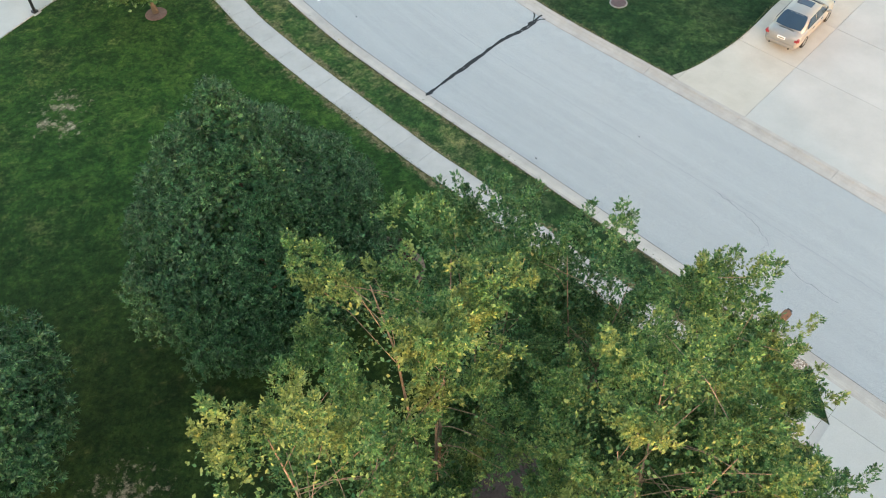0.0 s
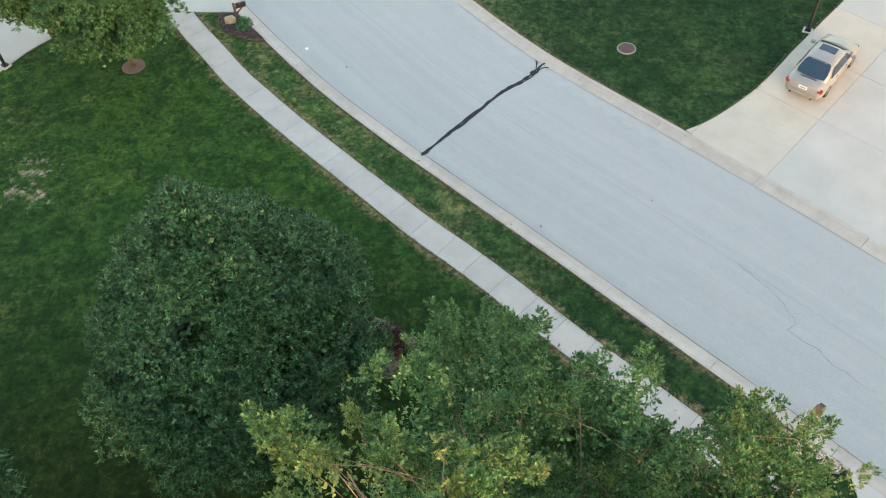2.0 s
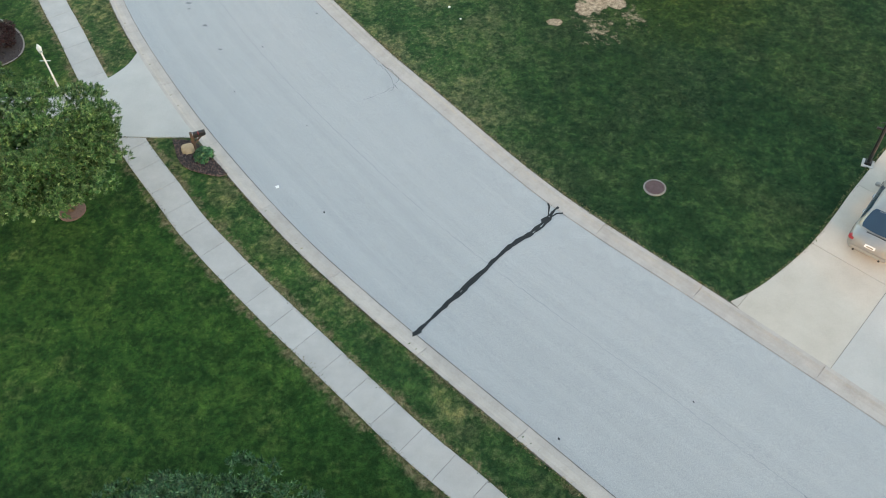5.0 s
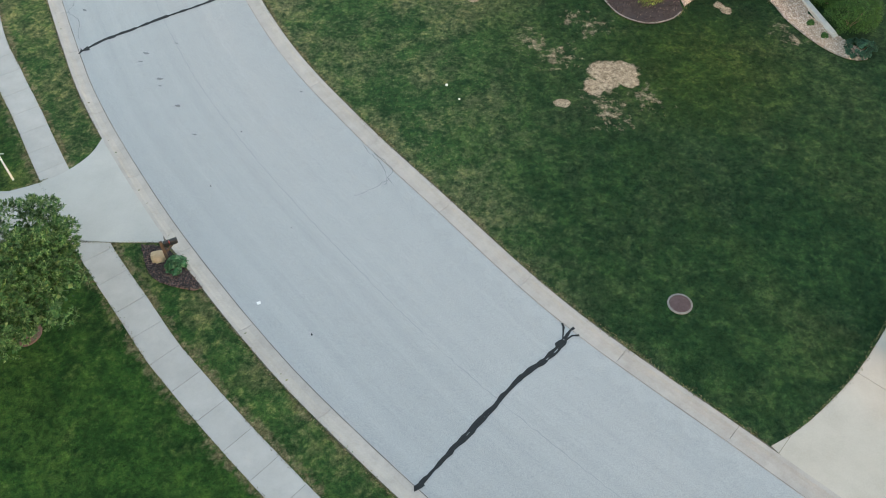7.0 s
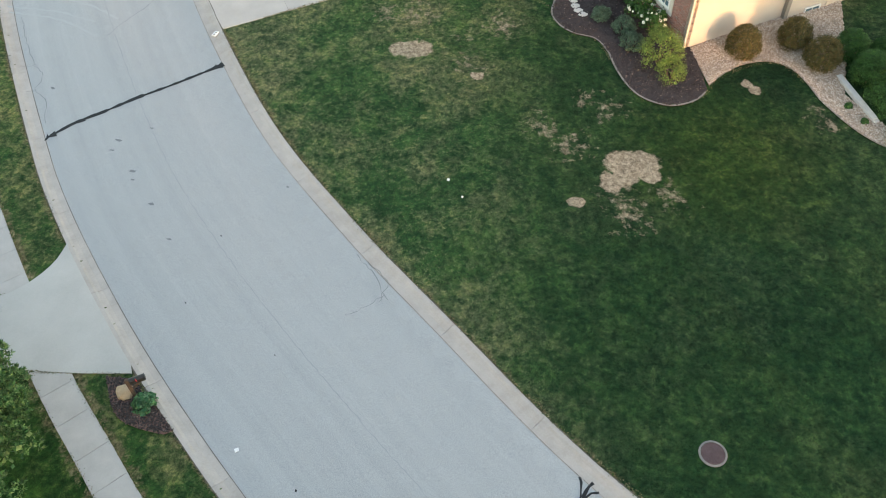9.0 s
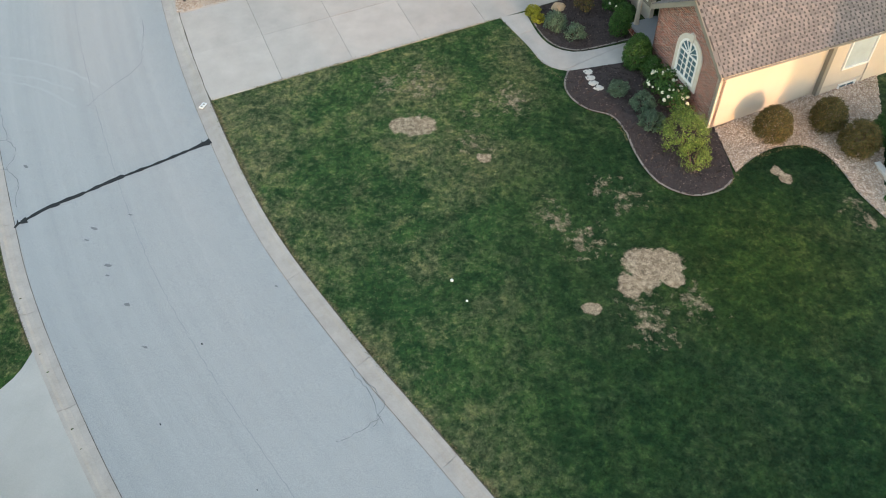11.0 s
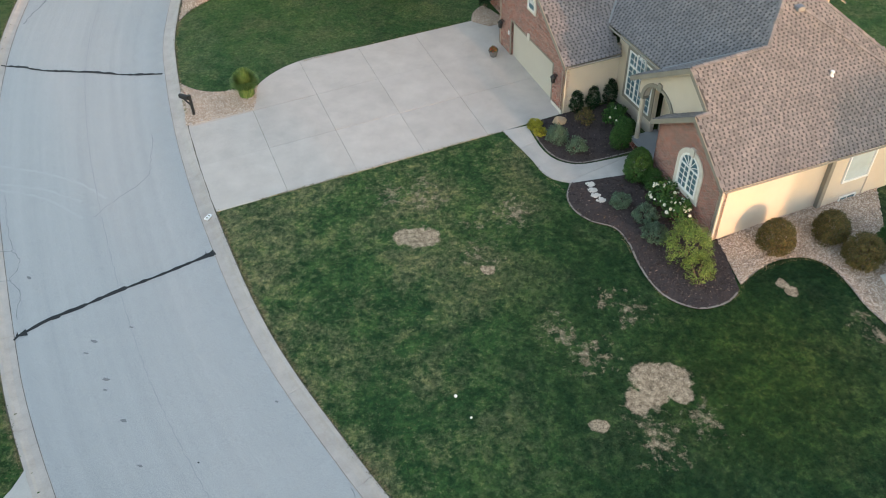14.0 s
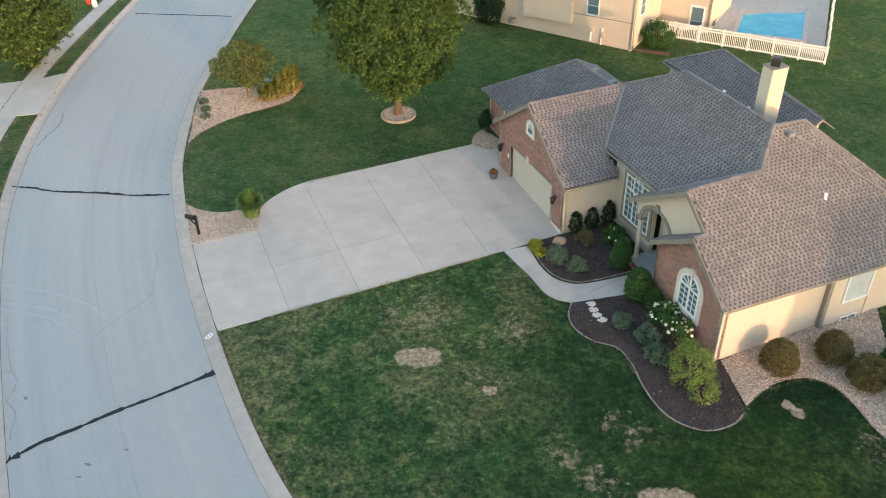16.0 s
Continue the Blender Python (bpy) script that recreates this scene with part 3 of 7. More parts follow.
def inside(x, y, poly):
    hit = False
    for (x0, y0), (x1, y1) in zip(poly, poly[1:] + poly[:1]):
        if (y0 > y) != (y1 > y) and x < x0 + (y - y0) / (y1 - y0) * (x1 - x0):
            hit = not hit
    return hit


def grown(poly, d):
    """A plan polygon pushed out (or in, d below 0) by about d, along its corners."""
    if area(poly) < 0:
        poly = poly[::-1]
    out, n = [], len(poly)
    for i in range(n):
        a, b, c = Vector(poly[i - 1]), Vector(poly[i]), Vector(poly[(i + 1) % n])
        u, v = (b - a).normalized(), (c - b).normalized()
        m = Vector((u.y + v.y, -u.x - v.x))
        out.append(tuple(b + d * m / max(0.35, 0.5 * m.length_squared)))
    return out


def quads(name, verts, material, parent=None, label="", normals=None):
    """A mesh of loose quads from an array of shape (n, 4, 3)."""
    n = len(verts)
    me = bpy.data.meshes.new(name)
    me.vertices.add(4 * n)
    me.vertices.foreach_set("co", np.asarray(verts, np.float32).ravel())
    me.loops.add(4 * n)
    me.loops.foreach_set("vertex_index", np.arange(4 * n, dtype=np.int32))
    me.polygons.add(n)
    me.polygons.foreach_set("loop_start", np.arange(0, 4 * n, 4, dtype=np.int32))
    me.update(calc_edges=True)
    me.materials.append(material)
    ob = new(name, me)
    if parent:
        ob.parent = parent
    if label:
        tagged(ob, label)
    return ob


def leaves(centres, outward, size, rng, droop=0.0, slim=0.55, spread=0.9):
    """Leaf quads at points; they face roughly outwards and up, with scatter."""
    n = len(centres)
    face = outward + spread * rng.normal(size=(n, 3)) + np.array([0, 0, 0.55])
    face /= np.linalg.norm(face, axis=1)[:, None] + 1e-9
    along = rng.normal(size=(n, 3)) + 0.8 * outward + np.array([0, 0, -droop])
    along -= (along * face).sum(1)[:, None] * face
    along /= np.linalg.norm(along, axis=1)[:, None] + 1e-9
    across = np.cross(face, along)
    s = size * rng.uniform(0.65, 1.3, n)[:, None]
    tip, root = centres + along * s * 0.55, centres - along * s * 0.45
    side = across * s * slim * 0.5
    mid = centres + along * s * 0.05 - face * s * 0.10
    return np.stack([root, mid + side, tip, mid - side], 1)


def clump_points(centres, radii, per, rng, flat=0.8, shell=0.55):
    """Leaf points in clumps: denser towards the skin of each clump. Returns points and their outward way."""
    d = rng.normal(size=(len(centres), per, 3))
    d /= np.linalg.norm(d, axis=2)[:, :, None]
    r = rng.uniform(shell ** 3, 1.0, (len(centres), per)) ** (1 / 3)
    off = d * r[:, :, None] * np.asarray(radii)[:, None, None] * np.array([1, 1, flat])
    return (np.asarray(centres)[:, None] + off).reshape(-1, 3), d.reshape(-1, 3)


def sprigs(points, axes, length, per, leaf, rng, slim=0.36, open_=1.0):
    """Leafy shoot tips: each has narrow leaves that stand out round its axis like a star."""
    n = len(points)
    d = axes / (np.linalg.norm(axes, axis=1)[:, None] + 1e-9)
    ref = np.where(np.abs(d[:, 2:3]) < 0.9, np.array([[0.0, 0.0, 1.0]]), np.array([[1.0, 0.0, 0.0]]))
    e1 = np.cross(d, ref)
    e1 /= np.linalg.norm(e1, axis=1)[:, None]
    e2 = np.cross(d, e1)
    phase, size = rng.uniform(0, 6.28, n), rng.uniform(0.75, 1.25, n)
    out = []
    for k in range(per):
        f = k / max(1, per - 1)
        a = phase + 2.4 * k + rng.normal(0, 0.25, n)
        tilt = open_ * (1.35 - 0.95 * f) + rng.normal(0, 0.15, n)
        side = np.cos(a)[:, None] * e1 + np.sin(a)[:, None] * e2
        way = np.cos(tilt)[:, None] * d + np.sin(tilt)[:, None] * side
        face = np.sin(tilt)[:, None] * d - np.cos(tilt)[:, None] * side
        across = np.cross(way, face)
        ln = (leaf * size * rng.uniform(0.7, 1.2, n))[:, None]
        root = points + d * (length * f * size)[:, None]
        mid = root + way * ln * 0.45 + face * ln * 0.05
        w = across * ln * slim * 0.5
        out.append(np.stack([root, mid + w, root + way * ln - face * ln * 0.08, mid - w], 1))
    return np.concatenate(out)


def limbs(root, bark, centres, path, top, trunk_r, fork, most=14):
    """Limbs from the trunk's path to places in the crown."""
    fs = [k / (len(path) - 1) for k in range(len(path))]
    for c in [tuple(float(v) for v in q) for q in centres[:most]]:
        h0 = max(fork * top, c[2] - 0.45 * math.hypot(c[0], c[1]) - 0.5)
        f = float(min(1.0, (h0 + 0.15) / (0.86 * top + 0.15)))
        st = Vector((np.interp(f, fs, [p[0] for p in path]), np.interp(f, fs, [p[1] for p in path]), h0))
        en = Vector(c)
        md = 0.55 * st + 0.45 * en + Vector((0, 0, 0.12 * (en - st).length))
        part("limb", tube(B(), [st, md, en], [0.28 * trunk_r * (1 - 0.6 * f), 0.13 * trunk_r, 0.008], 5), bark, root, smooth=True)


def cone_tree(name, label, x, y, crown, bark, leaf, lumps, per, trunk_r, seed, size=0.17, lump_r=0.5, relief=0.045):
    """A dense tree: lumps all over its outline, each studded with leafy shoot tips, and inner leaves behind them."""
    rng = np.random.default_rng(seed)
    root = thing(name, label, "tree", x, y)
    hs, rs = np.array([h for h, _ in crown]), np.array([r for _, r in crown])
    low, top = float(hs[0]), float(hs[-1])
    fine = np.linspace(low, top, 200)
    weight = np.interp(fine, hs, rs) + 0.3
    h = rng.choice(fine, lumps, p=weight / weight.sum())
    a = rng.uniform(0, 2 * math.pi, lumps)
    r = np.interp(h, hs, rs) * (1 + 0.05 * np.sin(4 * a + h) + 0.04 * np.sin(9 * a + 2.3 * h) + rng.normal(0, relief, lumps)) - 0.6 * lump_r
    r = np.maximum(r, 0)
    c = np.stack([r * np.cos(a), r * np.sin(a), h], 1)
    outw = np.stack([np.cos(a), np.sin(a), np.full(lumps, 0.7)], 1)
    outw[:, :2] *= np.minimum(1, r / 0.6)[:, None]
    d = rng.normal(size=(lumps, per, 3)) + 1.1 * outw[:, None]
    d /= np.linalg.norm(d, axis=2)[:, :, None]
    rad = lump_r * rng.uniform(0.6, 1.25, lumps)
    pts = (c[:, None] + d * rad[:, None, None] * rng.uniform(0.86, 1.06, (lumps, per))[:, :, None]).reshape(-1, 3)
    axes = d.reshape(-1, 3) + np.array([0, 0, 0.45]) + 0.3 * rng.normal(size=(lumps * per, 3))
    tips = sprigs(pts, axes, 0.8 * size, 11, size, rng, 0.33)
    many = 46
    deep = lump_r * rng.uniform(0.9, 2.0, (lumps, many))[:, :, None]
    inner = (c[:, None] - outw[:, None] * deep + 0.45 * lump_r * rng.normal(size=(lumps, many, 3))).reshape(-1, 3)
    back = leaves(inner, np.repeat(outw, many, 0), 1.45 * size, rng, 0.2, 0.75)
    quads("crown", np.concatenate([tips, back]), leaf, root)
    path = [(0.05 * math.sin(2 * k + seed), 0.05 * math.cos(2 * k), -0.15 + k / 5 * 0.86 * top) for k in range(6)]
    part("trunk", tube(B(), path, [trunk_r * (1.35 if k == 0 else 1 - 0.17 * k) for k in range(6)], 8), bark, root, smooth=True)
    limbs(root, bark, [tuple(q * np.array([0.6, 0.6, 1])) for q in c], path, top, trunk_r, 0.2)
    return root


def plume_tree(name, label, x, y, crown, bark, leaf, plumes, per, trunk_r, seed, size=0.105, stems=3, long=1.7, spread=0.42, thin=0.40):
    """A loose tree of upright leafy plumes on several stems, with gaps between them."""
    rng = np.random.default_rng(seed)
    root = thing(name, label, "tree", x, y)
    hs, rs = np.array([h for h, _ in crown]), np.array([r for _, r in crown])
    low, top = float(hs[0]), float(hs[-1])
    fine = np.linspace(low, top, 200)
    weight = np.interp(fine, hs, rs) + 0.25
    ends = plumes // 5
    h = rng.choice(fine, ends, p=weight / weight.sum())
    a = rng.uniform(0, 2 * math.pi, ends)
    r = np.interp(h, hs, rs) * (1 + 0.14 * np.sin(3 * a + seed) + 0.12 * np.sin(5 * a + h)) * rng.uniform(0.40, 1.0, ends) ** 0.5
    c = np.repeat(np.stack([r * np.cos(a), r * np.sin(a), h], 1), 5, 0) + rng.normal(0, 1, (5 * ends, 3)) * np.array([0.34, 0.34, 0.30])
    plumes, a = len(c), np.repeat(a, 5)
    way = np.stack([np.cos(a) * 0.55, np.sin(a) * 0.55, np.full(plumes, 1.0)], 1) + 0.28 * rng.normal(size=(plumes, 3))
    way /= np.linalg.norm(way, axis=1)[:, None]
    ln = long * rng.uniform(0.6, 1.25, plumes)
    f = rng.uniform(0, 1, (plumes, per)) ** 0.8
    d = rng.normal(size=(plumes, per, 3))
    d -= 0.8 * (d * way[:, None]).sum(2)[:, :, None] * way[:, None]
    d /= np.linalg.norm(d, axis=2)[:, :, None]
    wide = thin * (1.15 - f) * rng.uniform(0.5, 1.15, (plumes, per))
    pts = c[:, None] + way[:, None] * (ln[:, None] * (f - 0.5))[:, :, None] + d * wide[:, :, None]
    axes = 0.75 * d + 0.9 * way[:, None] + 0.25 * rng.normal(size=(plumes, per, 3))
    quads("crown", sprigs(pts.reshape(-1, 3), axes.reshape(-1, 3), 1.0 * size, 7, size, rng, 0.52, 0.85), leaf, root)
    middle = c.reshape(ends, 5, 3).mean(1)
    low_in = middle * np.array([0.86, 0.86, 1.0]) - np.array([0, 0, 0.7])
    fill = (low_in[:, None] + rng.normal(size=(ends, 90, 3)) * np.array([0.42, 0.42, 0.34])).reshape(-1, 3)
    quads("inner_foliage", leaves(fill, np.tile((0.0, 0.0, 0.8), (len(fill), 1)), 0.12, rng, 0.2, 0.6), leaf, root)
    for s in range(stems):
        a0 = 2 * math.pi * s / stems + 0.6 * seed
        go = spread * float(rs.max())
        path = [(math.cos(a0) * go * (k / 5) ** 1.3 + 0.06 * math.sin(2.1 * k + seed), math.sin(a0) * go * (k / 5) ** 1.3 + 0.06 * math.cos(1.7 * k), -0.15 + k / 5 * 0.9 * top) for k in range(6)]
        part("stem", tube(B(), path, [float(trunk_r) * (1.3 if k == 0 else 1 - 0.17 * k) for k in range(6)], 8), bark, root, smooth=True)
        limbs(root, bark, [tuple(c[i]) for i in range(s, plumes, stems * 5)], path, top, trunk_r, 0.25, 12)
    return root


def tree(name, label, x, y, crown, bark, leaf, size, clumps, per, clump_r, trunk_r, seed, slim=0.55, fork=0.22, stems=1, lean=0.0, hollow=0.55, droop=0.3, sink=0.0, limb_every=1, squash=1.0, uneven=0.16):
    """A tree: crown gives (height, radius) pairs of its outline; limbs run from the trunk to the clumps of leaves."""
    rng = np.random.default_rng(seed)
    rnd = random.Random(seed)
    root = thing(name, label, "tree", x, y, gz(x, y) - sink)
    hs, rs = [h for h, _ in crown], [r for _, r in crown]
    top, low = hs[-1], hs[0]
    centres, radii = [], []
    while len(centres) < clumps:
        h = rnd.uniform(low, top)
        rmax = np.interp(h, hs, rs)
        if rnd.random() > (rmax + 0.25) / (max(rs) + 0.25):
            continue
        ang = rnd.uniform(0, 2 * math.pi)
        wob = 1 + uneven * math.sin(3 * ang + seed + 0.9 * h) + uneven * math.sin(5 * ang + 1.7 * h + 2 * seed)
        r = rmax * wob * (rnd.uniform(hollow, 1.0) ** 0.6)
        cr = clump_r * rnd.uniform(0.7, 1.25)
        r = max(0.0, r - 0.5 * cr)
        centres.append((r * math.cos(ang), r * math.sin(ang) * squash, h))
        radii.append(min(cr, 0.25 + 0.6 * (top - h) + 0.15))
    pts, out = clump_points(centres, radii, per, rng)
    axis = np.c_[pts[:, :2], 0.6 * (pts[:, 2] - (low + 0.35 * (top - low)))]
    axis /= np.linalg.norm(axis, axis=1)[:, None] + 1e-9
    quads("crown", leaves(pts, 0.6 * out + 0.9 * axis, size, rng, droop, slim), leaf, root)
    for s in range(stems):
        a0 = 2 * math.pi * s / stems + 0.6 * seed
        spread = 0.0 if stems == 1 else 0.42 * max(rs)
        path = []
        for k in range(6):
            f = k / 5
            path.append((math.cos(a0) * spread * f ** 1.3 + 0.06 * math.sin(2.1 * k + seed) * (k > 0), math.sin(a0) * spread * f ** 1.3 + lean * f + 0.06 * math.cos(1.7 * k + seed) * (k > 0), -0.15 + f * (0.86 * top + 0.15)))
        bm = tube(B(), path, [trunk_r * (1.35 if k == 0 else 1.0 - 0.17 * k) for k in range(6)], 8)
        part("trunk" if stems == 1 else "stem", bm, bark, root, smooth=True)
        if s == 0 or stems > 1:
            own = [c for i, c in enumerate(centres) if i % (limb_every * stems) == s]
            for c in own[:14]:
                h0 = max(fork * top, c[2] - 0.45 * math.hypot(c[0], c[1]) - 0.5)
                f = min(1.0, (h0 + 0.15) / (0.86 * top + 0.15))
                st = Vector((np.interp(f, [k / 5 for k in range(6)], [p[0] for p in path]), np.interp(f, [k / 5 for k in range(6)], [p[1] for p in path]), h0))
                en = Vector(c)
                md = 0.55 * st + 0.45 * en + Vector((0, 0, 0.12 * (en - st).length))
                part("limb", tube(B(), [st, md, en], [0.36 * trunk_r * (1 - 0.6 * f), 0.22 * trunk_r, 0.012], 5), bark, root, smooth=True)
    return root


def shrub(name, label, x, y, rx, rz, leaf, size, n, seed, z=None, up=0.0, ry=None, group="", category="shrub", slim=0.6, lumps=44, lump=0.25):
    """A rounded bush of leaves on a few stems."""
    rng = np.random.default_rng(seed)
    root = thing(name, label, category, x, y, z, group=group)
    ry = ry or rx
    d = rng.normal(size=(lumps, 3))
    d[:, 2] = np.abs(d[:, 2]) * 1.1 - 0.25
    d /= np.linalg.norm(d, axis=1)[:, None]
    k = 1 - 0.8 * lump
    c = d * np.array([rx * k, ry * k, rz * k * 0.95]) * rng.uniform(*((0.96, 1.03) if lumps > 99 else (0.8, 1.05)), lumps)[:, None] + np.array([0, 0, rz * 0.45])
    c[:, 2] = np.clip(c[:, 2], 0.12 * rz, None)
    pts, out = clump_points(c, lump * min(rx, rz) * rng.uniform(0.8, 1.3, lumps) + 0.03, max(20, n // lumps), rng)
    keep = pts[:, 2] > 0.01
    pts, out = pts[keep], out[keep]
    if lumps > 99:              # clipped bushes are filled with older leaves behind their surface
        ball = rng.normal(size=(n // 3, 3))
        ball /= np.linalg.norm(ball, axis=1)[:, None]
        core = ball * np.array([rx, ry, 0.86 * rz]) * rng.uniform(0.62, 0.86, n // 3)[:, None] + np.array([0, 0, rz * 0.45])
        ball, core = ball[core[:, 2] > 0.02], core[core[:, 2] > 0.02]
        pts, out = np.concatenate([pts, core]), np.concatenate([out, ball])
    mid = pts - np.array([0, 0, 0.4 * rz])
    mid /= np.linalg.norm(mid, axis=1)[:, None] + 1e-9
    quads("foliage", leaves(pts, 0.5 * out + mid, size, rng, -up, slim, 0.8), leaf, root)
    for i in range(4):
        a = 1.6 * i + seed
        part("stem", tube(B(), [(0.04 * math.cos(a), 0.04 * math.sin(a), -0.05), (0.3 * rx * math.cos(a), 0.3 * ry * math.sin(a), 0.3 * rz), (0.45 * rx * math.cos(a), 0.45 * ry * math.sin(a), (0.5 if lumps > 99 else 0.75) * rz)], [0.03, 0.02, 0.008], 5), BARK, root)
    return root


def tuft(name, label, x, y, r, h, leaf, n, seed, spread=1.0, z=None, category="ornamental grass", group=""):
    """A clump of long blades that arch outwards."""
    rng = np.random.default_rng(seed)
    root = thing(name, label, category, x, y, z, group=group)
    a = rng.uniform(0, 2 * math.pi, n)
    f = rng.uniform(0.05, 1.0, n) ** 0.7 * spread
    w = np.stack([np.cos(a), np.sin(a)], 1)
    hh = h * rng.uniform(0.6, 1.05, n)
    p0 = np.c_[w * r * 0.5 * rng.uniform(0, 1, n)[:, None], np.zeros(n) - 0.02]
    p1 = np.c_[w * (r * 0.62 * f)[:, None], hh * 0.62]
    p2 = np.c_[w * (r * f)[:, None], hh * (1 - 0.40 * f * f)]
    s = np.c_[-w[:, 1], w[:, 0], np.zeros(n)] * 0.017
    quads("blades", np.concatenate([np.stack([p0 - s, p0 + s, p1 + s, p1 - s], 1), np.stack([p1 - s, p1 + s, p2 + 0.2 * s, p2 - 0.2 * s], 1)]), leaf, root)
    return root


# ---- the land, the road and the pavements ----
KERB = 0.70                    # width of the concrete kerb and gutter
R_EDGE = smooth_line([(30, 10.5), (23, 18.2), (15.92, 25.41), (10.36, 30.72), (4.5, 36.3), (-0.45, 42.3), (-3.75, 46.45), (-7.46, 51.75), (-10.61, 57.83), (-13.52, 64.59), (-15.8, 71.26),
                      (-16.95, 76.0), (-17.7, 83.5), (-17.55, 90.85), (-16.85, 101.0), (-15.2, 112), (-11.5, 126)])
L_EDGE = smooth_line([(24, 5.6), (20, 9.9), (16.4, 13.45), (12.57, 17.22), (10.85, 18.9), (8.16, 21.47), (6.18, 23.37), (4.05, 25.4), (0.51, 28.72), (-2.1, 31.2), (-5.53, 34.72), (-9.05, 38.98), (-12.1, 43.12), (-15.42, 48.25),
                      (-17.7, 52.6), (-21.6, 61.2), (-24.3, 68.5), (-26.1, 76.0), (-27.0, 84.0), (-27.05, 91.0), (-26.4, 101.6), (-25, 113), (-21.5, 128)])
WALK_IN = smooth_line([(21.0, 6.0), (17.3, 9.55), (13.95, 12.72), (12.75, 13.8), (9.0, 17.3), (7.57, 18.66), (5.88, 20.22), (3.13, 22.9), (1.69, 24.28), (-0.43, 26.16), (-2.0, 27.72), (-6.4, 32.1), (-9.3, 35.2), (-10.2, 36.3), (-11.18, 37.6), (-13.25, 40.33),
                       (-16.04, 44.52), (-18.42, 48.47), (-19.97, 50.95), (-22.43, 55.4), (-26.2, 66.0), (-28.3, 76.0), (-29.1, 84.0), (-29.25, 90.0), (-28.4, 101.6), (-27, 114), (-23.5, 130)])
KERB_L, WALK_W = 0.67, 1.27


def land_grid():
    """One sheet from the near yards to the horizon, that dips under the road."""
    xs = np.concatenate([[-1500, -700, -300, -150, -80, -55, -44, -38], np.arange(-32, 32, 0.25), [36, 45, 60, 80, 150, 300, 700, 1500]])
    ys = np.concatenate([[-1500, -700, -300, -120, -60, -30, -12, -4], np.arange(2, 116, 0.25), [120, 127, 135, 160, 220, 400, 900, 2000]])
    X, Y = np.meshgrid(xs, ys)
    Z = np.vectorize(gz)(X, Y)
    off = []
    for line, side in ((R_EDGE, -1), (L_EDGE, 1)):
        near, out = np.full(X.shape, 1e9), np.zeros(X.shape)
        for i, p in enumerate(line):
            t = (line[min(i + 1, len(line) - 1)] - line[max(i - 1, 0)]).normalized()
            d = (X - p.x) ** 2 + (Y - p.y) ** 2
            o = side * (-(X - p.x) * t.y + (Y - p.y) * t.x)
            out, near = np.where(d < near, o, out), np.minimum(d, near)
        off.append(out)
    Z = np.where((off[0] < 0.55) & (off[1] < 0.46), Z - 0.22, Z)
    walk_d = []
    for line in (WALK_IN, aside(WALK_IN, WALK_W)):
        near = np.full(X.shape, 1e9)
        for p in line[::1]:
            near = np.minimum(near, (X - p.x) ** 2 + (Y - p.y) ** 2)
        walk_d.append(np.sqrt(near))
    rim_d = np.minimum(np.minimum(*walk_d) - 0.05, np.minimum(np.abs(off[0] - KERB), np.abs(off[1] - KERB_L)) + 0.10)
    worn = np.maximum(0.45 - 0.45 * np.abs(off[1] - 1.4) / 1.4, np.clip(1 - off[0] / 3.0, 0, 1) * (off[0] > 0.3))
    worn = np.where(np.abs(off[1]) < 60, worn, 0)
    n, m = X.shape
    i = np.arange(n * m).reshape(n, m)
    faces = np.stack([i[:-1, :-1], i[:-1, 1:], i[1:, 1:], i[1:, :-1]], -1).reshape(-1, 4)
    me = bpy.data.meshes.new("ground")
    me.from_pydata(np.stack([X, Y, Z], -1).reshape(-1, 3).tolist(), [], faces.tolist())
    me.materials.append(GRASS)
    me.attributes.new("worn", "FLOAT", "POINT").data.foreach_set("value", np.clip(worn, 0, 1).astype(np.float32).ravel())
    me.attributes.new("rim", "FLOAT", "POINT").data.foreach_set("value", np.clip(1 - rim_d / 0.55, 0, 1).astype(np.float32).ravel())
    return tagged(new("ground", me), "mown green lawn with dry yellowed and bare patches", "lawn", kind="structure")


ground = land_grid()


def road_sheet():
    bm = B()
    l = [min(L_EDGE, key=lambda q: (q - p).length) for p in R_EDGE]
    rows = []
    for a, b in zip(R_EDGE, l):
        rows.append([bm.verts.new((*(a.lerp(b, f)), gz(*a.lerp(b, f)) - 0.085 + 0.06 * (1 - (2 * f - 1) ** 2))) for f in (-0.02, 0.12, 0.3, 0.5, 0.7, 0.88, 1.02)])
    for u, v in zip(rows, rows[1:]):
        for k in range(6):
            if u[k] is not v[k]:
                try:
                    bm.faces.new((u[k], u[k + 1], v[k + 1], v[k]))
                except ValueError:
                    pass
    ob = link("road", bm, ASPHALT, smooth=True)
    lane = np.array([(1.6 * 9 * min((Vector(v.co[:2]) - q).length for q in R_EDGE[::2]) / 9, 0.022 * v.co.y, 0.0) for v in ob.data.vertices], np.float32)
    ob.data.attributes.new("lane", "FLOAT_VECTOR", "POINT").data.foreach_set("vector", lane.ravel())
    return tagged(ob, "worn pale grey asphalt street with tarred cracks", "road", kind="structure")


def road_z(x, y):
    """The height of the road's crown at a place."""
    p = Vector((x, y))
    a, b = min((q - p).length for q in R_EDGE), min((q - p).length for q in L_EDGE)
    f = a / (a + b)
    return gz(x, y) - 0.085 + 0.06 * (1 - (2 * f - 1) ** 2)


road = road_sheet()


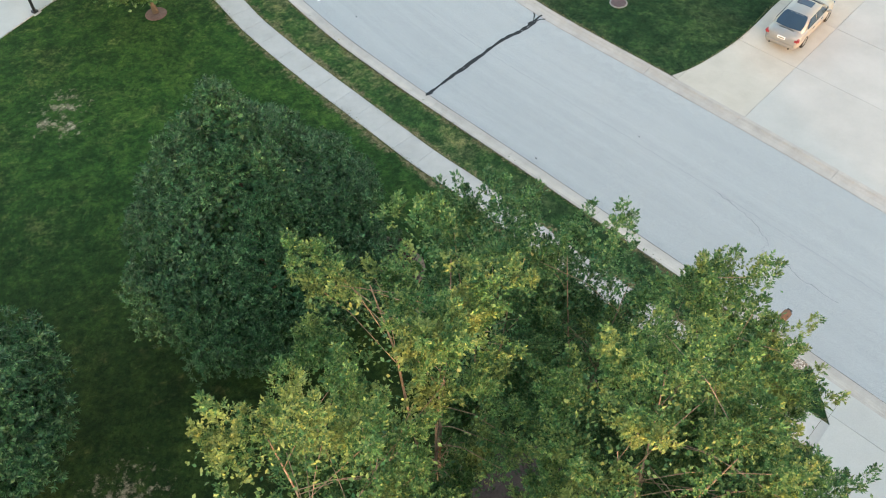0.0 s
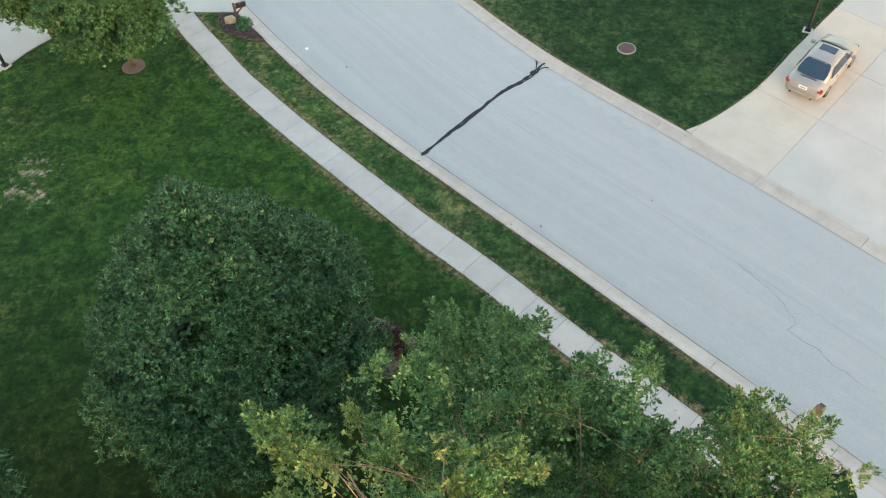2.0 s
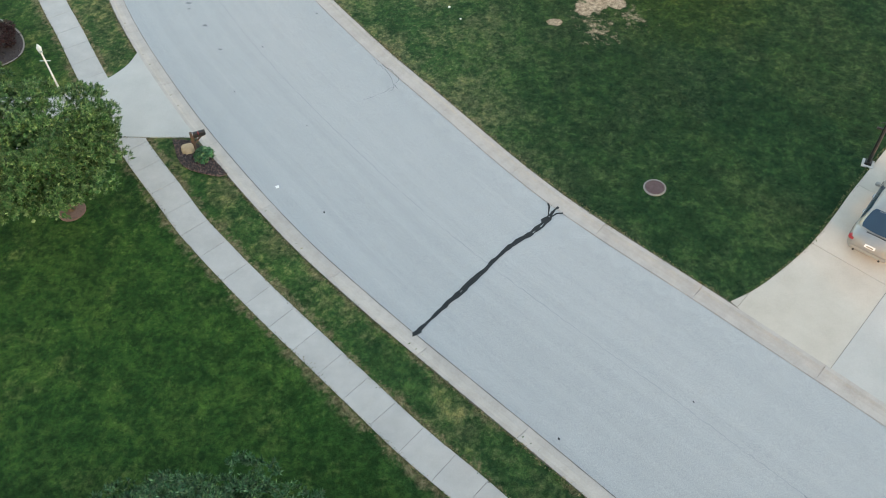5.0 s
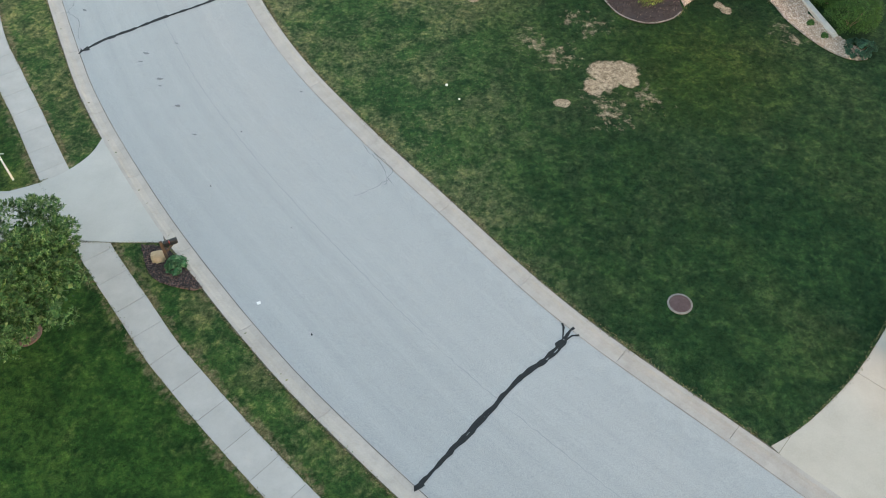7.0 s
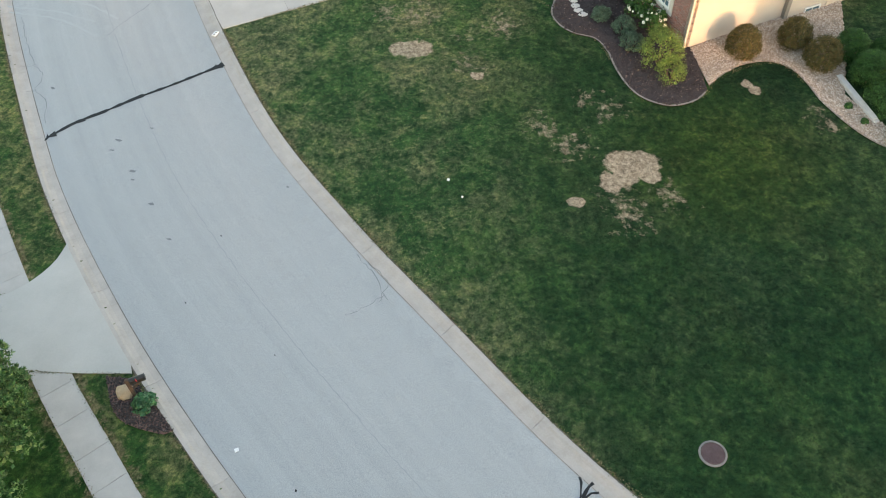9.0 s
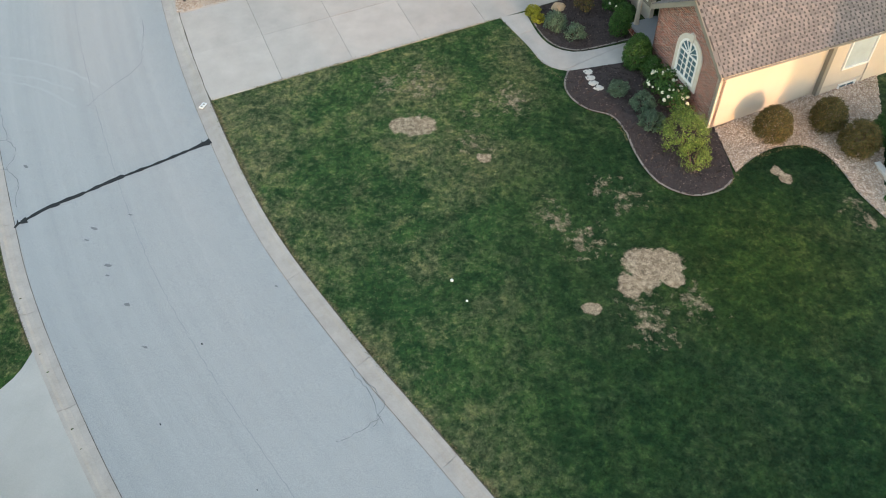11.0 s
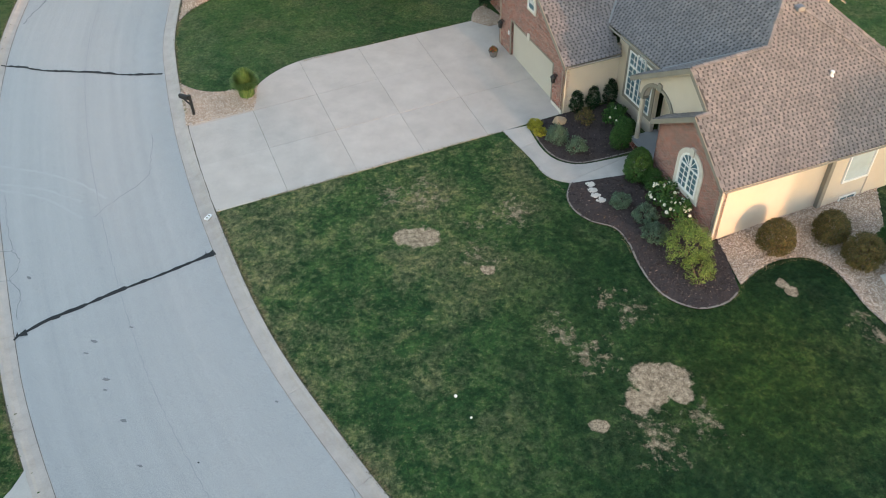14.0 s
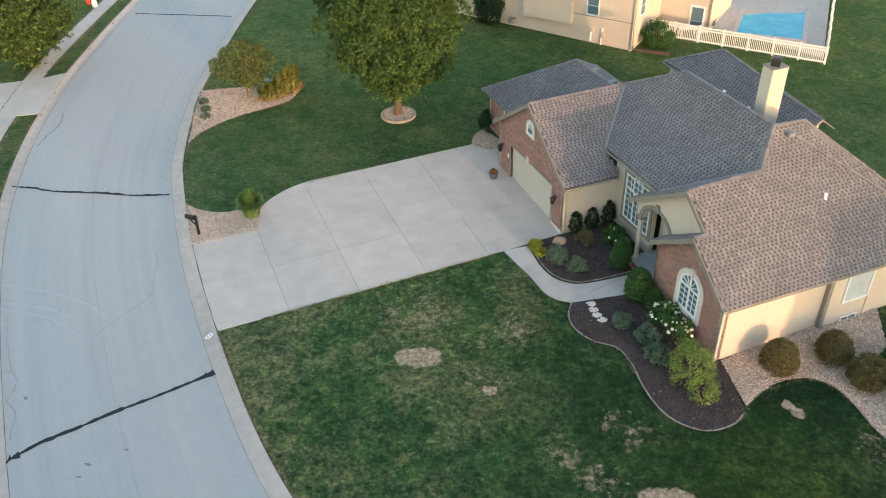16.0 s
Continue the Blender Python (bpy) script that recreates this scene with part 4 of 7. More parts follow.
def kerb(name, line, side, label, KERB):
    """Kerb and gutter in lengths with open joints: low at the road, rolling up to the lawn."""
    root = tagged(new(name), label, "kerb", kind="structure")
    profile = [(-0.02, -0.30), (-0.02, -0.080), (KERB - 0.40, -0.075), (KERB - 0.24, -0.035), (KERB - 0.14, 0.02), (KERB, 0.035), (KERB, -0.30)]
    at = 0
    while at < len(line) - 1:
        end = min(at + 9, len(line) - 1)
        bm = B()
        rings = []
        for i in range(at, end + 1):
            t = (line[min(i + 1, len(line) - 1)] - line[max(i - 1, 0)]).normalized()
            n = side * Vector((-t.y, t.x))
            p = line[i] + t * (0.008 if i == at else -0.008 if i == end else 0.0)
            rings.append([bm.verts.new((*(p + n * o), gz(*(p + n * o)) + z)) for o, z in profile])
        for a, b in zip(rings, rings[1:]):
            for k in range(len(profile)):
                j = (k + 1) % len(profile)
                bm.faces.new((a[k], a[j], b[j], b[k]))
        bm.faces.new(rings[0])
        bm.faces.new(rings[-1][::-1])
        part("kerb_length", bm, CURB, root)
        at = end
    return root


kerb("kerb_right", R_EDGE, -1, "pale concrete kerb and gutter beside the lawn", KERB)
kerb("kerb_left", L_EDGE, 1, "pale concrete kerb and gutter beside the verge", KERB_L)


for line, wide in ((R_EDGE, 0.012), (L_EDGE, 0.022)):
    crk = ribbon(B(), line, wide, -0.070, 0.5, gz, 5)
    tagged(link("gutter_joint", crk, CURB_JOINT), "dark open joint between asphalt and gutter", "road joint")
for line, side in ((R_EDGE, -KERB - 0.02), (L_EDGE, KERB_L + 0.02)):
    crk = ribbon(B(), aside(line, side), 0.05, 0.028, 0.9, gz, 6)
    tagged(link("kerb_joint", crk, JOINT), "dark soil line behind the kerb", "road joint")


def sidewalk():
    root = tagged(new("pavement"), "narrow concrete footpath of square slabs with dark joints", "pavement", kind="structure")
    inner, outer = smooth_line([tuple(p) for p in WALK_IN], 0.1), None
    outer = aside(inner, WALK_W)
    fill = B()
    ribbon(fill, aside(inner, WALK_W / 2), WALK_W - 0.04, 0.012)
    part("joint_bed", fill, JOINT, root)
    step = 13
    for i in range(0, len(inner) - step, step):
        a, b, m = i, i + step, i + step // 2
        u0 = (inner[b] - inner[a]).normalized() * 0.008
        poly = [inner[a] + u0, inner[m], inner[b] - u0, outer[b] - u0, outer[m], outer[a] + u0]
        part("paving_slab", prism(B(), [tuple(p) for p in poly], -0.06, 0.03 + 0.006 * math.sin(i), True), CONCRETE, root)
    return root


sidewalk()


def slabs(name, label, outline, origin, turn, across, along, material, top=0.035, other=None):
    """A paved drive cut into slabs: cuts across and along, from an origin, in a turned frame."""
    root = tagged(new(name), label, "driveway", kind="structure")
    if area(outline) < 0:
        outline = outline[::-1]
    c, s = math.cos(radians(turn)), math.sin(radians(turn))
    part("joint_bed", prism(B(), grown(outline, -0.01), -0.1, top - 0.025, True), JOINT, root)
    k = 0
    for u0, u1 in zip(along, along[1:]):
        for v0, v1 in zip(across, across[1:]):
            q = outline
            for nx, ny, d in ((c, s, u1 - 0.007), (-c, -s, -u0 - 0.007), (-s, c, v1 - 0.007), (s, -c, -v0 - 0.007)):
                q = clip(q, nx, ny, d + nx * origin[0] + ny * origin[1])
            if len(q) > 2 and abs(area(q)) > 0.003:
                k += 1
                mat = material
                if other and other(u0, v0):
                    mat = other(u0, v0)
                part("paving_slab", prism(B(), q, -0.1, top + 0.004 * math.sin(2.4 * k), True), mat, root)
    return root


FAR, HUGE = -60.0, 60.0
edge_r = aside(R_EDGE, -KERB)
edge_l = aside(L_EDGE, KERB_L)


def stretch(line, y0, y1):
    """The points of a curve between two heights of the plan."""
    return [tuple(p) for p in line if min(y0, y1) <= p.y <= max(y0, y1)]


def curve(pts, step=0.4):
    return [tuple(p) for p in smooth_line(pts, step)]


HOUSE_TURN = 22.5
main_drive = stretch(edge_r, 59.6, 66.6) + curve([(-13.5, 66.6), (-10.24, 67.75)], 5) + curve([(-10.26, 67.9), (-10.3, 69.4), (-10.2, 70.2), (-9.35, 71.4), (-8.2, 72.3), (-6.7, 72.95), (-4.6, 73.7)]) + [(3.0, 76.8), (6.3, 66.9), (3.2, 65.5), (-10.6, 59.75)]
slabs("driveway_main", "wide pale concrete driveway in large slabs", main_drive, (-10.7, 59.75), 22.6, [FAR, 3.6, 7.05, HUGE], [FAR, 3.5, 7.05, 10.6, 14.1, HUGE], CONCRETE_MAIN, 0.024)
near_drive = [(13.9, 15.1)] + stretch(edge_l, 6.5, 14.9)[::-1] + [(17, -4), (9.5, -2), (11.0, 8.0), (13.15, 11.8), (13.95, 12.75)]
slabs("driveway_near", "pale concrete driveway beside the verge", near_drive, (13.9, 15.0), -43.0, [FAR, -1.25, 3, HUGE], [FAR, 1.4, 5.0, HUGE], CONCRETE_NEW, 0.045)
left_drive = stretch(edge_l, 40.4, 46.4) + curve([(-15.0, 46.4), (-15.3, 45.4), (-16.0, 44.5), (-17.0, 43.8), (-18.6, 43.2)]) + [(-21.0, 43.3), (-24, 45.5), (-32, 44), (-30, 32), (-24.3, 32.5)] + curve([(-23.3, 34.1), (-22.3, 35.8), (-21.3, 37.4), (-19.6, 39.2), (-17.5, 40.3), (-15.4, 40.6), (-13.3, 40.42), (-11.1, 40.35)])
slabs("driveway_left", "smooth nearly white concrete driveway", left_drive, (-11.1, 40.4), 118.0, [FAR, HUGE], [FAR, 60], CONCRETE_NEW, 0.045)
car_drive = [(11.1, 31.1), (11.9, 31.5)] + curve([(12.6, 31.95), (13.8, 32.9), (14.9, 33.9), (16.0, 35.1), (17.25, 36.6)]) + [(20.5, 40.15), (24.5, 44.4), (35, 34), (24.6, 17.9)] + stretch(edge_r, 18, 30.9)[::1]
slabs("driveway_car", "broad concrete driveway in tan and bluish slabs", car_drive, (14.2, 28.1), 47.5, [FAR, 0.2, 4.0, 7.8, HUGE], [FAR, 4.6, 8.6, 12.6, HUGE], CONCRETE_NEW,
      other=lambda u, v: CONCRETE_TAN if v > 0 and u < 12 else None)
far_drive = stretch(edge_l, 81.1, 87.5) + [(-29.3, 86.6), (-32.0, 85.9), (-42, 85.0), (-42, 79.5), (-30.0, 80.9), (-28.4, 81.1)]
slabs("driveway_far", "pale concrete driveway across the footpath", far_drive, (-27.3, 81.1), 90.0, [FAR, 2.6, HUGE], [FAR, HUGE], CONCRETE_NEW, 0.045)
garden_walk = curve([(3.05, 65.45), (4.3, 63.3), (5.0, 61.9), (6.1, 61.35), (7.4, 61.3), (10.4, 62.35)]) + curve([(9.95, 63.55), (7.1, 62.75), (6.1, 62.8), (5.4, 63.25), (4.85, 64.2), (4.3, 66.05)])
slabs("garden_path", "curving concrete garden path to the porch", garden_walk, (3.6, 65.7), -60, [FAR, HUGE], [FAR, 1.6, 3.2, 4.9, 6.6, HUGE], CONCRETE)
drop = slabs("pool_deck", "grey concrete pool deck", [(20.6, 93.6), (27.5, 87.5), (32.3, 99.3), (31, 106), (22, 106)], (21, 93), -23, [FAR, 4, 8, HUGE], [FAR, 4, 8, HUGE], CONCRETE)
tagged(drop, category="pool deck")


# tarred cracks and fine cracks in the asphalt
def crack(name, label, pts, width, material, lift=0.008, rough=0.4, wander=0.035, seed=1, kind=""):
    rnd = random.Random(seed)
    line = smooth_line(pts, 0.12)
    line = [p + Vector((rnd.uniform(-1, 1), rnd.uniform(-1, 1))) * wander for p in line]
    ob = link(name, ribbon(B(), line, width, lift, rough, road_z, seed), material)
    return tagged(ob, label, "road repair" if material is TAR else "road crack")


crack("tar_seal", "black tar seal across the asphalt", [(-0.75, 29.95), (0.6, 31.5), (1.67, 32.62), (2.25, 33.2), (2.95, 33.98), (3.75, 34.6), (4.3, 35.12), (4.6, 35.45)], 0.13, TAR, rough=0.6, seed=3)
crack("tar_seal", "black second pass of tar beside a seal", [(-0.7, 30.1), (0.75, 31.5), (1.8, 32.62), (2.2, 33.25), (3.1, 33.98), (3.85, 34.55), (4.35, 35.0), (4.75, 35.5)], 0.09, TAR, 0.01, 0.7, 0.05, 13)
for bx, by, br in ((-17.45, 52.6, 0.2), (-10.5, 57.05, 0.2), (-15.4, 54.0, 0.15), (4.45, 35.3, 0.17), (-0.72, 30.0, 0.14), (-16.2, 53.5, 0.12)):
    crack("tar_seal", "black blob of tar on a seal", [(bx - br, by - 0.5 * br), (bx, by), (bx + br, by + 0.6 * br)], 1.4 * br, TAR, 0.012, 0.8, 0.05, int(10 * br))
for k, (pts, w) in enumerate([([(4.5, 35.3), (4.62, 35.75), (4.58, 36.2)], 0.07), ([(4.6, 35.45), (4.8, 35.75), (5.0, 35.95)], 0.10), ([(4.6, 35.4), (4.95, 35.62), (5.3, 35.6)], 0.08), ([(-10.6, 56.95), (-10.35, 56.95), (-10.2, 57.05)], 0.09), ([(-17.4, 52.6), (-17.6, 52.45), (-17.55, 52.25)], 0.10)]):
    crack("tar_seal", "black tar branch at the end of a seal", pts, w, TAR, 0.009, seed=4 + k)
crack("tar_seal", "black tar seal across the asphalt", [(-17.45, 52.6), (-16.5, 53.4), (-15.4, 54.02), (-14.05, 54.87), (-12.5, 55.75), (-11.3, 56.5), (-10.45, 57.05)], 0.17, TAR, rough=0.7, wander=0.045, seed=6)
crack("tar_seal", "black tar seal across the asphalt", [(-26.3, 72.7), (-24.3, 72.3), (-22.8, 71.88), (-20.0, 71.6), (-17.9, 71.33), (-15.9, 71.4)], 0.17, TAR, rough=0.7, seed=7)
crack("tar_seal", "black tar seal across the asphalt", [(-26.0, 98.7), (-22, 98.1), (-17.6, 97.65)], 0.14, TAR, seed=8)
crack("tar_seal", "dark ragged crack along the gutter", [(-25.9, 81.6), (-25.55, 80.2), (-25.6, 79.3), (-25.9, 78.0), (-26.0, 77.0)], 0.07, CRACK, rough=0.9, wander=0.04, seed=9)
for k, pts in enumerate([[(11.9, 23.6), (12.9, 22.4), (13.6, 20.9), (13.2, 20.6), (14.2, 19.5), (14.4, 19.1), (15.7, 17.9)], [(-2.0, 43.6), (-2.7, 43.1), (-3.6, 42.65)], [(-2.0, 43.4), (-2.3, 44.1), (-2.7, 44.8), (-3.35, 45.6)],
                         [(-16.5, 59.5), (-15.6, 60.9), (-14.6, 62.5), (-14.85, 64.2), (-15.2, 66.0)], [(-17.9, 53.4), (-18.3, 54.9), (-19.0, 55.7), (-18.9, 56.6), (-19.6, 57.6), (-20.5, 59.4), (-21.3, 61.4)], [(-19.5, 57.5), (-20.3, 57.3), (-21.2, 56.8)], [(-19.0, 55.7), (-19.7, 55.4), (-20.1, 55.0)], [(-2.3, 43.2), (-2.0, 44.2), (-2.9, 45.2)]]):
    crack("road_crack", "fine jagged crack in the asphalt", pts, 0.02, CRACK, 0.006, 0.7, 0.07, 20 + k)
mid_line = [a.lerp(min(L_EDGE, key=lambda q: (q - a).length), 0.49) for a in R_EDGE[4:-20]]
crack("road_seam", "faint paving seam along the asphalt", [tuple(p) for p in mid_line[::6]], 0.03, SEAM, 0.004, 0.8, 0.03, 31)
for k, pts in enumerate([[(-23.0, 63.6), (-20.0, 62.85), (-17.7, 61.9), (-16.2, 60.8)], [(-22.8, 62.3), (-19.6, 61.6), (-17.2, 60.6)], [(-22.0, 61.7), (-19.3, 60.95), (-16.8, 59.4)]]):
    crack("tyre_mark", "pale curved tyre scuff on the asphalt", pts, 0.11, SCUFF, 0.004, 0.5, 0.05, 41 + k)
# small dark scars and dots on the asphalt
for k, (x, y, a, b) in enumerate([(-14.25, 52.2, 0.28, 0.1), (-14.4, 51.6, 0.2, 0.05), (-13.2, 50.3, 0.28, 0.09), (-13.1, 49.8, 0.16, 0.05), (-12.0, 48.4, 0.26, 0.1), (-10.9, 46.5, 0.2, 0.07), (-18.2, 55.8, 0.2, 0.12), (-12.9, 52.9, 0.16, 0.05),
                                  (4.23, 25.7, 0.07, 0.07), (-4.75, 35.9, 0.07, 0.07), (-8.8, 46.6, 0.08, 0.05), (-6.0, 41.0, 0.05, 0.04), (-9.7, 43.4, 0.06, 0.05), (9.0, 27.0, 0.05, 0.05), (-6.35, 49.2, 0.12, 0.06)]):
    bm = prism(B(), [(x + 0.55 * a * math.cos(i * 0.785 + 0.5) * (1 + 0.3 * math.sin(3 * i + k)), y + 0.75 * b * math.sin(i * 0.785) * (1 + 0.3 * math.cos(2 * i + k))) for i in range(8)], 0.0, 0.012)
    for v in bm.verts:
        v.co.z += road_z(v.co.x, v.co.y)
    tagged(link("road_scar", bm, TAR if 7 < k < 14 else CRACK), "small dark scar in the asphalt", "road scar")
bm = prism(B(), [(-6.95, 37.28), (-6.82, 37.33), (-6.86, 37.45), (-7.0, 37.4)], 0.0, 0.03)
for v in bm.verts:
    v.co.z += road_z(v.co.x, v.co.y)
tagged(link("litter", bm, WHITE), "small white scrap lying on the asphalt", "litter")


# ---- planting beds ----
def bed(name, label, poly, material, edging=True, top=0.05, stones=0, stone_mat=None, seed=1, category="planting bed", edge_mat=None):
    """A bed of mulch or gravel with a thin raised edge and loose stones."""
    root = tagged(new(name), label, category)
    poly = [tuple(p) for p in poly]
    part("bedding", prism(B(), poly, -0.1, top, True), material, root)
    if edging:
        line = list(edging) if edging is not True else poly + [poly[0]]
        part("edging", ribbon(B(), smooth_line([tuple(p) for p in line], 0.25), 0.08, top + 0.012, 0.3, gz, seed), edge_mat or EDGING, root)
    if stones:
        rng = np.random.default_rng(seed)
        p = np.array(poly)
        lo, hi = p.min(0), p.max(0)
        out = []
        while len(out) < stones:
            x, y = rng.uniform(lo, hi)
            if inside(x, y, poly):
                out.append((x, y))
        c = np.array([(x, y, gz(x, y) + top + 0.012) for x, y in out])
        s = rng.uniform(0.022, 0.055, len(c))[:, None]
        a = rng.uniform(0, 6.28, len(c))
        u, v = np.c_[np.cos(a), np.sin(a), np.zeros(len(c))] * s, np.c_[-np.sin(a), np.cos(a), np.zeros(len(c))] * s * 0.7
        t = np.c_[np.zeros((len(c), 2)), np.ones(len(c))] * s * 0.6
        tops = np.stack([c - 0.6 * u - 0.6 * v + t, c + 0.6 * u - 0.6 * v + t, c + 0.6 * u + 0.6 * v + t, c - 0.6 * u + 0.6 * v + t], 1)
        foot = np.stack([c - u - v - t, c + u - v - t, c + u + v - t, c - u + v - t], 1)
        sides = [np.stack([foot[:, i], foot[:, (i + 1) % 4], tops[:, (i + 1) % 4], tops[:, i]], 1) for i in range(4)]
        quads("loose_cover", np.concatenate([tops, *sides]), stone_mat or PEBBLES, root)["kind"] = "stuff"
    return root


PEBBLES = shingle_mat("loose_pebbles", [(0.0, (0.27, 0.19, 0.14)), (0.4, (0.45, 0.35, 0.27)), (0.75, (0.60, 0.50, 0.41)), (1.0, (0.74, 0.67, 0.59))])
CHIPS = shingle_mat("bark_chips", [(0.0, (0.016, 0.012, 0.012)), (0.6, (0.056, 0.042, 0.041)), (0.93, (0.085, 0.064, 0.060)), (1.0, (0.22, 0.17, 0.15))])

front_bed = curve([(6.1, 61.3), (5.85, 60.3), (6.1, 59.4), (6.8, 58.65), (7.75, 58.25), (8.25, 57.3), (8.45, 56.2), (8.75, 55.1), (9.4, 54.0), (10.6, 53.4), (11.85, 53.75), (12.65, 54.65)]) + [(12.3, 57.2), (10.6, 61.7), (9.6, 62.0)]
bed("mulch_bed", "dark mulch bed curving round the brick gable", front_bed, MULCH, front_bed[:-3], stones=2600, stone_mat=CHIPS, seed=2)
rock_bed = curve([(12.6, 54.7), (13.3, 55.35), (14.2, 55.95), (15.0, 56.2), (15.9, 56.2), (16.7, 55.6), (17.1, 54.6), (17.35, 53.6), (17.8, 52.6), (18.5, 51.4), (19.4, 50.5), (20.3, 50.3), (20.7, 50.9)]) + [(19.9, 51.5), (18.55, 53.8), (19.4, 56.5), (20.5, 61.0), (18, 60.3), (12.2, 57.3)]
bed("gravel_bed", "tan river gravel bed along the stucco wall", rock_bed, PEBBLE_BED, rock_bed[:-6], stones=11000, seed=3)
porch_bed = curve([(4.45, 66.0), (4.95, 64.3), (5.5, 63.35), (6.2, 62.9), (7.1, 62.85), (9.6, 63.65)]) + [(9.4, 64.8), (10.2, 68.1), (6.6, 66.9)]
bed("mulch_bed", "dark mulch bed between garage and porch", porch_bed, MULCH, porch_bed[:-3], stones=1500, stone_mat=CHIPS, seed=4)
post_bed = curve([(-14.74, 70.27), (-14.45, 70.05), (-13.83, 69.69), (-12.91, 69.39), (-11.86, 69.45), (-11.3, 69.7), (-10.2, 69.95)]) + [(-10.1, 67.72), (-13.5, 66.35)]
bed("gravel_bed", "tan gravel bed round the mailbox post", post_bed, PEBBLE_BED, post_bed[:-2], stones=4500, seed=5, top=0.012, edge_mat=EDGE_DARK)
far_bed = curve([(-17.1, 84.2), (-16.9, 81.3), (-16.45, 78.6), (-16.25, 76.8), (-15.9, 78.0), (-14.95, 79.33), (-13.57, 80.54), (-11.74, 81.64), (-10.81, 82.27), (-10.3, 83.07), (-10.15, 84.18), (-10.5, 84.95), (-12.44, 84.75), (-14.23, 84.64)])
bed("gravel_bed", "gravel bed with grasses and a small tree", far_bed, PEBBLE_BED, stones=5000, seed=6, top=0.03, edge_mat=EDGE_DARK)
nook_bed = curve([(1.72, 76.2), (1.8, 77.0), (2.25, 77.8), (2.75, 78.3)]) + [(3.9, 76.1), (2.8, 75.6)]
bed("gravel_bed", "small grey gravel bed at the garage corner", nook_bed, PEBBLE_BED, nook_bed[:-2], stones=900, seed=9)
box_bed = curve([(-12.0, 40.25), (-11.6, 39.2), (-11.2, 38.6), (-10.4, 38.2), (-9.2, 37.95), (-9.6, 38.6), (-10.4, 39.4), (-11.0, 40.2)])
bed("mulch_bed", "reddish mulch bed round a mailbox", box_bed, MULCH_RED, False, stones=900, stone_mat=CHIPS, seed=7)
verge_bed = [(12.0, 16.6), (13.1, 15.7), (13.75, 15.2), (13.5, 14.9), (12.3, 15.3), (11.5, 16.2)]
bed("gravel_bed", "small gravel bed round a mailbox", verge_bed, PEBBLE_BED, stones=900, seed=8)
shrub_bed = curve([(-3.55, 22.6), (-2.8, 21.5), (-1.9, 20.95), (-0.75, 20.1), (-0.6, 19.2), (-1.1, 18.6), (-3.0, 18.6), (-4.6, 19.0), (-4.9, 21.0), (-4.2, 22.4)])
bed("mulch_bed", "sandy brown bed beside the pear tree", shrub_bed, SOIL, False, stones=500, stone_mat=CHIPS, seed=9)
birch_bed = curve([(0.8, 11.0), (3.0, 12.0), (5.5, 10.5), (7.0, 7.5), (5.0, 4.5), (0.0, 3.6), (-2.4, 4.2), (-2.8, 6.5), (-1.0, 9.0)])
bed("mulch_bed", "dark mulch bed under the birches", birch_bed, MULCH, False, stones=500, stone_mat=CHIPS, seed=12)
hose_pts = [(x, y, gz(x, y) + 0.07) for x, y in smooth_line([(-2.6, 18.85), (-1.9, 18.65), (-1.1, 18.7), (-0.75, 19.2), (-0.95, 19.9)], 0.15)]
tagged(link("garden_hose", tube(B(), hose_pts, 0.02, 6), BLACK, smooth=True), "black hose lying along the edge of the bed", "garden hose")
bed("mulch_bed", "dark mulch bed beside the driveway hoop", curve([(21.5, 46.0), (21.7, 44.6), (22.6, 43.4), (25, 43.6), (25.5, 46.5)]), MULCH_RED, stones=300, stone_mat=CHIPS, seed=10)
bed("mulch_bed", "dark mulch bed at the neighbour's yard", curve([(-25.0, 48.0), (-23.0, 45.4), (-21.6, 45.6), (-20.9, 46.6), (-21.6, 48.2), (-24, 50.0)]), MULCH, stones=300, stone_mat=CHIPS, seed=11)


# ragged turf along the edges of paving and kerbs
PAVED = ((11.0, 40.0, 10.0, 31.2), (-14.5, -9.0, 59.9, 66.5), (-16.5, -10.5, 40.6, 46.2), (13.7, 40.0, 0.0, 15.0), (-30.0, -26.5, 81.3, 87.4), (-16.0, -11.5, 40.7, 43.8), (-13.7, -9.9, 66.5, 69.2))


def turf(line, seed, per=70, wide=0.05):
    line = [q for q in line if not any(a < q.x < b and c < q.y < d for a, b, c, d in PAVED)]
    if len(line) < 3:
        return np.zeros((0, 4, 3))
    rng = np.random.default_rng(seed)
    p = np.array([tuple(q) for q in line])
    n = int(per * len(p) * 0.5)
    k = rng.integers(0, len(p) - 1, n)
    k = k[np.linalg.norm(p[k + 1] - p[k], axis=1) < 1.0]
    n = len(k)
    q = p[k] + (p[k + 1] - p[k]) * rng.uniform(0, 1, n)[:, None]
    thick = 0.5 + 0.9 * np.abs(np.sin(0.35 * k + seed) * np.sin(0.13 * k))
    q += rng.normal(size=(n, 2)) * (wide * thick)[:, None]
    c = np.c_[q, [gz(x, y) + 0.045 for x, y in q]]
    return leaves(c, np.tile((0.0, 0.0, 1.2), (n, 1)), 0.065, rng, 0.0, 0.45, 0.7)


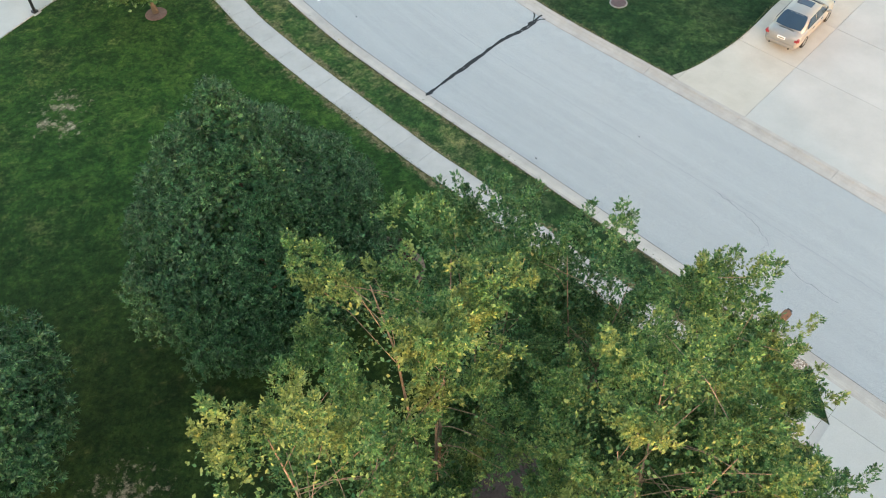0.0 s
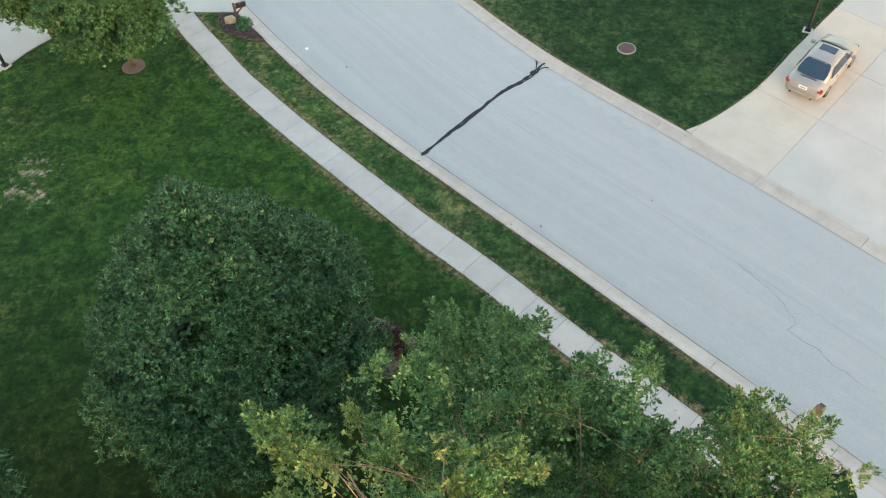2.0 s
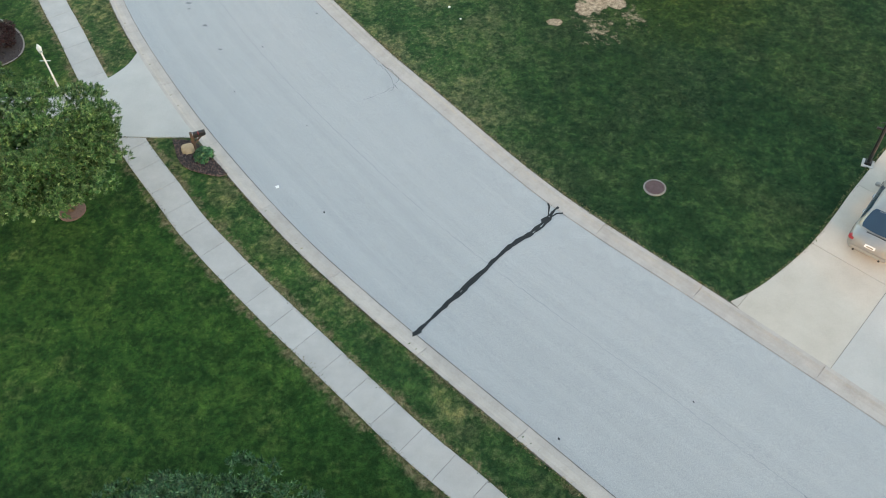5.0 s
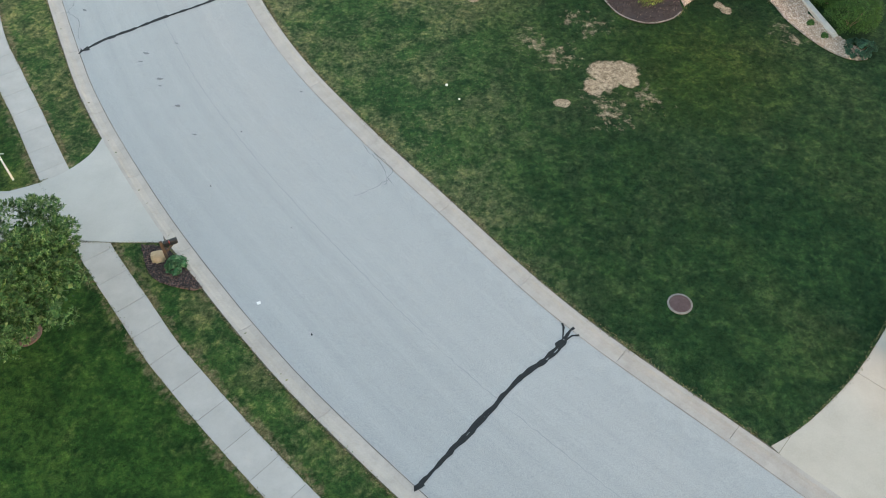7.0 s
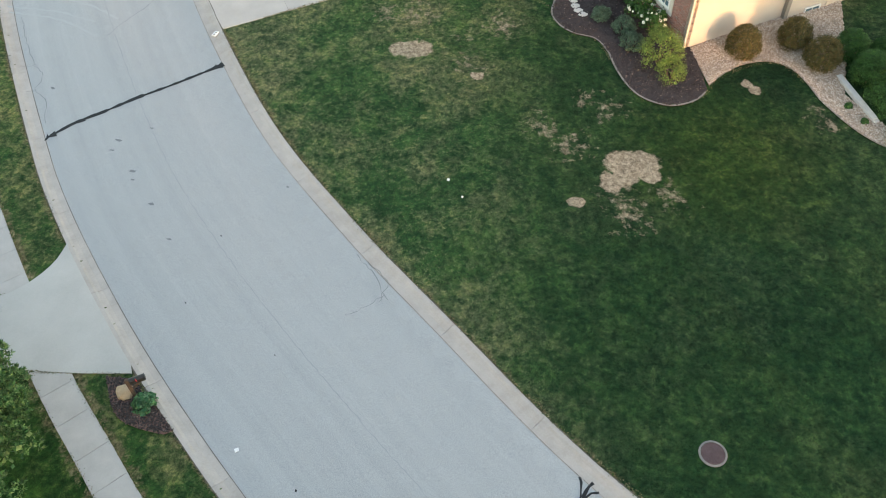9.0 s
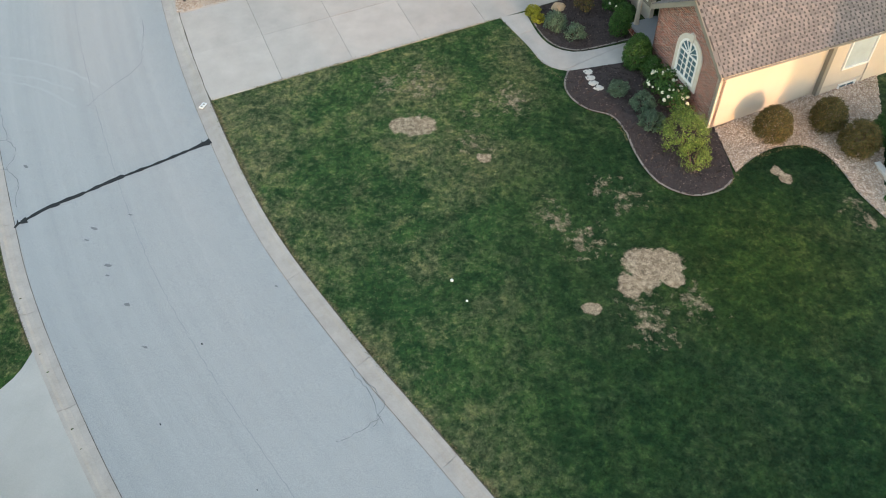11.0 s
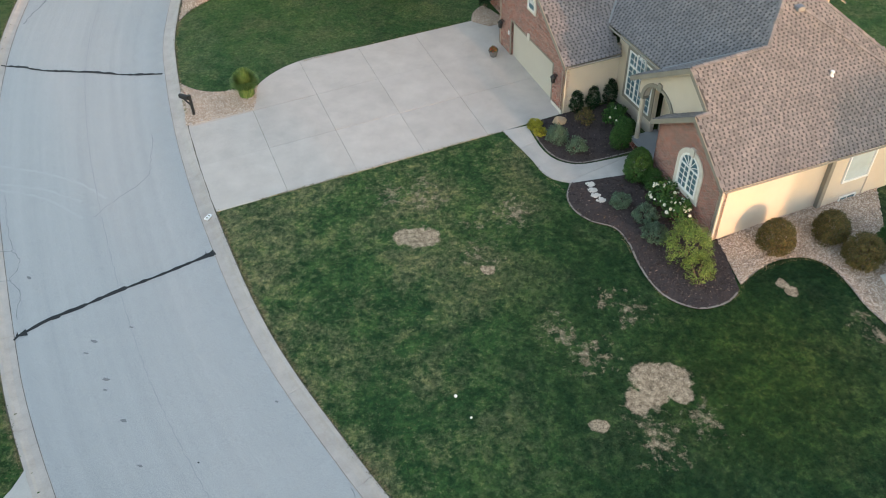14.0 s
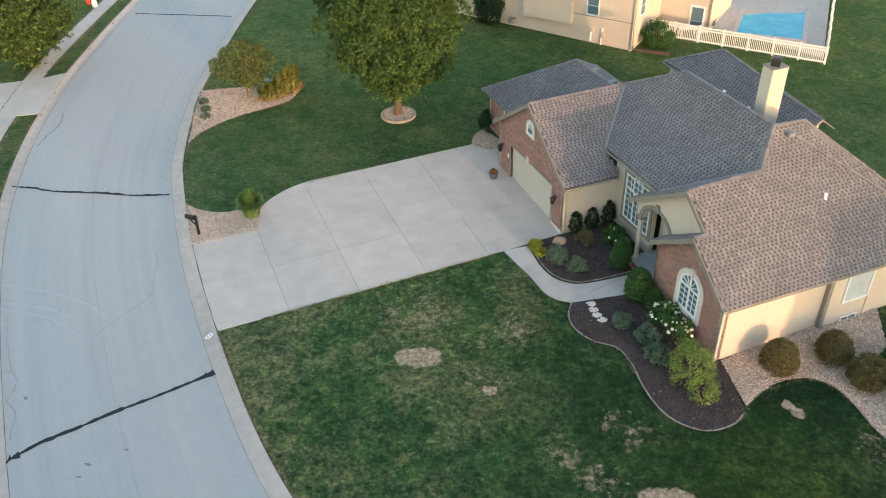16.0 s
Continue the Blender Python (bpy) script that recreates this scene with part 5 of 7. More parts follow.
rim = [turf(aside(R_EDGE, -KERB - 0.07), 1), turf(aside(L_EDGE, KERB_L + 0.07), 2), turf(aside(WALK_IN, -0.05), 3), turf(aside(WALK_IN, WALK_W + 0.05), 4, 80, 0.06)]
for s, ln in enumerate([[(-10.6, 59.75), (3.2, 65.5)], [(-8.1, 72.2), (-4.9, 73.65), (3.0, 76.85)], [(11.1, 31.1), (12.6, 32.0), (14.9, 33.95), (17.2, 36.65), (20.5, 40.2), (24.4, 44.4)],
                        [(-15.0, 46.4), (-16.0, 44.5), (-18.6, 43.2)], [(-23.3, 34.1), (-21.3, 37.4), (-17.5, 40.3), (-13.3, 40.42), (-11.1, 40.35)], [(3.05, 65.45), (4.2, 63.2), (5.0, 61.85), (5.8, 60.6), (6.1, 59.4), (7.75, 58.2), (8.4, 56.4), (9.4, 53.9), (11.8, 53.7), (13.3, 55.3), (15.9, 56.1), (17.1, 54.5), (18.5, 51.3)], [(13.9, 15.0), (13.95, 12.8)]]):
    rim.append(turf(smooth_line(ln, 0.5), 10 + s))
tagged(quads("turf_fringe", np.concatenate(rim), TURF_EDGE), "ragged green and straw turf along the paving", "turf edge", kind="stuff")


# ---- houses ----
def obox(bm, o, u, v, n, u0, u1, v0, v1, n0, n1):
    """A box in a frame of its own: o is its origin, u, v and n its axes."""
    vs = [bm.verts.new(o + u * a + v * b + n * c) for c in (n0, n1) for a, b in ((u0, v0), (u1, v0), (u1, v1), (u0, v1))]
    for f in ((3, 2, 1, 0), (4, 5, 6, 7), (0, 1, 5, 4), (1, 2, 6, 5), (2, 3, 7, 6), (3, 0, 4, 7)):
        bm.faces.new([vs[i] for i in f])
    return bm


UP = Vector((0, 0, 1))


def window(root, name, o, u, n, w, h, cols=2, rows=3, arch=0.0, frame_w=0.07, surround=None, sur_w=0.2, mullion=0, label="", pane=None):
    """A framed window on a wall: o its lower corner, u along the wall, n outwards. arch: height of a round head."""
    o, u, n = Vector(o), Vector(u), Vector(n)
    def outline(g):
        pts = [(-g, -g), (w + g, -g), (w + g, h)]
        if arch:
            pts += [(w / 2 + (w / 2 + g) * math.cos(math.pi * k / 14), h + (arch + g) * math.sin(math.pi * k / 14)) for k in range(1, 14)]
            pts += [(-g, h)]
        else:
            pts = [(-g, -g), (w + g, -g), (w + g, h + g), (-g, h + g)]
        return pts
    def band(bm, outer, inner, d0, d1):
        m = len(outer)
        A = [[bm.verts.new(o + u * x + UP * y + n * d) for x, y in ring] for ring, d in ((outer, d0), (outer, d1), (inner, d1), (inner, d0))]
        for i in range(m):
            j = (i + 1) % m
            for p, q in ((0, 1), (1, 2), (2, 3)):
                bm.faces.new((A[p][i], A[p][j], A[q][j], A[q][i]))
        return bm
    bm = B()
    bm.faces.new([bm.verts.new(o + u * x + UP * y + n * 0.02) for x, y in outline(0.0)])
    win = part(name, bm, pane or GLASS, root, label)
    part("window_frame", band(B(), outline(frame_w), outline(0.0), -0.02, 0.07), WHITE, win)
    bm = B()
    cw, rh = w / cols, h / rows
    for i in range(1, cols):
        thick = 0.05 if mullion and i % mullion == 0 else 0.011
        obox(bm, o, u, UP, n, i * cw - thick, i * cw + thick, 0, h + (arch * 0.95 if arch and i * 2 == cols else 0), 0.021, 0.055)
    for j in range(1, rows + (1 if arch else 0)):
        obox(bm, o, u, UP, n, 0, w, j * rh - 0.011, j * rh + 0.011, 0.021, 0.05)
    if arch:
        for k in (1, 2, 4, 5):
            e = Vector((math.cos(math.pi * k / 6) * w / 2, math.sin(math.pi * k / 6) * arch))
            c = o + u * (w / 2) + UP * h
            d = u * e.x + UP * e.y
            s = d.cross(n).normalized() * 0.014
            q = [c + d * 0.25 - s, c + d * 0.25 + s, c + d + s, c + d - s]
            slab3(bm, [p + n * 0.05 for p in q], -n * 0.03)
    part("muntins", bm, WHITE, win)
    if surround:
        part("window_surround", band(B(), outline(frame_w + sur_w), outline(frame_w + 0.002), -0.02, 0.055), surround, win)
    return win


def roof_plane(root, pts, name="roof", tabs=True, seed=1, thick=0.16, course=0.165):
    """One slope of a roof: boarding with a fascia edge, and shingles with their tabs standing proud."""
    pts = [Vector(p) for p in pts]
    n = (pts[1] - pts[0]).cross(pts[2] - pts[0]).normalized()
    if n.z < 0:
        n = -n
    flat = UP.cross(n).normalized()
    rise = n.cross(flat).normalized()
    if rise.z < 0:
        rise = -rise
    body = part(name, slab3(B(), pts, -n * thick), TRIM, root)
    part("underlay", slab3(B(), [p + n * 0.012 for p in pts], -n * 0.011), DECK, body)
    if not tabs:
        return body
    rnd = random.Random(seed)
    o = min(pts, key=lambda p: p.z)
    plan = [((p - o).dot(flat), (p - o).dot(rise)) for p in pts]
    u0, u1 = min(p[0] for p in plan), max(p[0] for p in plan)
    v1 = max(p[1] for p in plan)
    out, v = [], 0.0
    def P(a, b, h):
        return o + flat * a + rise * b + n * h
    while v < v1:
        u = u0 - rnd.choice((0.0, 0.12)) - rnd.uniform(0, 0.03)
        while u < u1:
            w, gap = rnd.uniform(0.135, 0.165), rnd.uniform(0.075, 0.095)
            a, b, c = max(u, u0), min(u + w, u1), min(u + w + gap, u1)
            if b - a > 0.03 and inside((a + b) / 2, v + course * 0.5, plan):
                if inside(a, v + 0.04, plan) and inside(b, v + 0.04, plan) and inside(a, v + course, plan) and inside(c, v + course, plan):
                    out.append((P(a, v, 0.034), P(b, v, 0.034), P(b, v + course, 0.016), P(a, v + course, 0.016)))
                    out.append((P(a, v, 0.012), P(b, v, 0.012), P(b, v, 0.034), P(a, v, 0.034)))
                    out.append((P(b, v + 0.55 * course, 0.020), P(c, v + 0.55 * course, 0.020), P(c, v + course, 0.016), P(b, v + course, 0.016)))
                else:
                    m = (a + b) / 2
                    out.append((P(m - 0.11, v, 0.032), P(m + 0.11, v, 0.032), P(m + 0.11, v + course, 0.016), P(m - 0.11, v + course, 0.016)))
            u += w + gap
        v += course
    sh = quads("shingles", np.array([[tuple(p) for p in q] for q in out]), SHINGLE, body)
    tagged(sh, kind="stuff")
    return body


def cap_line(root, a, b, width=0.115):
    """Overlapping cap shingles along a ridge or hip, each a bent plate."""
    a, b = Vector(a), Vector(b)
    d = b - a
    k = max(1, int(d.length / 0.27))
    side = d.cross(UP).normalized() * width
    bm = B()
    rows = []
    for f, lift in ((0.0, 0.075), (1.22, 0.05)):
        line = [d * (f / k) + UP * lift + side * s - UP * (0.45 * width * abs(s)) for s in (-1, 0, 1)]
        rows.append([bm.verts.new(p) for p in line] + [bm.verts.new(p - UP * 0.02) for p in reversed(line)])
    for n in range(6):
        bm.faces.new((rows[0][n], rows[0][(n + 1) % 6], rows[1][(n + 1) % 6], rows[1][n]))
    bm.faces.new(rows[0])
    bm.faces.new(rows[1])
    cap = mesh_of("ridge_cap", bm, CAPS)
    for n in range(k):
        piece("ridge_cap", cap, root, Matrix.Translation(a + d * (n / k)))


def wall_poly(root, pts, n, material, name="wall", thick=0.22, label=""):
    """A wall panel from its outline in space; n points outwards."""
    return part(name, slab3(B(), pts, -Vector(n) * thick), material, root, label)


HX, HY, HZ = 6.19, 66.83, 2.567
house = thing("house", "one-storey brick and cream stucco house with shingled hip roofs", "house", HX, HY, HZ, HOUSE_TURN - 90)
FRONT, RIGHT, LEFT, BACK = Vector((0, -1, 0)), Vector((1, 0, 0)), Vector((-1, 0, 0)), Vector((0, 1, 0))
# garage block
GL, GM = -7.65, -3.75
door_l, door_r, door_h = -6.1, -1.22, 2.36
garage_wall = wall_poly(house, [(GL, 0, -1), (door_l, 0, -1), (door_l, 0, door_h), (door_r, 0, door_h), (door_r, 0, -1), (0, 0, -1), (0, 0, 3.3), (GM, 0, 5.82), (GL, 0, 3.2)], FRONT, BRICK, "garage_front_wall", 0.3, "red brick gable wall over the garage door")
wall_poly(house, [(0, 0.0, -1), (0, 3.8, -1), (0, 3.8, 3.35), (0, 0.0, 3.3)], RIGHT, STUCCO, "garage_side_wall")
wall_poly(house, [(GL, 0, -1), (GL, 6, -1), (GL, 6, 3.2), (GL, 0, 3.2)], LEFT, STUCCO, "garage_side_wall")
door = part("garage_door", box(B(), door_l, door_r, 0.16, 0.22, -0.6, door_h), DOORPAINT, house, "plain beige sectional garage door")
for k in range(4):
    part("door_panel", box(B(), door_l + 0.02, door_r - 0.02, 0.135, 0.16, -0.05 + 0.6 * k, 0.547 + 0.6 * k), DOORPAINT, door)
bm = B()
for x0, x1, z0, z1 in ((door_l - 0.1, door_l, -0.6, door_h + 0.1), (door_r, door_r + 0.1, -0.6, door_h + 0.1), (door_l, door_r, door_h, door_h + 0.1)):
    box(bm, x0, x1, -0.02, 0.13, z0, z1)
part("door_casing", bm, TRIM, door)
for x0, x1 in ((GL - 0.02, door_l - 0.1), (door_r + 0.1, 0.03)):
    part("stone_base", box(B(), x0, x1, -0.035, 0.02, -0.9, 0.22), STONE, house, "pale stone base course")
window(house, "gable_window", (GM - 0.31 - 0.06, -0.0, 4.18), (1, 0, 0), FRONT, 0.62, 0.30, 1, 1, 0.31, 0.05, STONE, 0.14)
part("keystone", box(B(), GM - 0.32, GM - 0.1, -0.07, 0.0, 2.3, 2.68), STONE, house)
part("keypad", box(B(), -6.44, -6.3, -0.04, 0.0, 1.4, 1.68, 0.01), WHITE, house, "small white keypad beside the garage door")


def wall_lamp(x, y, z):
    root = part("wall_lamp", tube(B(), [(x, y, z + 0.12), (x, y - 0.14, z + 0.30), (x, y - 0.24, z + 0.22)], 0.03, 6), BLACK, house, "black iron coach lamp")
    part("lantern", lathe(B(), [(0.05, z - 0.24), (0.115, z - 0.17), (0.135, z + 0.10), (0.17, z + 0.13), (0.03, z + 0.28)], 8, x, y - 0.24), BLACK, root)
    return root


wall_lamp(-7.02, -0.01, 1.78)
wall_lamp(-0.66, -0.01, 1.82)
# left brick block, behind the garage
wall_poly(house, [(-12.0, 1.4, -0.6), (GL, 1.4, -0.6), (GL, 1.4, 3.1), (-12.0, 1.4, 3.1)], FRONT, BRICK, "left_front_wall", 0.25, "red brick wall")
wall_poly(house, [(-12.0, 1.4, -0.6), (-12.0, 9.2, -0.6), (-12.0, 9.2, 3.0), (-12.0, 1.4, 3.0)], LEFT, STUCCO, "left_side_wall")
window(house, "side_window", (-9.75, 1.4, 1.5), (1, 0, 0), FRONT, 0.9, 1.3, 2, 3, 0, 0.08)
# great room with the tall window
wall_poly(house, [(-0.2, 3.2, -0.6), (3.4, 3.2, -0.6), (3.4, 3.2, 4.15), (-0.2, 3.2, 4.15)], FRONT, STUCCO, "front_wall")
tall = window(house, "tall_window", (0.98, 3.2, 1.03), (1, 0, 0), FRONT, 2.08, 2.42, 6, 7, 0, 0.08, TRIM, 0.2, 2, "white mullioned window in three tall lights with a taupe surround")
part("transom_bar", box(B(), 0.98, 3.06, 3.125, 3.18, 2.72, 2.82), WHITE, tall)
window(house, "arched_light", (1.70, 3.14, 2.84), (1, 0, 0), FRONT, 0.64, 0.62, 2, 2, 0.32, 0.06)
# porch with an arch, under its own gable
arch_l, arch_r, arch_z = 3.68, 5.98, 2.68
pts = [(6.15, 2.3, -0.3), (6.15, 2.3, 2.9), (8.55, 2.3, 4.68), (6.97, 2.3, 5.93), (3.25, 2.3, 3.5), (3.25, 2.3, 2.68)]
pts += [((arch_l + arch_r) / 2 - (arch_r - arch_l) / 2 * math.cos(math.pi * k / 12), 2.3, arch_z + 1.0 * math.sin(math.pi * k / 12)) for k in range(13)] + [(arch_r, 2.3, -0.3)]
wall_poly(house, pts, FRONT, STUCCO, "porch_gable_wall", 0.3)
bm = B()
ring = [((arch_l + arch_r) / 2 - (arch_r - arch_l) / 2 * math.cos(math.pi * k / 12), arch_z + 1.0 * math.sin(math.pi * k / 12)) for k in range(13)]
for (x0, z0), (x1, z1) in zip(ring, ring[1:]):
    cx = (arch_l + arch_r) / 2
    f = 1.17
    slab3(bm, [(x0, 2.24, z0), (x1, 2.24, z1), (cx + (x1 - cx) * f, 2.24, arch_z + (z1 - arch_z) * f), (cx + (x0 - cx) * f, 2.24, arch_z + (z0 - arch_z) * f)], (0, 0.08, 0))
box(bm, (arch_l + arch_r) / 2 - 0.13, (arch_l + arch_r) / 2 + 0.13, 2.2, 2.3, arch_z + 0.97, arch_z + 1.35)
part("arch_trim", bm, TRIM, house, "taupe arch moulding with a keystone")
post = part("porch_post", lathe(B(), [(0.15, -0.2), (0.15, 0.16), (0.12, 0.2), (0.115, 2.45), (0.14, 2.5), (0.14, 2.68)], 14, 3.48, 2.42), STUCCO, house, smooth=False)
part("capital", box(B(), 3.29, 3.67, 2.24, 2.6, 2.5, 2.69, 0.02), TRIM, post)
part("porch_floor", box(B(), 3.3, 6.1, 2.1, 3.69, -0.5, 0.12, 0.01), surface("porch_slab", (0.27, 0.29, 0.31), (0.35, 0.37, 0.39), 1.0, 30.0, 0.8), house, "grey concrete porch floor")
part("porch_step", box(B(), 3.3, 6.1, 1.86, 2.095, -0.5, 0.02), BRICK, house, "brick step of the porch")
wall_poly(house, [(3.4, 3.7, -0.3), (6.2, 3.7, -0.3), (6.2, 3.7, 4.2), (3.4, 3.7, 4.2)], FRONT, STUCCO, "porch_back_wall")
fd = part("front_door", box(B(), 4.3, 5.2, 3.63, 3.69, 0.12, 2.2, 0.01), WOOD_DARK, house, "dark wooden front door")
part("door_casing", box(B(), 4.19, 4.29, 3.62, 3.69, 0.12, 2.3), TRIM, fd)
# brick gable of the wing
WR, WL, WM = 11.0, 6.1, 8.6
wall_poly(house, [(WL, 1.6, -1.3), (WR, 1.6, -1.3), (WR, 1.6, 2.78), (WM, 1.6, 4.66), (WL, 1.6, 2.98)], FRONT, BRICK, "gable_wall", 0.28, "red brick gable wall with an arched window")
wall_poly(house, [(WL, 1.6, -0.5), (WL, 4.6, -0.5), (WL, 4.6, 3.4), (WL, 1.6, 2.95)], LEFT, BRICK, "gable_return_wall")
window(house, "arched_window", (8.1, 1.6, 0.95), (1, 0, 0), FRONT, 1.22, 1.2, 4, 4, 0.62, 0.10, STONE, 0.22, 2, "white arched window with a pale stone surround")
part("transom_bar", box(B(), 8.1, 9.32, 1.53, 1.585, 2.12, 2.19), WHITE, house)
part("keystone", box(B(), 8.6, 8.85, 1.49, 1.6, 2.8, 3.2), STONE, house)
# the long stucco side of the wing
wall_poly(house, [(WR, 1.6, -1.6), (WR, 7.3, -1.9), (WR, 7.3, 2.8), (WR, 1.6, 2.78)], RIGHT, STUCCO, "side_wall")
wall_poly(house, [(WR + 0.18, 7.3, -2.2), (WR + 0.18, 14.0, -2.2), (WR + 0.18, 14.0, 2.8), (WR + 0.18, 7.3, 2.8)], RIGHT, STUCCO, "side_wall", 0.4)
part("corner_board", box(B(), WR - 0.03, WR + 0.22, 7.2, 7.42, -2.0, 2.75), TRIM, house)
part("corner_board", box(B(), WR - 0.05, WR + 0.025, 1.575, 1.68, -1.4, 2.7), STUCCO, house)
part("corner_board", box(B(), WR + 0.18, WR + 0.23, 9.75, 9.95, -2.0, 2.75), STUCCO, house)
part("belt_board", box(B(), WR + 0.18, WR + 0.21, 7.42, 9.75, 0.06, 0.14), STUCCO, house)
window(house, "side_window", (WR + 0.18, 8.28, 1.0), (0, 1, 0), RIGHT, 1.36, 1.5, 1, 1, 0, 0.08, label="white-framed window with pale blinds", pane=BLIND)
window(house, "basement_window", (WR + 0.18, 8.5, -0.42), (0, 1, 0), RIGHT, 0.85, 0.4, 2, 1, 0, 0.06)
# closing walls at the back
for a, b in (((WR, 14.0), (-1.0, 14.0)), ((-12.0, 9.2), (-8.0, 9.2))):
    wall_poly(house, [(a[0], a[1], -1.5), (b[0], b[1], -1.5), (b[0], b[1], 2.5), (a[0], a[1], 2.5)], BACK, STUCCO, "rear_wall")

# roofs: the long right slope and the great front slope as heights over the plan
def on_right(x, y):
    return (x, y, 2.8 + 0.775 * (11.27 + 0.02 * (y - 1.35) - x))


def on_front(x, y):
    return (x, y, 4.12 + 0.70 * (y - 2.9))


GR, GE, GY = 6.05, 3.16, -0.25          # garage: ridge, eaves, front edge
RIDGE_L, RIDGE_R = (-1.2, 7.586, 7.4), (5.46, 7.586, 7.4)
KNEE = on_front(6.95, 5.9)
PORCH_TOP = on_right(6.97, 2.0)
VALLEY, VALLEY_TOP = (-0.92, 2.9, 4.12), (GM, 5.657, GR)
pitch = (PORCH_TOP[2] - 3.43) / (6.97 - 2.84)
PORCH_FOOT = (2.84 + (4.12 - 3.43) / pitch, 2.9, 4.12)
HIP_TOP, HIP_FOOT = on_right(5.55, 9.3), on_right(11.53, 14.5)
roof_plane(house, [on_right(11.27, 1.35), on_right(WM, 1.35), on_right(WM, 2.0), PORCH_TOP, KNEE, on_right(5.46, 7.586), HIP_TOP, HIP_FOOT][::-1], "roof_right_slope", seed=11)
roof_plane(house, [RIDGE_R, KNEE, PORCH_FOOT, VALLEY, VALLEY_TOP, RIDGE_L], "roof_front_slope", seed=12)
roof_plane(house, [(GM, GY, GR), (0.5, GY, GE), (0.5, 2.9, GE), VALLEY, VALLEY_TOP], "garage_roof_slope", seed=13)
roof_plane(house, [(GM, GY, GR), VALLEY_TOP, (-8.0, 1.9, GE), (-8.0, GY, GE)], "garage_roof_slope", seed=14)
roof_plane(house, [PORCH_TOP, KNEE, PORCH_FOOT, (2.84, 2.9, 3.43), (2.84, 2.0, 3.43)], "porch_roof_slope", seed=15)
roof_plane(house, [on_right(WM, 1.35), on_right(WM, 2.28), (5.75, 2.28, 2.95), (5.75, 1.35, 2.95)], "gable_roof_slope", seed=16)
roof_plane(house, [(-12.4, 1.0, 3.0), (-7.6, 1.0, 3.0), (GM, 5.2, 5.8), (-8.2, 5.2, 5.8)], "roof_left_front_slope", seed=17)
roof_plane(house, [(-12.4, 1.0, 3.0), (-8.2, 5.2, 5.8), (-12.4, 9.4, 3.0)], "roof_left_hip", seed=18)
roof_plane(house, [(-12.4, 9.4, 3.0), (-8.2, 5.2, 5.8), (GM, 5.2, 5.8), (-3.0, 9.4, 3.0)], "roof_back_slope", seed=19)
roof_plane(house, [VALLEY_TOP, RIDGE_L, (-4.0, 11.5, 4.2)], "roof_hip", seed=20)
roof_plane(house, [RIDGE_L, RIDGE_R, (5.46, 9.3, 6.0), (5.46, 12.0, 3.84), (-4.0, 12.0, 3.84)], "roof_back_slope", seed=21)
roof_plane(house, [HIP_TOP, HIP_FOOT, (4.0, 14.9, 2.8), (2.0, 12.2, 4.7)], "roof_back_slope", seed=22)
# rear wing with a hip roof
RL, RP, RR, RQ = (-8.92, 11.99, 4.2), (-6.1, 14.08, 5.62), (2.84, 13.49, 5.22), (2.84, 11.99, 4.2)
roof_plane(house, [RL, RP, RR, RQ], "rear_roof_slope", seed=23)
roof_plane(house, [RL, (-8.92, 16.17, 4.2), RP], "rear_roof_slope", seed=24)
roof_plane(house, [RP, (-8.92, 16.17, 4.2), (2.2, 15.3, 4.0), RR], "rear_roof_slope", seed=25, thick=0.05)
part("rear_wall", box(B(), -8.6, 1.2, 12.3, 15.2, -1.2, 4.0), STUCCO, house)
part("rear_fascia", tube(B(), [(-8.98, 11.93, 4.1), (-5.5, 11.93, 4.1)], 0.05, 6), TRIM, house)
for k, (a, b) in enumerate([((GM, GY, GR), VALLEY_TOP), (RIDGE_L, RIDGE_R), (RIDGE_R, KNEE), (PORCH_TOP, KNEE), (RIDGE_R, HIP_TOP), (HIP_TOP, HIP_FOOT), ((-12.4, 1.0, 3.0), (-8.2, 5.2, 5.8)), ((-8.2, 5.2, 5.8), (GM, 5.2, 5.82)),
                            (VALLEY_TOP, RIDGE_L), (on_right(WM, 1.35), on_right(WM, 2.0)), (RL, RP), (RP, RR), (on_right(5.9, 8.3), on_right(11.4, 14.4))]):
    cap_line(house, a, b)
for a, b in ((VALLEY, VALLEY_TOP), (PORCH_FOOT, KNEE)):
    a, b = Vector(a), Vector(b)
    s = (b - a).cross(UP).normalized() * 0.05
    part("valley_flashing", slab3(B(), [a - s + UP * 0.06, a + s + UP * 0.06, b + s + UP * 0.06, b - s + UP * 0.06], (0, 0, -0.02)), VALLEY_METAL, house)
# gutters along the eaves
for a, b in (((11.30, 1.4, 2.72), (11.55, 14.2, 2.72)), ((0.56, GY, 3.07), (0.56, 2.9, 3.07)), ((-0.9, 2.84, 4.02), (3.8, 2.84, 4.02))):
    part("gutter", tube(B(), [a, b], 0.05, 6), TRIM, house)
part("downspout", tube(B(), [(0.06, 0.08, 3.05), (0.06, 0.08, -0.5)], 0.045, 6), STUCCO, house)
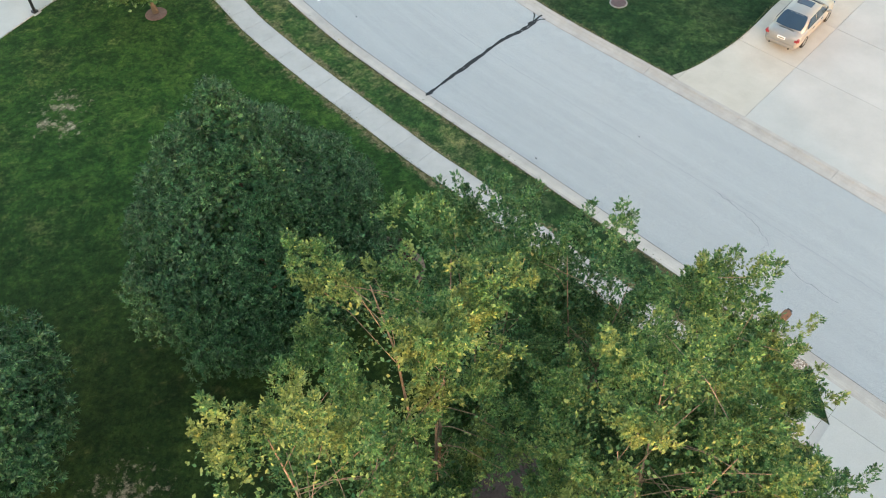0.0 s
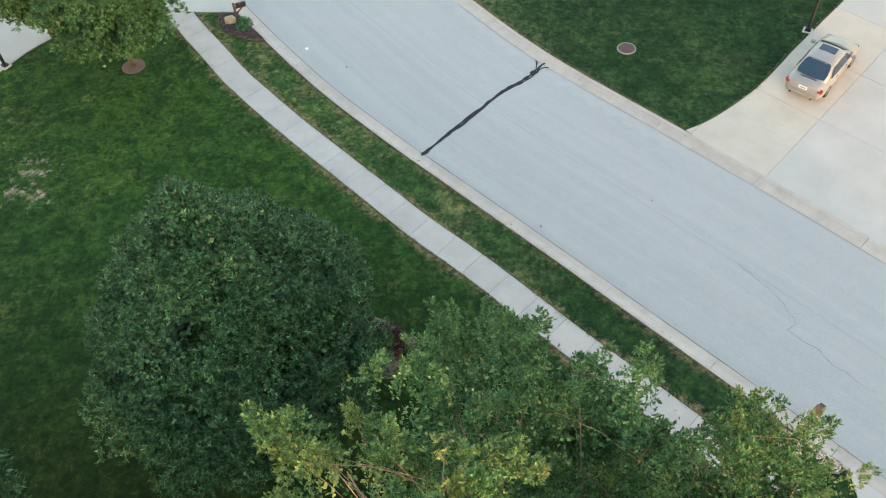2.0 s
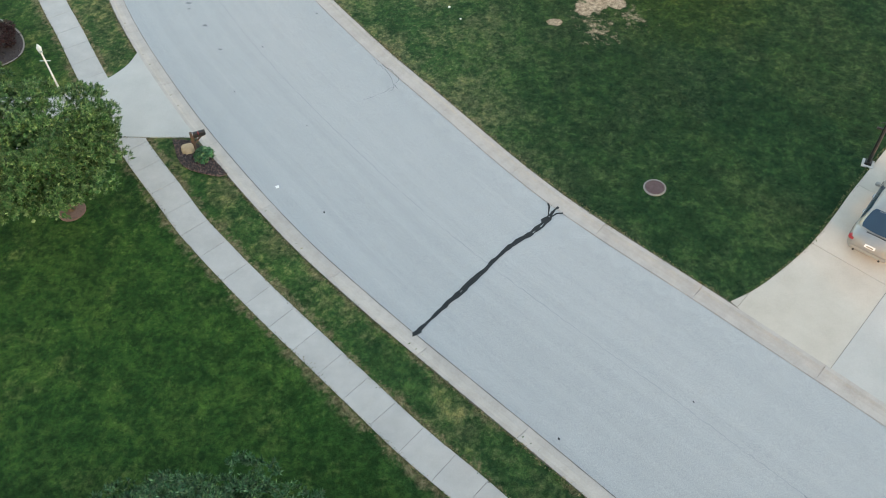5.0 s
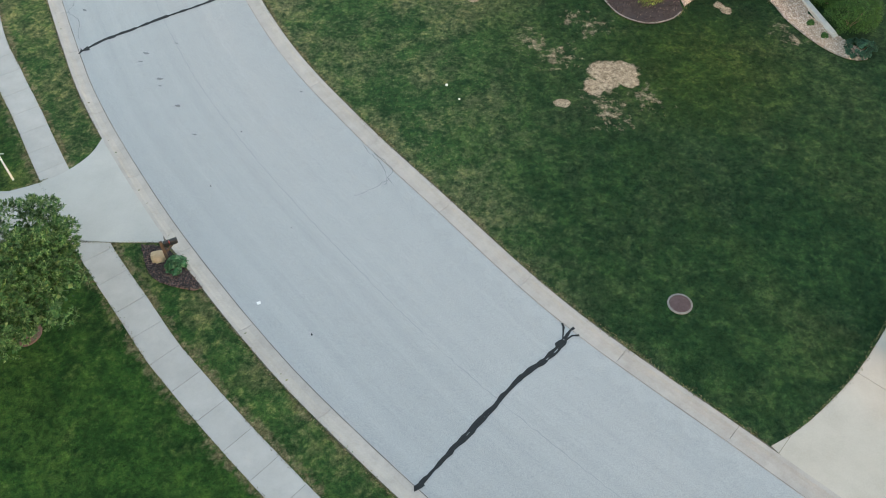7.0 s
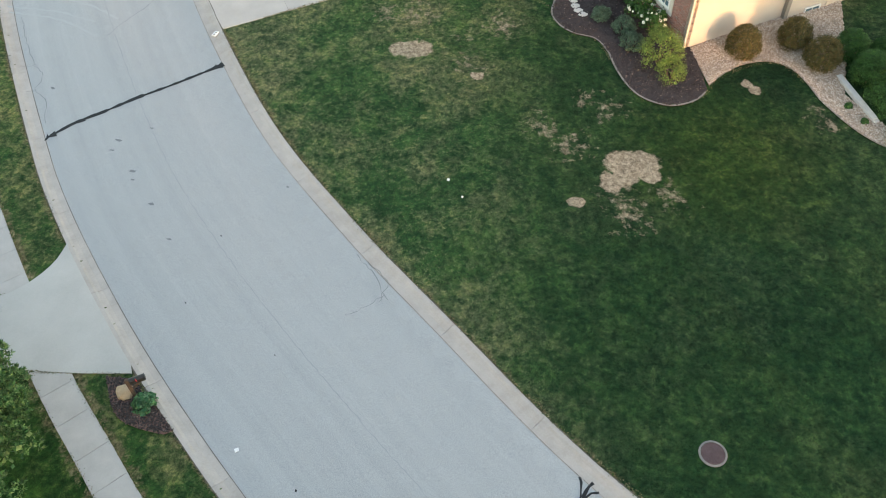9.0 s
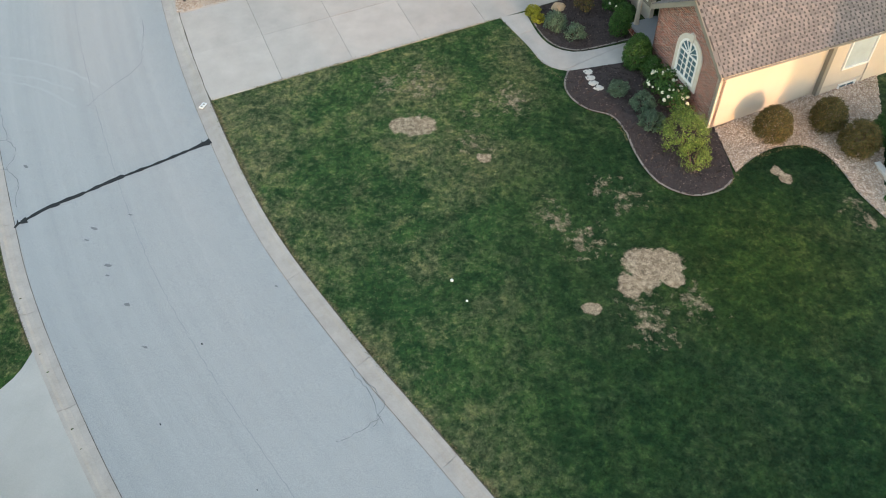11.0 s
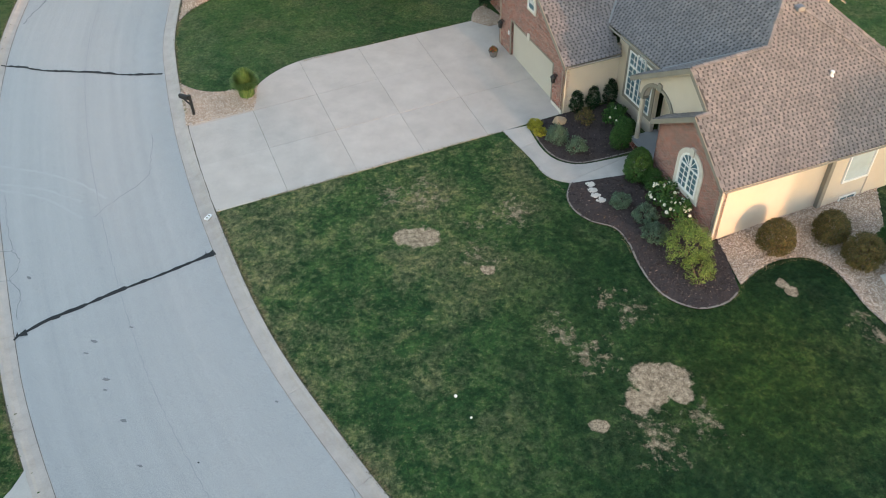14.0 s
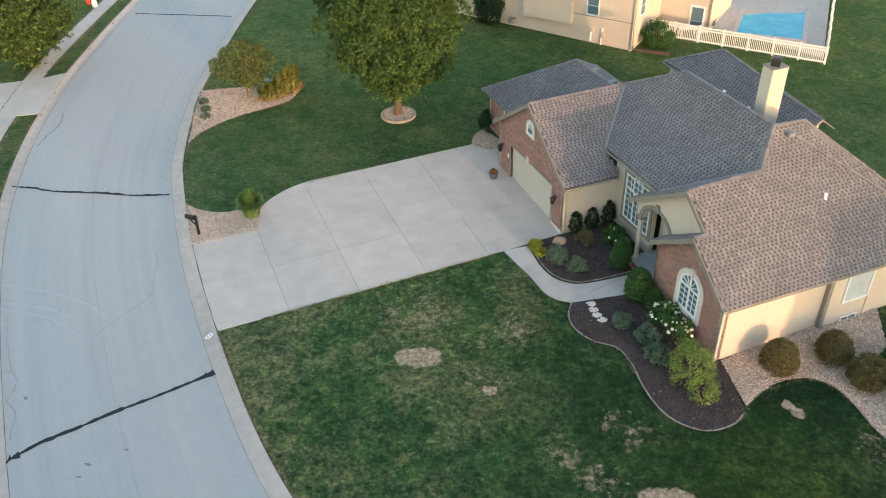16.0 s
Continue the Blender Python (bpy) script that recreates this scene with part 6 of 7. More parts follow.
# rake boards on the gables
for pts in (((-8.0, GY, GE - 0.1), (GM, GY, GR - 0.1)), ((GM, GY, GR - 0.1), (0.5, GY, GE - 0.1)), ((5.75, 1.35, 2.84), (WM, 1.35, 4.76)), ((WM, 1.35, 4.76), (11.27, 1.35, 2.7)), ((2.84, 2.0, 3.33), (6.97, 2.0, 6.03)), ((6.97, 2.0, 6.03), (8.55, 2.0, 4.8))):
    a, b = Vector(pts[0]), Vector(pts[1])
    part("rake_board", slab3(B(), [a - UP * 0.16, b - UP * 0.16, b + UP * 0.1, a + UP * 0.1], (0, -0.05, 0)), TRIM, house)
# chimney and roof vents
chim = part("chimney", box(B(), 2.86, 3.6, 8.68, 9.6, 5.0, 9.14, 0.02), STUCCO, house, "cream stucco chimney with a black cap")
part("cap", box(B(), 2.83, 3.63, 8.65, 9.63, 9.14, 9.18, 0.01), TRIM, chim)
bm = lathe(B(), [(0.3, 9.17), (0.3, 9.42), (0.34, 9.42), (0.34, 9.5), (0.26, 9.58), (0.24, 9.62)], 4, 3.22, 9.1)
part("flue", bm, BLACK, chim, "black metal flue cap")


def roof_vent(x, y, z, kind):
    if kind == "pipe":
        v = part("vent_pipe", lathe(B(), [(0.14, z - 0.1), (0.06, z + 0.06), (0.06, z + 0.14), (0.09, z + 0.15), (0.09, z + 0.22)], 10, x, y), WHITE, house)
    else:
        v = part("roof_vent", box(B(), x - 0.2, x + 0.2, y - 0.2, y + 0.2, z - 0.05, z + 0.16, 0.03), VALLEY_METAL, house)
    return v


roof_vent(*on_right(8.55, 8.45), "pipe")
roof_vent(*on_right(5.95, 8.15), "box")
roof_vent(0.8, 8.5, 6.75, "pipe")
roof_vent(-7.2, 5.9, 5.33, "box")
roof_vent(-5.6, 6.1, 5.2, "box")
roof_vent(2.6, 8.6, 6.6, "pipe")

# ---- the house over the back lawn ----
far = thing("house", "two-storey cream stucco house behind the lawn", "house", 13.95, 89.3, None, -31.5)
# x runs along the near wall towards the corner at the origin; y goes back
wall_poly(far, [(-16, 0, -1), (0, 0, -1), (0, 0, 5.6), (-16, 0, 5.6)], FRONT, STUCCO, "near_wall")
wall_poly(far, [(0, 0, -1), (0, 5.7, -1), (0, 5.7, 5.6), (0, 0, 5.6)], RIGHT, STUCCO, "corner_wall")
wall_poly(far, [(0, 5.7, -1), (3.9, 5.7, -1), (3.9, 5.7, 5.6), (0, 5.7, 5.6)], FRONT, STUCCO, "yard_wall")
wall_poly(far, [(3.9, 5.7, -1), (3.9, 12, -1), (3.9, 12, 5.6), (3.9, 5.7, 5.6)], RIGHT, STUCCO, "end_wall")
wall_poly(far, [(-16, 0, -1), (-16, 12, -1), (-16, 12, 5.6), (-16, 0, 5.6)], LEFT, STUCCO, "end_wall")
wall_poly(far, [(-16, 12, -1), (3.9, 12, -1), (3.9, 12, 5.6), (-16, 12, 5.6)], BACK, STUCCO, "back_wall")
for pl in ([(-16.5, -0.5, 5.5), (0.5, -0.5, 5.5), (-5, 6, 8.6), (-11, 6, 8.6)], [(-16.5, 12.5, 5.5), (0.5, 12.5, 5.5), (-5, 6, 8.6), (-11, 6, 8.6)], [(-16.5, -0.5, 5.5), (-11, 6, 8.6), (-16.5, 12.5, 5.5)], [(0.5, -0.5, 5.5), (-5, 6, 8.6), (0.5, 12.5, 5.5)], [(0.3, 5.3, 5.5), (4.3, 5.3, 5.5), (4.3, 9, 6.6), (0.3, 9, 6.6)], [(0.3, 12.4, 5.5), (4.3, 12.4, 5.5), (4.3, 9, 6.6), (0.3, 9, 6.6)]):
    roof_plane(far, pl, "roof_slope", False)
window(far, "wall_window", (-3.75, 0, 2.25), (1, 0, 0), FRONT, 0.85, 1.3, 1, 2, 0, 0.1)
window(far, "wall_window", (0.0, 0.9, 2.4), (0, 1, 0), RIGHT, 0.9, 1.3, 1, 2, 0, 0.1)
yd = window(far, "yard_door", (2.46, 5.7, -0.1), (1, 0, 0), FRONT, 0.9, 2.1, 1, 2, 0, 0.14, label="white-framed glass garden door")
box_bm = box(B(), -8.9, -4.9, -0.45, 0.0, 1.35, 5.4)
part("bay", box_bm, STUCCO, far, "projecting stucco bay")
part("band_course", box(B(), -4.88, 0.02, -0.02, 0.0, 2.05, 2.11), TRIM, far)
part("downspout", tube(B(), [(-0.08, -0.06, 5.4), (-0.08, -0.06, 0.15), (-0.08, -0.3, 0.05)], 0.05, 6), STUCCO, far)
part("downspout", tube(B(), [(-0.02, 0.15, 0.35), (-0.02, 0.06, 0.02)], 0.07, 6), BLACK, far)
for x, z, w, h in ((-3.4, 0.9, 0.28, 0.4), (-3.38, 0.2, 0.1, 0.7), (-2.45, 0.62, 0.26, 0.3), (-2.5, 1.1, 0.14, 0.25), (-2.5, 0.0, 0.05, 0.62)):
    part("meter_box", box(B(), x, x + w, -0.14, 0.0, z, z + h, 0.01), STUCCO if w > 0.2 else WHITE, far, "small utility box on the wall")
part("hose_reel", lathe(B(), [(0.35, 0.55), (0.35, 0.9)], 12, -9.9, -0.3), TRIM, far)


timber = thing("timber_edging", "weathered timber beam edging a small bed", "edging", 15.4, 88.9, None, -22)
part("beam", box(B(), -1.3, 1.3, -0.1, 0.1, -0.05, 0.2, 0.02), WOOD_DARK, timber)


# ---- white fence round the pool ----
def fence(pts, label):
    root = thing("pool_fence", label, "fence", pts[0][0], pts[0][1])
    ox, oy, oz = pts[0][0], pts[0][1], gz(*pts[0])
    for (x0, y0), (x1, y1) in zip(pts, pts[1:]):
        L = math.hypot(x1 - x0, y1 - y0)
        u = Vector(((x1 - x0) / L, (y1 - y0) / L, 0))
        nrm = Vector((-u.y, u.x, 0))
        o = Vector((x0 - ox, y0 - oy, gz(x0, y0) - oz))
        rise = (gz(x1, y1) - gz(x0, y0)) / L
        k = max(1, round(L / 1.9))
        for i in range(k + 1):
            c = o + u * (L * i / k) + UP * (rise * L * i / k)
            part("post", obox(B(), c, u, UP, nrm, -0.065, 0.065, -0.1, 1.32, -0.065, 0.065), WHITE, root)
        for z in (0.12, 0.95, 1.15):
            part("rail", obox(B(), o, (u + UP * rise), UP, nrm, 0, L, z, z + 0.09, -0.03, 0.03), WHITE, root)
        n = int(L / 0.13)
        me = mesh_of("picket", box(B(), -0.028, 0.028, -0.012, 0.012, 0.05, 1.28), WHITE)
        for i in range(n):
            d = L * (i + 0.5) / n
            c = o + u * d + UP * (rise * d)
            piece("picket", me, root, pose(c.x, c.y, c.z, 0, 0, math.degrees(math.atan2(u.y, u.x))))
    return root


fence([(15.9, 92.2), (27.2, 86.5)], "white vinyl picket fence before the pool")
fence([(27.2, 86.5), (32.2, 98.4), (35.5, 106.0)], "white vinyl picket fence beside the lawn")
pool = thing("swimming_pool", "blue swimming pool with a pale coping", "swimming pool", 25.6, 94.6)
pc = [(x - 25.6, y - 94.6) for x, y in ((22.4, 91.8), (26.8, 90.15), (29.2, 96.3), (28.7, 97.05), (28.0, 97.3), (27.6, 98.2), (26.4, 98.6), (25.9, 97.7), (25.25, 97.8), (24.65, 97.1))]
WATER, wnt, wp = blank("pool_water", 0.15)
wp.inputs["Specular IOR Level"].default_value = 0.15
wcol = ramp(wnt, noise_tex(wnt, coords(wnt, "World"), 1.2, 3.0), [(0.35, (0.006, 0.27, 0.44)), (0.65, (0.02, 0.38, 0.56))])
wnt.links.new(wcol, wp.inputs["Base Color"])
part("water", prism(B(), pc, -0.1, 0.075), WATER, pool)
pool_rim = B()
for (a, b), (c, d) in zip(pc, pc[1:] + pc[:1]):
    u = Vector((c - a, d - b, 0)).normalized()
    obox(pool_rim, Vector((a, b, 0)), u, UP, Vector((-u.y, u.x, 0)), -0.15, math.hypot(c - a, d - b) + 0.15, -0.1, 0.12, -0.33, 0.0)
part("coping", pool_rim, CONCRETE_NEW, pool)
slide = thing("pool_slide", "white pool slide at the water's edge", "pool slide", 27.2, 99.2)
part("chute", obox(B(), Vector((0, 0, 0.15)), Vector((0.6, -0.3, -0.05)).normalized(), UP, Vector((0.45, 0.89, 0)), -1.0, 1.0, 0.1, 0.5, -0.35, 0.35), WHITE, slide)
part("step", box(B(), -1.3, -0.9, -0.3, 0.3, 0.0, 0.35, 0.02), WHITE, slide)


# ---- trees ----
cone_tree("pear_tree", "dense dark green cone-shaped ornamental pear tree on the lawn", -6.5, 18.0, [(0.9, 3.1), (2.0, 4.25), (3.2, 4.6), (4.6, 4.2), (6.0, 3.4), (7.2, 2.55), (8.4, 1.65), (9.3, 0.95), (9.9, 0.5), (10.5, 0.1)], BARK, LEAF_PEAR, 620, 24, 0.16, 5, 0.13, 0.56, 0.06)
BIRCH = [(3.5, 1.4), (6.0, 2.6), (8.5, 3.4), (10.3, 3.4), (12.0, 2.7), (13.3, 1.7), (14.4, 0.6)]
for x, y, s, f, wide in ((-1.9, 5.4, 11, 0.95, 0.95), (0.2, 9.0, 12, 1.03, 0.74), (5.3, 6.5, 13, 0.96, 0.92)):
    plume_tree("river_birch", "tall multi-stemmed birch with yellowing green leaves", x, y, [(h * f, r * wide) for h, r in BIRCH], BIRCH_BARK, LEAF_BIRCH, int(240 * wide), 66, 0.08, s, 0.085, long=1.15, thin=0.27)
for x, y, top, r, s, lab in ((6.7, 10.0, 12.2, 2.4, 14, "spreading birch with yellowing leaves by the footpath"), (1.7, 12.5, 12.0, 2.4, 15, "slender birch with green leaves over the verge"), (4.4, 11.3, 12.6, 2.0, 20, "slender birch with green leaves over the footpath"),
                             (8.4, 10.0, 9.9, 1.6, 16, "low birch with yellowing leaves over the footpath"), (8.7, 5.7, 10.4, 2.1, 17, "spreading birch with green leaves by the driveway"), (10.3, 3.6, 9.4, 2.0, 19, "spreading birch with green leaves by the driveway")):
    plume_tree("river_birch", lab, x, y, [(0.25 * top, 0.45 * r), (0.5 * top, 0.9 * r), (0.7 * top, r), (0.86 * top, 0.75 * r), (0.97 * top, 0.3 * r)], BIRCH_BARK, LEAF_BIRCH if s in (14, 16) else LEAF_BIRCH_GREEN, 170, 58, 0.06, s, 0.085, 2, 1.05, thin=0.27)
cone_tree("maple_tree", "full green maple on the shaded lawn", -14.8, 10.4, [(1.6, 1.9), (3.0, 3.1), (4.6, 3.3), (6.4, 2.8), (8.0, 1.7), (9.0, 0.5)], BARK, LEAF_PEAR, 300, 14, 0.15, 21, 0.17, 0.6, 0.08)
cone_tree("ash_tree", "round-headed green tree in a ring of soil", -15.5, 36.2, [(2.0, 1.2), (2.6, 2.35), (3.4, 2.85), (4.2, 2.7), (5.0, 2.05), (5.6, 0.9)], BARK, LEAF_ASH, 210, 24, 0.14, 22, 0.14, 0.5, 0.12)
cone_tree("ash_tree", "smaller green tree beside the pale driveway", -20.3, 38.6, [(1.9, 1.2), (2.8, 2.0), (4.0, 2.5), (5.2, 2.2), (6.1, 0.8)], BARK, LEAF_ASH, 170, 11, 0.12, 23, 0.19, 0.55)
cone_tree("oak_tree", "large green oak lit from the side in a stone ring", -3.05, 80.2, [(2.3, 0.7), (2.9, 2.2), (4.0, 3.4), (6.0, 4.0), (8.5, 3.5), (10.5, 2.2), (11.6, 0.8)], BARK, LEAF_CROWN, 150, 66, 0.24, 31, 0.175, 0.82, 0.07)
cone_tree("small_tree", "small olive-green rust-tinged tree in a gravel bed", -13.5, 82.9, [(1.5, 0.9), (2.0, 1.65), (2.6, 1.85), (3.2, 1.5), (3.8, 0.6)], BARK, LEAF_SMALL, 70, 22, 0.09, 32, 0.11, 0.34, 0.10)
cone_tree("street_tree", "broad green tree over the footpath", -31.0, 88.9, [(1.4, 1.8), (2.6, 3.2), (4.5, 3.9), (6.5, 3.3), (8.0, 1.8), (8.8, 0.5)], BARK, LEAF_OAK, 230, 22, 0.15, 33, 0.22, 0.8)
shrub("evergreen_bush", "tall dark evergreen at the corner of the far house", 3.6, 95.2, 1.3, 2.6, LEAF_YEW, 0.12, 14000, 41, lumps=160)

# behind the camera, unseen: tall trees added to keep the low sun off the street
for k, (x, y, h) in enumerate([(-26, -34, 15), (-12, -38, 16), (1, -33, 15), (13, -37, 16), (25, -33, 15.5), (36, -37, 15.5), (46, -34, 14.5)]):
    tree("blocker_tree", "tall leafy tree added out of view to block the low sun", x, y, [(0.8, 3.5), (3.0, 6.0), (7.0, 6.6), (10.5, 5.4), (h - 1.5, 3.0), (h, 0.8)], BARK, LEAF_OAK, 0.6, 150, 60, 1.6, 0.3, 60 + k, slim=0.8, limb_every=20)

# one more unseen tree, added to cast the shade on the wing's side wall
tree("blocker_tree", "tall leafy tree added out of view to shade the side wall", 37.6, 30.3, [(0.5, 3.2), (2.5, 4.4), (5.5, 4.4), (7.3, 3.4), (8.7, 1.0)], BARK, LEAF_OAK, 0.55, 420, 110, 1.25, 0.2, 69, slim=0.8, limb_every=20)

ring_of_soil = thing("soil_ring", "ring of brown soil round a tree trunk", "planting bed", -15.5, 36.2)
part("soil", lathe(B(), [(0.62, -0.05), (0.56, 0.03), (0.05, 0.07)], 18), MULCH_RED, ring_of_soil)

# ---- shrubs ----
for k, (x, y, r, h, m, lab) in enumerate([(14.5, 56.75, 0.82, 1.2, LEAF_RUST, "rounded rust-tinged barberry on the gravel"), (17.1, 57.35, 0.8, 1.1, LEAF_RUST, "rounded dull green and rust shrub on the gravel"), (17.95, 55.85, 0.85, 1.15, LEAF_RUST, "rounded rusty shrub on the gravel"),
                                          (19.45, 56.4, 0.8, 1.1, LEAF_BOX, "clipped green boxwood by the wall"), (19.75, 54.7, 0.85, 1.2, LEAF_BOX, "round clipped boxwood behind the block wall"), (20.9, 56.2, 0.6, 0.9, LEAF_BOX, "small clipped boxwood by the wall"), (22.2, 56.9, 0.7, 0.9, LEAF_BOX, "small clipped boxwood by the wall"), (20.35, 52.9, 1.3, 1.5, LEAF_BOX, "large round clipped boxwood behind the block wall")]):
    shrub("round_shrub", lab, x, y, r, h, m, 0.06, 11000, 100 + k, lumps=260, lump=0.11, group="round shrubs")
shrub("juniper", "low spreading blue-green juniper at the bed's tip", 20.2, 50.95, 0.85, 0.4, LEAF_JUNIPER, 0.08, 3000, 110)
for k, (x, y) in enumerate([(18.45, 53.0), (18.85, 52.0)]):
    shrub("gravel_plant", "small green perennial in the gravel", x, y, 0.16, 0.2, LEAF_BOX, 0.08, 120, 180 + k, group="gravel plants")
shrub("boxwood", "rounded clipped boxwood at the porch step", 9.3, 61.6, 0.66, 1.3, LEAF_BOX, 0.06, 15000, 111, lumps=260, lump=0.11, group="porch shrubs")
shrub("boxwood", "small dark shrub beside the brick gable", 9.9, 60.9, 0.5, 0.85, LEAF_BOX, 0.05, 5200, 112, lumps=160, lump=0.14, group="porch shrubs")
shrub("boxwood", "egg-shaped clipped boxwood in the mulch", 8.85, 64.0, 0.54, 1.3, LEAF_BOX, 0.055, 11000, 113, lumps=260, lump=0.11, group="porch shrubs")
for k, (x, y, h) in enumerate([(6.98, 67.0, 1.15), (7.88, 67.35, 1.15), (8.82, 67.75, 1.3)]):
    shrub("upright_yew", "narrow dark upright yew against the garage wall", x, y, 0.40, 0.85 * h, LEAF_YEW, 0.045, 5200, 120 + k, lumps=110, lump=0.16, group="upright yews")
shrub("grey_shrub", "loose grey-green shrub in dark mulch", 5.75, 64.55, 0.62, 0.75, LEAF_BLUE, 0.10, 2600, 130, up=0.7, slim=0.3, lumps=60, group="grey shrubs")
shrub("grey_shrub", "low grey-green shrub with yellowish tips", 6.65, 63.75, 0.55, 0.6, LEAF_BLUE, 0.09, 1400, 131, group="grey shrubs")
shrub("gold_shrub", "bright yellow low shrub at the path", 4.75, 65.75, 0.42, 0.35, LEAF_GOLD, 0.065, 2400, 132)
shrub("gold_shrub", "bright yellow low shrub at the path", 4.95, 65.15, 0.38, 0.3, LEAF_GOLD, 0.065, 2200, 133)
shrub("bare_shrub", "thin brownish weeping shrub in the mulch", 7.3, 65.9, 0.5, 0.8, LEAF_RUST, 0.08, 450, 134)
shrub("grey_shrub", "grey-blue lavender in dark mulch", 8.25, 59.75, 0.5, 0.5, LEAF_BLUE, 0.12, 2600, 135, up=0.9, group="grey shrubs", slim=0.25, lumps=60, lump=0.2)
shrub("grey_shrub", "grey-blue lavender in dark mulch", 9.2, 58.75, 0.6, 0.6, LEAF_BLUE, 0.12, 2600, 136, up=0.9, group="grey shrubs", slim=0.25, lumps=60, lump=0.2)
shrub("grey_shrub", "grey-blue lavender in dark mulch", 9.45, 57.6, 0.62, 0.55, LEAF_BLUE, 0.12, 2600, 137, up=0.9, group="grey shrubs", slim=0.25, lumps=60, lump=0.2)
shrub("lime_shrub", "loose yellow-green shrub at the gable corner", 10.55, 56.3, 1.15, 1.5, LEAF_LIME, 0.055, 9000, 138, lumps=70, lump=0.2)
shrub("lime_shrub", "low yellow-green shrub at the bed's edge", 10.85, 55.3, 0.75, 0.9, LEAF_LIME, 0.055, 3600, 139, lumps=50, lump=0.22)
shrub("purple_shrub", "dark purple barberry in reddish mulch", -1.75, 19.9, 0.75, 0.95, LEAF_PURPLE, 0.09, 2600, 140)
shrub("purple_shrub", "small dark red barberry by the lawn", -3.1, 21.9, 0.4, 0.5, LEAF_PURPLE, 0.08, 800, 141)
shrub("green_shrub", "small bright green shrub in the mulch", -1.0, 19.4, 0.28, 0.4, LEAF_BOX, 0.10, 400, 142)
shrub("purple_shrub", "dark brown-purple bush by the neighbour's yard", -22.6, 47.2, 1.5, 1.0, LEAF_PURPLE, 0.11, 4200, 143)
shrub("purple_shrub", "dark red bush beside the driveway", 23.0, 44.7, 0.9, 0.9, LEAF_PURPLE, 0.10, 1800, 144)
shrub("hosta", "green hosta with pale leaf edges at the mailbox", -10.3, 39.05, 0.46, 0.42, leaf_mat("leaves_hosta", [(0.0, (0.04, 0.12, 0.05)), (0.6, (0.07, 0.19, 0.08)), (1.0, (0.20, 0.32, 0.18))]), 0.16, 420, 145, slim=0.7)
shrub("fence_bush", "round dark green bush at the white fence", 16.0, 90.4, 1.35, 1.5, LEAF_BOX, 0.10, 7000, 146)
for k, (x, y) in enumerate([(-15.9, 80.3), (-16.1, 81.35), (-16.5, 82.4)]):
    shrub("low_sedum", "low grey-green mound on gravel", x, y, 0.40, 0.26, LEAF_BLUE, 0.06, 1500, 150 + k, group="low mounds")
shrub("gate_plant", "yellow-green plants by the garden door", 20.4, 93.4, 0.7, 0.9, LEAF_REED, 0.13, 900, 154)
shrub("corner_shrub", "small dark shrub at the garage corner", 2.6, 77.75, 0.5, 1.25, LEAF_YEW, 0.07, 3600, 155)
tuft("fountain_grass", "arching green fountain grass by the driveway", -10.75, 69.1, 0.85, 1.6, leaf_mat("leaves_fountain_grass", [(0.0, (0.09, 0.17, 0.05)), (0.6, (0.17, 0.28, 0.08)), (1.0, (0.28, 0.37, 0.13))], 0.5, 0.3, uneven=0.2), 3400, 160)
for k, (x, y, h) in enumerate([(-12.35, 82.75, 1.05), (-11.85, 82.9, 1.15), (-11.35, 83.2, 1.45), (-10.95, 83.65, 1.75), (-10.6, 84.15, 1.75), (-10.5, 84.6, 1.6)]):
    grass = tuft("reed_grass", "feathery green grass with a tan base in low sunlight", x, y, 0.75, 1.1 * h, LEAF_REED, 1100, 161 + k, 0.75, group="reed grasses")
    rngs = np.random.default_rng(171 + k)
    foot = np.c_[rngs.normal(0, 0.26, (420, 2)), np.full(420, -0.02)]
    tip = foot + np.c_[rngs.normal(0, 0.10, (420, 2)), 0.42 * rngs.uniform(0.5, 1.15, 420)]
    turn = rngs.uniform(0, 6.28, 420)
    thin = np.c_[np.cos(turn), np.sin(turn), np.zeros(420)] * 0.014
    quads("dry_base", np.stack([foot - thin, foot + thin, tip + 0.3 * thin, tip - 0.3 * thin], 1), LEAF_STRAW, grass, "dry tan lower stems")


def hydrangea(x, y, r, h, n, seed):
    root = shrub("hydrangea", "green shrub with white flower heads at the brick wall", x, y, r, h, LEAF_BOX, 0.11, 1700, seed, group="hydrangeas")
    rnd = random.Random(seed)
    me = None
    for k in range(n):
        bm = B()
        bmesh.ops.create_icosphere(bm, subdivisions=1, radius=rnd.uniform(0.055, 0.10))
        for v in bm.verts:
            v.co *= 1 + 0.15 * rnd.uniform(-1, 1)
        a, d = rnd.uniform(0, 6.28), r * math.sqrt(rnd.random()) * 0.95
        bmesh.ops.translate(bm, vec=(d * math.cos(a), d * math.sin(a), h * (1.02 - 0.45 * (d / r) ** 2)), verts=bm.verts)
        part("flower_head", bm, FLOWER, root)
    return root


hydrangea(10.2, 59.9, 0.8, 1.05, 26, 170)
hydrangea(10.6, 58.8, 0.75, 1.0, 22, 171)
hydrangea(8.9, 66.2, 0.7, 0.7, 7, 172)
hydrangea(9.3, 65.3, 0.5, 0.6, 5, 173)


